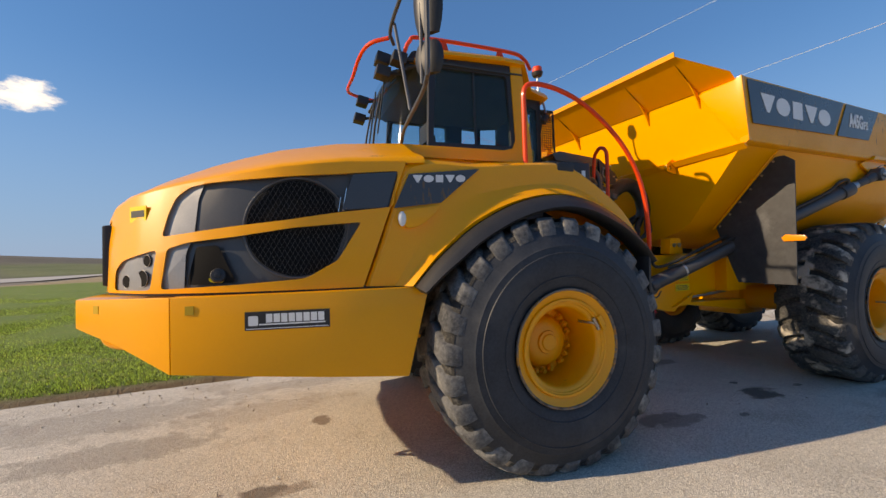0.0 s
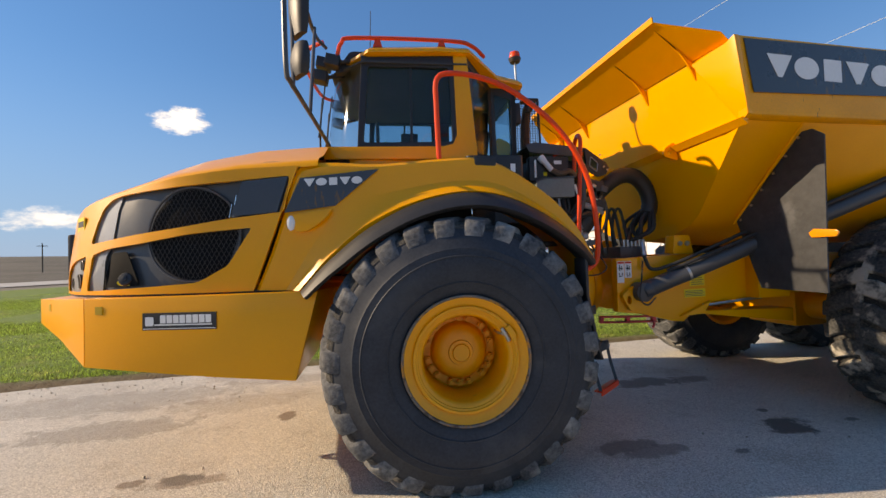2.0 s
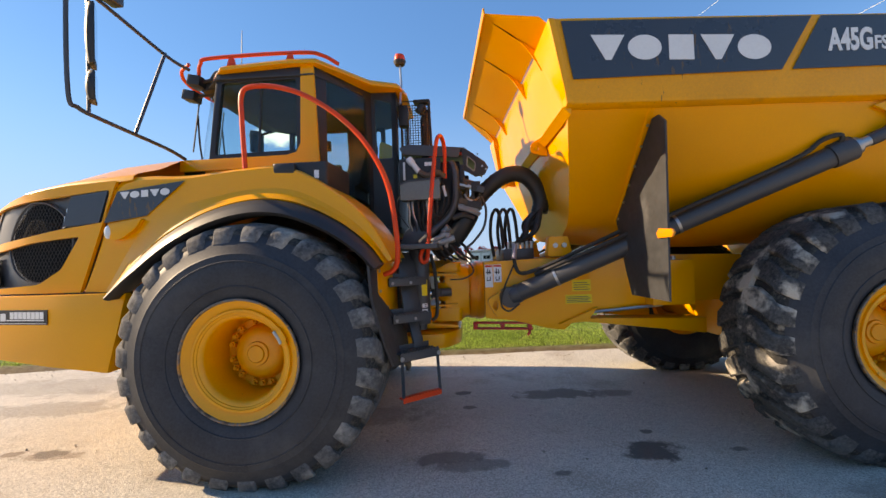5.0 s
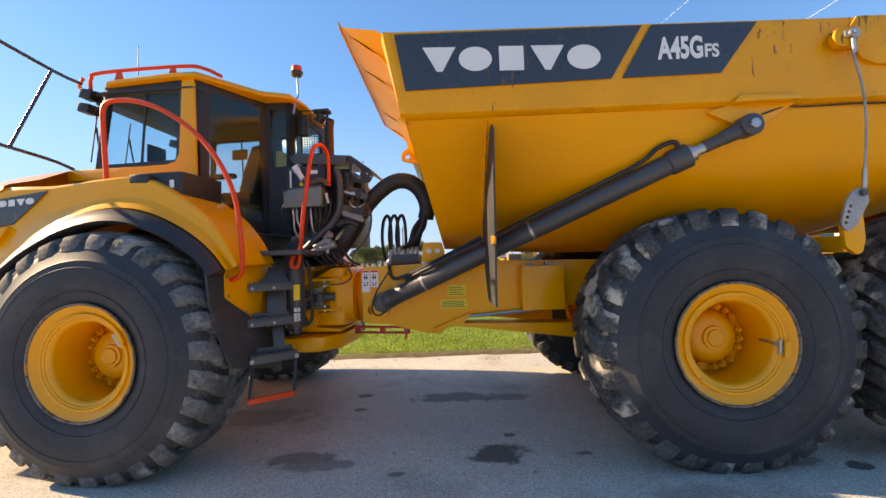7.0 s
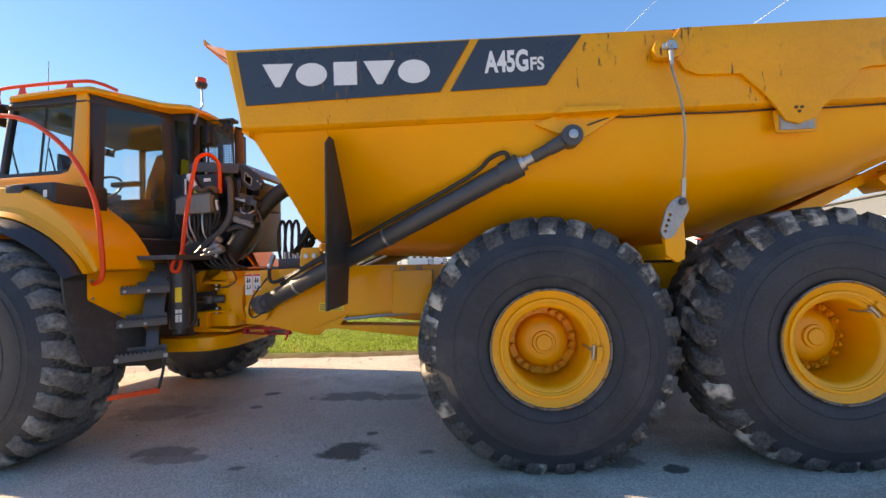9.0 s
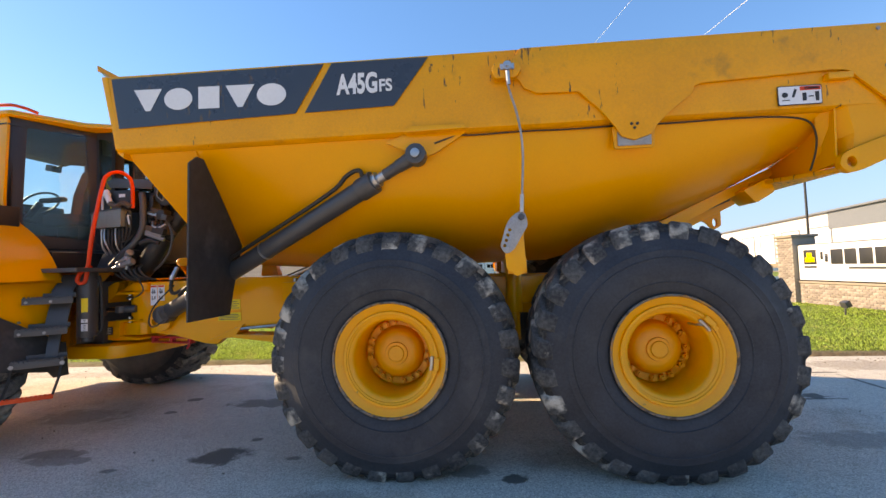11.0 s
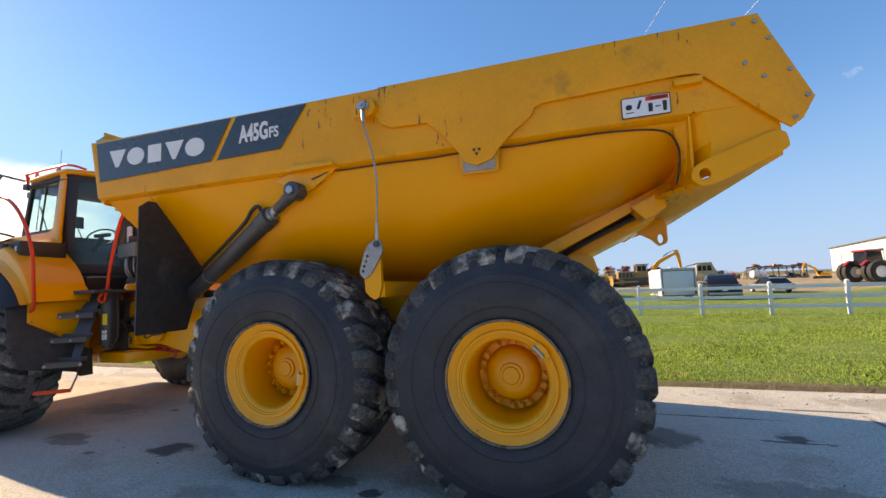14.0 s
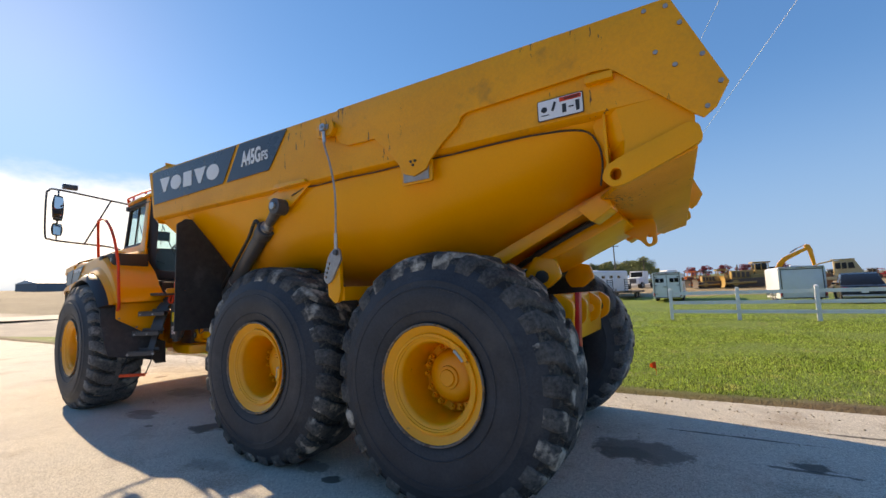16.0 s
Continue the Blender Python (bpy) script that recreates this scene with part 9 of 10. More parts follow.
def dozer(x, y, turn, paint, cabbed, label, k=1.0):
    m = spot(x, y, turn) @ Matrix.Scale(k, 4)
    d = thing("bulldozer", m.translation, label, "bulldozer", "parked earthmovers")
    for yy in (-1.3, 0.75):
        bm = bmesh.new()
        prism(bm, rounded([(-2.2, 0.15), (-2.4, 0.6), (-2.1, 1.0), (1.9, 1.15), (2.3, 0.7), (2.0, 0.1), (-2.0, 0.0)], 0.25, 4), yy, yy + 0.55)
        tr = part("track", bm, RUST, d, "rusty crawler track", m=m, bevel=0.03)
    bm = bmesh.new()
    box(bm, (-0.9, 0, 1.5), (2.2, 1.2, 0.95))
    box(bm, (1.0, 0, 1.15), (2.2, 1.6, 0.7))
    part("body", bm, paint, d, m=m, bevel=0.08)
    bm = bmesh.new()
    for px in (0.35, 1.6):
        for yy in (-0.7, 0.7):
            cyl(bm, (px, yy, 1.4), (px, yy, 2.75), 0.06, n=8)
    box(bm, (0.95, 0, 2.82), (1.7, 1.75, 0.14))
    part("canopy", bm, paint, d, m=m, bevel=0.02)
    if cabbed:
        bm = bmesh.new()
        box(bm, (0.95, 0, 2.32), (1.12, 1.30, 0.72))
        part("cab_glass", bm, DARKGLASS, d, m=m, bevel=0.04)
        bm = bmesh.new()
        box(bm, (0.95, 0, 1.72), (1.25, 1.38, 0.50))
        box(bm, (0.95, -0.66, 2.30), (0.10, 0.10, 0.80))
        part("cab_door", bm, paint, d, m=m, bevel=0.03)
    for px in (-1.75, -1.3, -0.85, -0.4):
        bm = bmesh.new()
        box(bm, (px, -0.62, 1.5), (0.30, 0.06, 0.62))
        part("side_louvre", bm, RUST, d, m=m)
    for yy in (-1.36, 1.31):
        for px in (-1.75, 1.75):
            bm = bmesh.new()
            cyl(bm, (px, yy, 0.58), (px, yy + 0.05, 0.58), 0.36, n=14)
            part("sprocket", bm, paint, d, m=m)
    bm = bmesh.new()
    cyl(bm, (-1.2, 0.3, 1.9), (-1.2, 0.3, 2.7), 0.07, n=8)
    part("exhaust", bm, RUST, d, m=m)
    bm = bmesh.new()
    prof = [(-3.0 + 0.22 * math.cos(a) - 0.1, 0.75 + 0.7 * math.sin(a)) for a in [radians(q) for q in range(-80, 81, 20)]]
    loft(bm, [[(px, yy, pz) for px, pz in prof] for yy in (-1.75, 1.75)], False, False)
    bmesh.ops.solidify(bm, geom=bm.faces, thickness=0.08)
    part("blade", bm, RUST if not cabbed else paint, d, m=m)
    bm = bmesh.new()
    for yy in (-1.45, 1.45):
        cyl(bm, (-2.9, yy, 0.5), (0.2, yy, 0.6), 0.12, n=8)
    part("push_arm", bm, paint, d, m=m)


for x, y, turn, paint, cabbed, k in ((14.75, 60.0, 8, TAN, True, 0.98), (11.3, 61.0, 14, TAN, False, 0.74), (8.6, 67.0, 60, ORANGE, False, 0.76), (13.0, 69.0, 170, TAN, False, 0.82), (9.9, 71.0, 100, RUST, False, 0.8), (31.0, 86.0, 30, RUST, True, 0.55), (33.2, 88.0, 150, TRED, False, 0.5), (25.6, 82.0, 10, RUST, True, 0.6)):
    dozer(x, y, turn, paint, cabbed, "weathered yellow bulldozer parked in the gravel yard" if paint is TAN else "weathered earthmoving machine parked in the gravel yard", k)


def excavator(x, y, turn, k):
    m = spot(x, y, turn) @ Matrix.Scale(k, 4)
    e = thing("excavator", m.translation, "yellow crawler excavator with raised boom", "excavator")
    for yy in (-1.5, 0.9):
        bm = bmesh.new()
        prism(bm, rounded([(-2.2, 0.05), (-2.4, 0.55), (-2.0, 1.0), (2.0, 1.0), (2.4, 0.55), (2.2, 0.05)], 0.25, 4), yy, yy + 0.6)
        part("track", bm, RUST, e, "dark crawler track", m=m, bevel=0.03)
    bm = bmesh.new()
    box(bm, (0.6, 0, 1.7), (3.4, 2.6, 1.1))
    part("house", bm, YELLOW, e, m=m, bevel=0.08)
    bm = bmesh.new()
    box(bm, (-0.9, -0.8, 2.2), (1.2, 0.95, 1.5))
    part("cab", bm, DARKGLASS, e, m=m, bevel=0.06)
    bm = bmesh.new()
    boom = [(-0.5, 1.7), (-1.35, 3.5), (-2.0, 4.25), (-2.9, 4.75), (-5.1, 5.75), (-5.4, 5.45), (-3.2, 4.2), (-2.5, 3.8), (-2.0, 3.2), (-1.2, 1.5)]
    prism(bm, boom, -0.1, 0.35)
    part("boom", bm, YELLOW, e, m=m, bevel=0.04)
    bm = bmesh.new()
    prism(bm, [(-4.75, 5.9), (-5.05, 6.15), (-5.45, 6.05), (-5.75, 5.2), (-6.0, 2.6), (-5.65, 2.5), (-5.2, 5.0)], -0.05, 0.30)
    part("stick", bm, YELLOW, e, m=m, bevel=0.03)
    bm = bmesh.new()
    cyl(bm, (-3.0, 0.12, 5.0), (-3.9, 0.12, 5.62), 0.12, n=10)
    cyl(bm, (-3.9, 0.12, 5.62), (-4.85, 0.12, 6.05), 0.06, n=10)
    part("ram", bm, STEEL, e, m=m)
    bm = bmesh.new()
    prism(bm, rounded([(-6.2, 2.6), (-5.5, 2.5), (-5.0, 1.6), (-5.6, 1.0), (-6.4, 1.3)], 0.2), -0.5, 0.75)
    part("bucket", bm, RUST, e, m=m, bevel=0.04)


excavator(17.0, 66.0, 182, 0.78)
excavator(39.0, 70.0, 5, 0.36)


def compactor(x, y, turn):
    """An old landfill roller: rusty drum ahead, boxy glazed cab with a sloping back, guard rail."""
    m = spot(x, y, turn)
    c = thing("soil_compactor", m.translation, "faded beige compactor with rusty drum and boxy cab", "compactor", "parked earthmovers")
    bm = bmesh.new()
    cyl(bm, (-1.15, -1.15, 0.85), (-1.15, 1.15, 0.85), 0.85, n=28)
    drum = part("drum", bm, REDRUST, c, "rusty steel drum", m=m, bevel=0.05)
    bm = bmesh.new()
    for yy in (-1.22, 1.22):
        box(bm, (-0.6, yy, 0.95), (1.9, 0.10, 0.30))
    part("drum_frame", bm, BEIGE, c, m=m, bevel=0.02)
    bm = bmesh.new()
    loft(bm, [[(-0.1, yy, 0.7), (1.9, yy, 0.7), (1.95, yy, 1.45), (-0.2, yy, 1.45)] for yy in (-1.0, 1.0)], True, True)
    part("body", bm, BEIGE, c, m=m, bevel=0.05)
    bm = bmesh.new()
    loft(bm, [[(-0.15, yy, 1.45), (1.95, yy, 1.45), (1.35, yy, 2.78), (-0.15, yy, 2.62)] for yy in (-0.85, 0.85)], True, True)
    part("cab", bm, BEIGE, c, "beige sheet cab", m=m, bevel=0.05)
    for x0, x1 in ((-0.02, 0.36), (0.46, 0.80), (0.90, 1.28)):
        bm = bmesh.new()
        loft(bm, [[(x0, yy, 1.85), (x1 + 0.08 * (x1 > 1), yy, 1.85), (x1, yy, 2.45), (x0, yy, 2.42)] for yy in (-0.88, 0.88)], True, True)
        part("window", bm, DARKGLASS, c, m=m)
    bm = bmesh.new()
    box(bm, (0.55, 0, 2.76), (1.75, 1.9, 0.07))
    part("roof", bm, BEIGE, c, m=m, bevel=0.02)
    for yy in (-0.95, 0.95):
        bm = bmesh.new()
        tube(bm, [(-1.9, yy, 1.5), (-1.85, yy, 2.1), (-1.2, yy, 2.45), (-0.1, yy, 2.7)], 0.05, 6)
        part("guard_rail", bm, BEIGE, c, m=m)
    for yy in (-1.2, 0.65):
        far_wheel(c, m, 1.25, yy, 0.72, 0.55, BEIGE)


compactor(21.3, 56.0, -10)


def junk_rack(x, y):
    """A long steel storage rack: posts, a deck, and old implement parts on and below it, each a thing of its own."""
    m = spot(x, y, 4)
    rack = thing("storage_rack", m.translation, "long rusty steel storage rack in the yard", "rack")
    bm = bmesh.new()
    box(bm, (0, 0, 1.62), (7.6, 2.0, 0.12))
    part("deck", bm, RUST, rack, m=m)
    for px in (-3.7, -1.9, 0, 1.9, 3.7):
        for yy in (-0.9, 0.9):
            bm = bmesh.new()
            box(bm, (px, yy, 0.78), (0.10, 0.10, 1.58))
            part("post", bm, RUST, rack, m=m)
    r = random.Random(9)
    for k in range(18):
        upper = k % 2 == 0
        px, base = -3.5 + 0.42 * k + r.uniform(-0.15, 0.15), 1.68 if upper else 0.0
        q = m @ Matrix.Translation((px, r.uniform(-0.4, 0.1), base)) @ Matrix.Rotation(r.uniform(-0.4, 0.4), 4, "Z")
        paint = (TRED, NAVYCAR, REDRUST, RUST)[k % 4]
        a, h = r.uniform(0.35, 0.75), r.uniform(0.35, 0.95)
        t = thing("implement_part", q.translation, {TRED: "dark red salvaged implement part on the rack", NAVYCAR: "dark blue salvaged implement part on the rack"}.get(paint, "rusty salvaged implement part on the rack"), "machine part", "salvaged machine parts")
        bm = bmesh.new()
        loft(bm, [[(-a, -0.35, 0.12), (a, -0.35, 0.12), (a, 0.35, 0.12), (-a, 0.35, 0.12)], [(-a * 0.7, -0.28, h), (a * 0.9, -0.28, h * 0.8), (a * 0.9, 0.28, h * 0.8), (-a * 0.7, 0.28, h)]], True, True)
        part("housing", bm, paint, t, m=q, bevel=0.04)
        if k % 4 == 1:
            bm = bmesh.new()
            tube(bm, [(-a, 0, 0.3), (-a - 0.25, 0, h + 0.05), (-a - 0.05, 0, h + 0.15)], 0.04, 6)
            part("lever", bm, RUST, t, m=q)
        far_wheel(t, q, a * 0.5, -0.5, 0.22, 0.14, STEEL)
        far_wheel(t, q, -a * 0.6, -0.5, 0.18, 0.12, STEEL)


junk_rack(37.4, 80.0)
m = spot(33.7, 76.0, 12)
tank = thing("water_tank", m.translation, "white lying tank beside a tan steel frame", "tank")
bm = bmesh.new()
cyl(bm, (-0.9, 0, 0.95), (0.9, 0, 0.75), 0.62, n=24)
part("shell", bm, TRAILER, tank, m=m, bevel=0.08)
for px in (-0.6, 0.6):
    bm = bmesh.new()
    box(bm, (px, 0, 0.2), (0.16, 1.1, 0.4))
    part("cradle", bm, RUST, tank, m=m)
bm = bmesh.new()
tube(bm, [(-2.6, -0.5, 0.0), (-2.3, -0.5, 1.35), (-0.4, -0.75, 1.55), (0.1, -0.8, 0.0)], 0.09, 6)
part("steel_frame", bm, BEIGE, tank, m=m)


def far_truck(x, y, turn):
    m = spot(x, y, turn)
    t = thing("white_truck", m.translation, "white heavy road truck parked in the yard", "truck")
    bm = bmesh.new()
    loft(bm, [[(-3.0, -1.0, 0.7), (-1.4, -1.0, 0.7), (-1.4, 1.0, 0.7), (-3.0, 1.0, 0.7)], [(-2.9, -0.95, 1.65), (-1.4, -1.0, 1.8), (-1.4, 1.0, 1.8), (-2.9, 0.95, 1.65)]], True, True)
    box(bm, (-0.5, 0, 1.7), (1.9, 2.1, 2.0))
    part("body", bm, WHITE, t, m=m, bevel=0.08)
    bm = bmesh.new()
    box(bm, (-1.46, 0, 2.15), (0.06, 1.8, 0.75))
    part("windscreen", bm, DARKGLASS, t, m=m)
    bm = bmesh.new()
    box(bm, (-3.0, 0, 1.2), (0.08, 1.0, 0.7))
    part("grille", bm, GREY, t, m=m)
    bm = bmesh.new()
    box(bm, (2.0, 0, 0.9), (5.0, 0.9, 0.3))
    part("chassis", bm, RUST, t, m=m)
    for px in (-2.2, 2.0, 3.3):
        for yy in (-1.15, 0.8):
            far_wheel(t, m, px, yy, 0.5, 0.35, STEEL)


far_truck(1.6, 74.0, 75)
far_truck(5.4, 84.0, 40)


def flatbed(x, y):
    m = spot(x, y, 85)
    f = thing("flatbed_trailer", m.translation, "dark flatbed trailer with upright loading ramps", "trailer")
    bm = bmesh.new()
    box(bm, (0, 0, 0.65), (5.5, 2.3, 0.16))
    part("deck", bm, RUST, f, m=m)
    for yy in (-0.8, 0.8):
        bm = bmesh.new()
        for k in (-0.26, 0.26):
            box(bm, (-2.75, yy + k, 1.25), (0.05, 0.05, 1.3))
        for k in range(6):
            box(bm, (-2.75, yy, 0.75 + 0.21 * k), (0.05, 0.52, 0.06))
        part("ramp", bm, BLACK, f, "black ladder ramp", m=m)
    for px in (-0.5, 0.5):
        for yy in (-1.1, 0.88):
            far_wheel(f, m, px, yy, 0.36, 0.22, STEEL)


flatbed(3.4, 46.0)


def shed():
    """A long pale metal shed with a row of white overhead doors."""
    a, b = Vector((61.5, 118.0)), Vector((45.5, 35.0))
    d = (b - a).normalized()
    n = Vector((-d.y, d.x))
    if n.x < 0:
        n = -n
    s = thing("metal_shed", (a.x, a.y, terrain(a.x, a.y)), "long white metal shed with overhead doors", "building")
    L = (b - a).length
    zb = 0.4
    H = 6.6
    m = Matrix.Translation((a.x, a.y, zb)) @ Matrix(((d.x, n.x, 0, 0), (d.y, n.y, 0, 0), (0, 0, 1, 0), (0, 0, 0, 1)))
    bm = bmesh.new()
    box(bm, (L / 2, 9, H / 2), (L, 18, H))
    part("wall", bm, SIDING, s, m=m)
    bm = bmesh.new()
    prism_x(bm, [(-0.4, H - 0.05), (9, H + 0.9), (18.4, H - 0.05), (18.4, H + 0.15), (9, H + 1.1), (-0.4, H + 0.15)], -0.4, L + 0.4)
    part("roof", bm, SHEDGREY, s, "dark grey metal roof", m=m)
    bm = bmesh.new()
    prism_x(bm, [(0.05, H - 0.05), (9, H + 0.85), (17.95, H - 0.05)], L - 0.06, L + 0.02)
    part("gable", bm, SHEDGREY, s, "grey gable", m=m)
    bm = bmesh.new()
    box(bm, (L - 10, -0.03, H - 1.1), (20, 0.08, 2.0))
    part("band", bm, SHEDGREY, s, "dark grey band", m=m)
    for k in range(9):
        bm = bmesh.new()
        box(bm, (5 + 7.2 * k, -0.02, 2.4), (4.8, 0.06, 4.8))
        dr = part("overhead_door", bm, WHITE, s, "white overhead door", m=m)
        bm = bmesh.new()
        for px in (-2.4, 2.4):
            box(bm, (5 + 7.2 * k + px, -0.04, 2.42), (0.14, 0.10, 4.84))
        box(bm, (5 + 7.2 * k, -0.04, 4.88), (5.0, 0.10, 0.12))
        part("door_trim", bm, SHEDGREY, s, m=m)


shed()

# ---- trees, poles, wires and the far west building ----
BARK = material("bark", (0.07, 0.055, 0.04), (0.11, 0.09, 0.07), 0.9, fine=20, bump=0.5, depth=0.02)
LEAF = material("autumn_green_leaves", (0.13, 0.15, 0.045), (0.24, 0.22, 0.07), 0.8, scale=0.8, fine=4, bump=0, island=0.35)
MAROON = material("maroon_leaves", (0.20, 0.025, 0.035), (0.28, 0.04, 0.05), 0.8, scale=0.8, fine=4, bump=0, island=0.3)


def tree(x, y, h, spread, leaf, seed, label):
    r = random.Random(seed)
    m = spot(x, y)
    t = thing("tree", m.translation, label, "tree", "far trees")
    bm = bmesh.new()
    tube(bm, [(0, 0, -0.2), (0.05 * h * r.uniform(-0.3, 0.3), 0, 0.3 * h), (0.05 * h * r.uniform(-0.5, 0.5), 0.05 * h * r.uniform(-0.5, 0.5), 0.75 * h)], 0.03 * h, 7, 3)
    tips = []
    for k in range(9):
        a, z0 = r.uniform(0, 6.28), r.uniform(0.22, 0.6) * h
        e = Vector((math.cos(a) * spread * r.uniform(0.5, 0.9), math.sin(a) * spread * r.uniform(0.5, 0.9), z0 + h * r.uniform(0.12, 0.34)))
        tube(bm, [(0, 0, z0), e * 0.5 + Vector((0, 0, z0 * 0.5 + 0.03 * h)), e], 0.010 * h, 5, 2)
        tips.append(e)
    tips += [Vector((r.uniform(-0.3, 0.3) * spread, r.uniform(-0.3, 0.3) * spread, h * r.uniform(0.7, 0.95))) for k in range(5)]
    trunk = part("trunk", bm, BARK, t, m=m)
    verts, faces = [], []
    for e in tips:
        rad = spread * r.uniform(0.28, 0.46)
        for k in range(110):
            while True:
                q = Vector((r.uniform(-1, 1), r.uniform(-1, 1), r.uniform(-1, 1)))
                if q.length < 1:
                    break
            c = e + Vector((q.x * rad, q.y * rad, q.z * rad * 0.75))
            u = Vector((r.uniform(-1, 1), r.uniform(-1, 1), r.uniform(-1, 1))).normalized()
            w = u.orthogonal().normalized()
            s = 0.035 * h * r.uniform(0.5, 1.1)
            i = len(verts)
            verts += [c - u * s, c - w * s * 0.6, c + u * s, c + w * s * 0.6]
            faces.append((i, i + 1, i + 2, i + 3))
    me = bpy.data.meshes.new("crown")
    me.from_pydata([m @ v for v in verts], [], faces)
    me.materials.append(leaf)
    ob = new("crown", me)
    ob.parent = t
    ob.matrix_parent_inverse = Matrix.Translation(-t.location)


rt = random.Random(21)
for k in range(30):
    az = -13.5 + 9.5 * k / 29 + rt.uniform(-0.3, 0.3)
    dist = rt.uniform(128, 170)
    tree(7.0 + dist * math.sin(radians(az)), dist * math.cos(radians(az)), rt.uniform(4.5, 7.5), rt.uniform(2.2, 3.4), LEAF, 100 + k, "far green and ochre field tree")
for az, dist in ((-1.0, 96), (0.4, 99), (2.2, 97), (3.9, 100), (7.5, 102)):
    tree(10.0 + dist * math.sin(radians(az)), dist * math.cos(radians(az)), 3.1, 1.3, MAROON, int(200 + dist + az), "small maroon-leaved tree beyond the yard")
for k in range(6):
    az = -47 - 2.3 * k
    tree(2.0 + 260 * math.sin(radians(az)), 260 * math.cos(radians(az)), 4.5, 2.2, LEAF, 300 + k, "lone far field tree")


def utility_pole(x, y, h):
    z = terrain(x, y)
    p = thing("utility_pole", (x, y, z), "wooden utility pole with crossarm", "pole", "utility poles")
    bm = bmesh.new()
    cyl(bm, (x, y, z - 0.2), (x, y, z + h), 0.16, 0.11, n=10)
    part("pole", bm, BARK, p)
    bm = bmesh.new()
    box(bm, (x, y, z + h - 0.7), (2.2, 0.12, 0.14))
    part("crossarm", bm, BARK, p)


utility_pole(-6.0, 98.0, 9.2)
utility_pole(-2.6, 120.0, 6.0)
utility_pole(-72.0, 118.0, 7.0)
WIRE = material("bright_wire", (0.62, 0.62, 0.62), (0.7, 0.7, 0.7), 0.4, metal=0.3, bump=0)
for x, z in ((12.967, 8.875), (12.996, 6.520)):
    u = Vector((0.266, -0.960, 0.084))
    bm = bmesh.new()
    p0 = Vector((x, 4.3, z))
    tube(bm, [p0 + u * k for k in (-19, -8, 0, 8, 20, 40)], 0.005, 6)
    solid("overhead_wire", bm, WIRE, "bright thin overhead wire", "wire", "overhead wires")
m = spot(-283, 82, 15)
fb = thing("far_barn", m.translation, "low grey far barn on the field's horizon", "building")
bm = bmesh.new()
box(bm, (0, 0, 1.5), (16, 18, 4.2))
part("wall", bm, SHEDGREY, fb, m=m)
bm = bmesh.new()
prism(bm, [(-8.4, 3.5), (0, 5.2), (8.4, 3.5)], -9.3, 9.3)
part("roof", bm, SIDING, fb, m=m)

# ---- grass blades along the lawn's near margin ----
def grass_blades(x0, x1, y0, spread, count, hmin, hmax, seed, wide=1.0):
    g = np.random.default_rng(seed)
    x = g.uniform(x0, x1, count)
    y = np.minimum(y0 + (g.exponential(spread, count) if wide == 1.0 else g.gamma(2, spread, count)), g.uniform(24, 36, count))
    z = np.array([terrain(a, b) for a, b in zip(x, y)]) + 0.005
    h = g.uniform(hmin, hmax, count)
    a = g.uniform(0, 2 * np.pi, count)
    w = (0.006 + 0.006 * g.uniform(0, 1, count)) * wide
    lx, ly = g.normal(0, 0.35, count) * h, g.normal(0, 0.35, count) * h
    v = np.empty((count * 3, 3))
    v[0::3] = np.stack([x - np.cos(a) * w, y - np.sin(a) * w, z], 1)
    v[1::3] = np.stack([x + np.cos(a) * w, y + np.sin(a) * w, z], 1)
    v[2::3] = np.stack([x + lx, y + ly, z + h], 1)
    me = bpy.data.meshes.new("grass")
    me.from_pydata(v.tolist(), [], np.arange(count * 3).reshape(-1, 3).tolist())
    return me


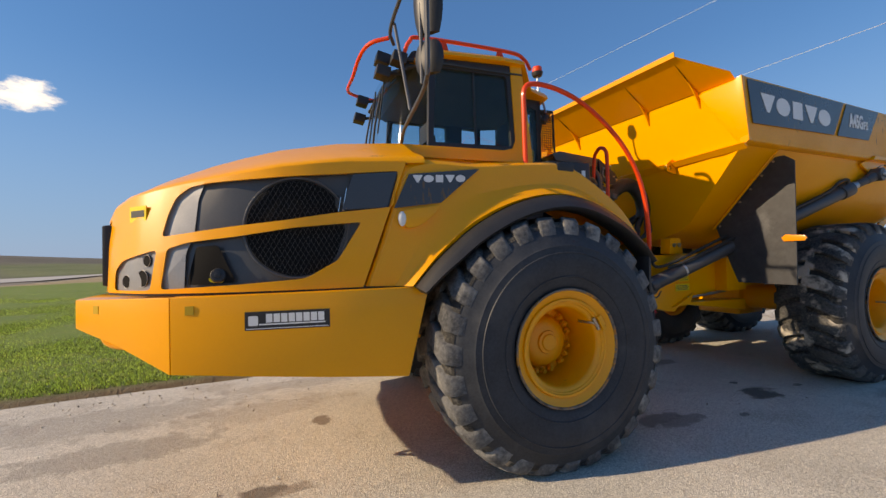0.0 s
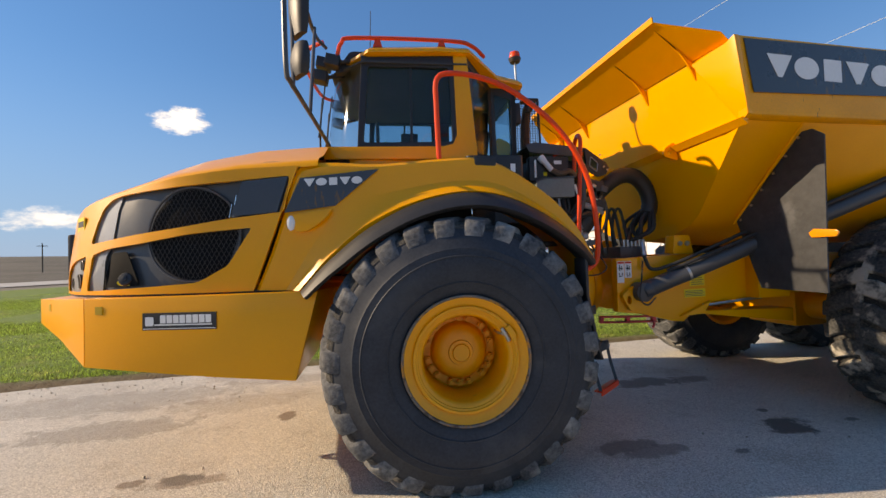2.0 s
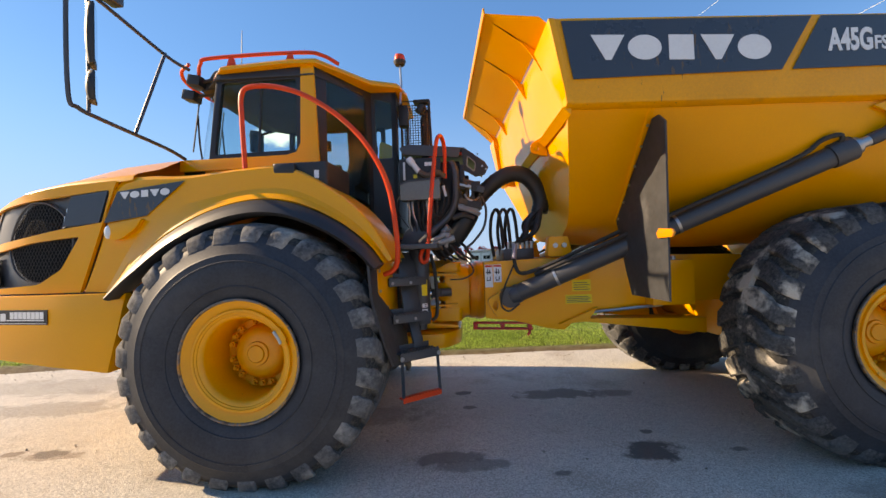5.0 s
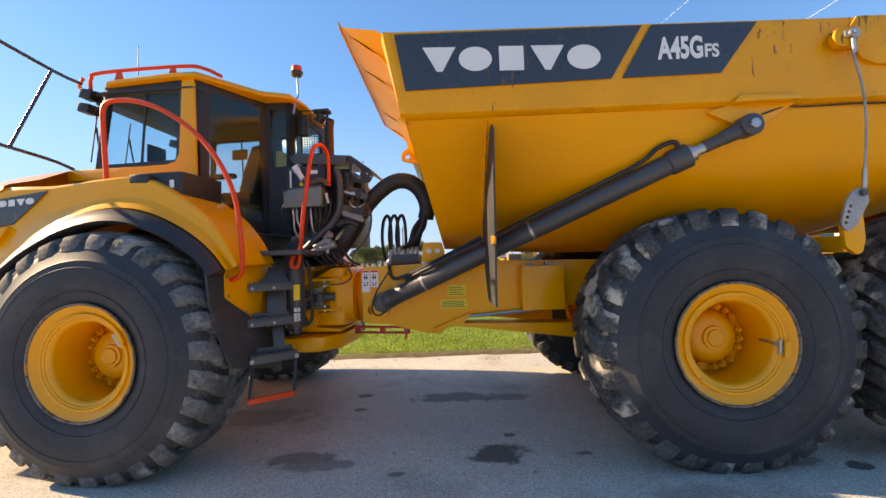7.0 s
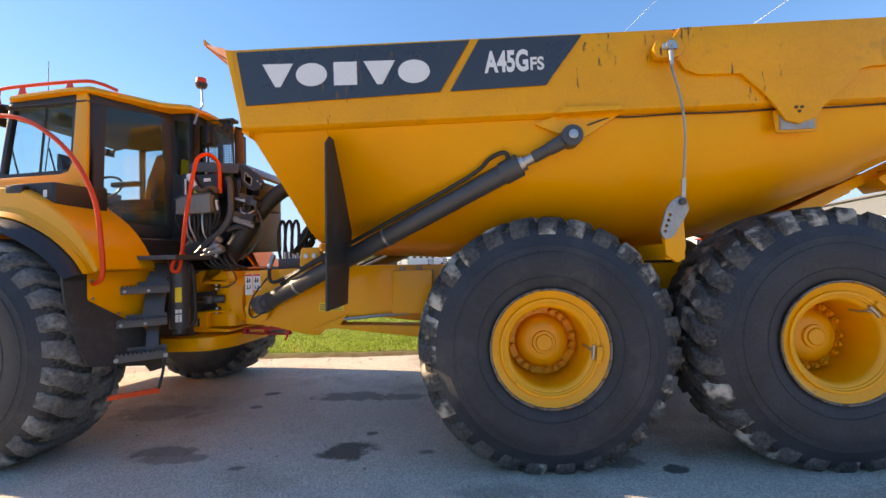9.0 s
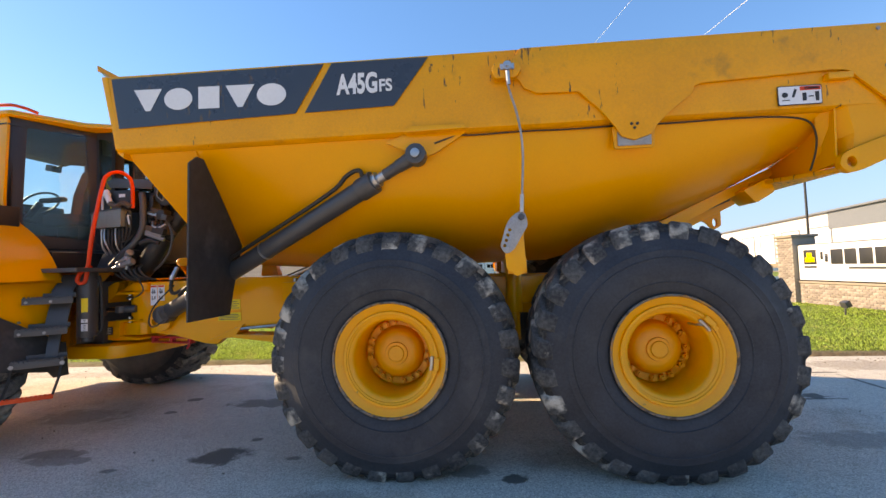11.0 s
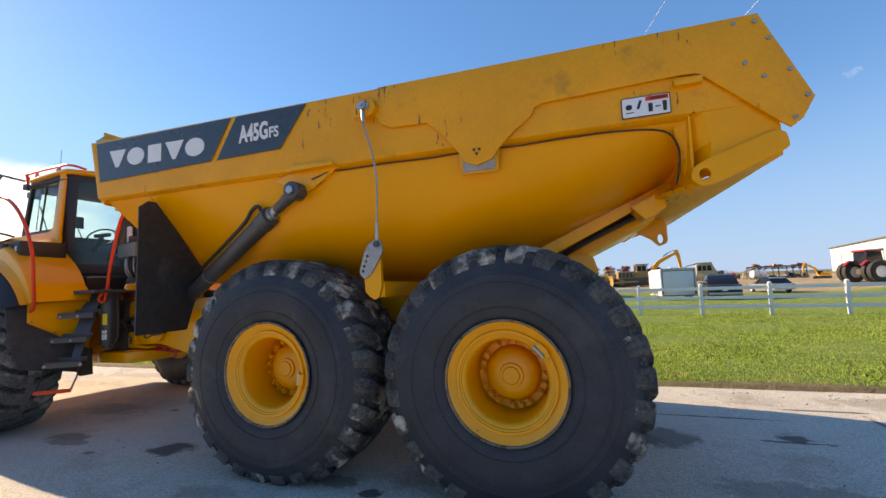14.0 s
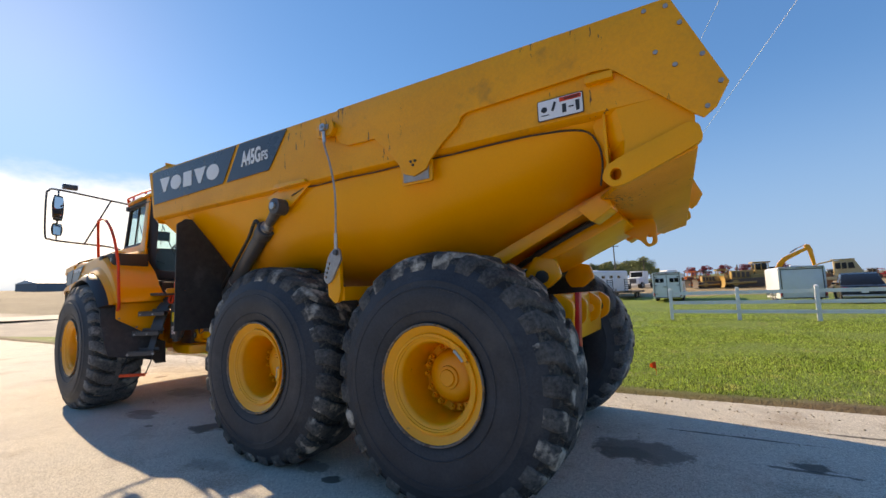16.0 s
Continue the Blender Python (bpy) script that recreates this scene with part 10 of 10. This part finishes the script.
BLADE = material("grass_blade", (0.190, 0.302, 0.040), (0.355, 0.440, 0.100), 0.6, scale=0.7, fine=9, bump=0, island=0.9, spots=(0.50, 0.45, 0.16), spot_scale=2.0, spot_range=(0.56, 0.74))
bt = BLADE.node_tree
tl, mxs = bt.nodes.new("ShaderNodeBsdfTranslucent"), bt.nodes.new("ShaderNodeMixShader")
bp = bt.nodes["Principled BSDF"]
bt.links.new(bp.inputs["Base Color"].links[0].from_socket, tl.inputs["Color"])
mxs.inputs[0].default_value = 0.5
bt.links.new(bp.outputs[0], mxs.inputs[1])
bt.links.new(tl.outputs[0], mxs.inputs[2])
bt.links.new(mxs.outputs[0], bt.nodes["Material Output"].inputs[0])
for k, (xa, xb) in enumerate(((-9, 1), (1, 6), (6, 16))):
    me = grass_blades(xa, xb, 6.78, 3.0, 80000, 0.02, 0.065, 40 + k)
    me.materials.append(BLADE)
    tagged(new("grass", me), "short mown green grass with dry tips", "grass", kind="stuff")
for k, (xa, xb) in enumerate(((-10, 8), (8, 22), (-19, -9))):
    me = grass_blades(xa, xb, 7.5, 4.4, 170000, 0.02, 0.055, 50 + k, 1.5)
    me.materials.append(BLADE)
    tagged(new("grass", me), "short mown green grass with dry tips", "grass", kind="stuff")


# ---- loose gravel along the road's far margin ----
def gravel(count, seed):
    r = random.Random(seed)
    verts, faces = [], []
    for _ in range(count):
        x = r.uniform(-6, 16)
        y = 6.45 - abs(r.gauss(0, 0.55)) if r.random() < 0.8 else r.uniform(1.5, 6.2)
        a, q = r.uniform(0.004, 0.013), len(verts)
        sx, sy, sz = (a * r.uniform(0.7, 1.3) for _ in range(3))
        verts += [(x - sx, y, sz * 0.7), (x, y - sy, sz * 0.6), (x + sx, y + sy * 0.2, sz * 0.7), (x - sx * 0.2, y + sy, sz * 0.8), (x, y, sz * 1.5), (x, y, -0.002)]
        for i in range(4):
            faces += [(q + i, q + (i + 1) % 4, q + 4), (q + (i + 1) % 4, q + i, q + 5)]
    me = bpy.data.meshes.new("gravel")
    me.from_pydata(verts, [], faces)
    return me


me = gravel(900, 77)
me.materials.append(material("loose_gravel", (0.22, 0.19, 0.15), (0.45, 0.40, 0.32), 0.9, scale=9, fine=60, bump=0.2, island=0.4))
tagged(new("gravel", me), "scattered pale and brown gravel on the road margin", "gravel", kind="stuff")
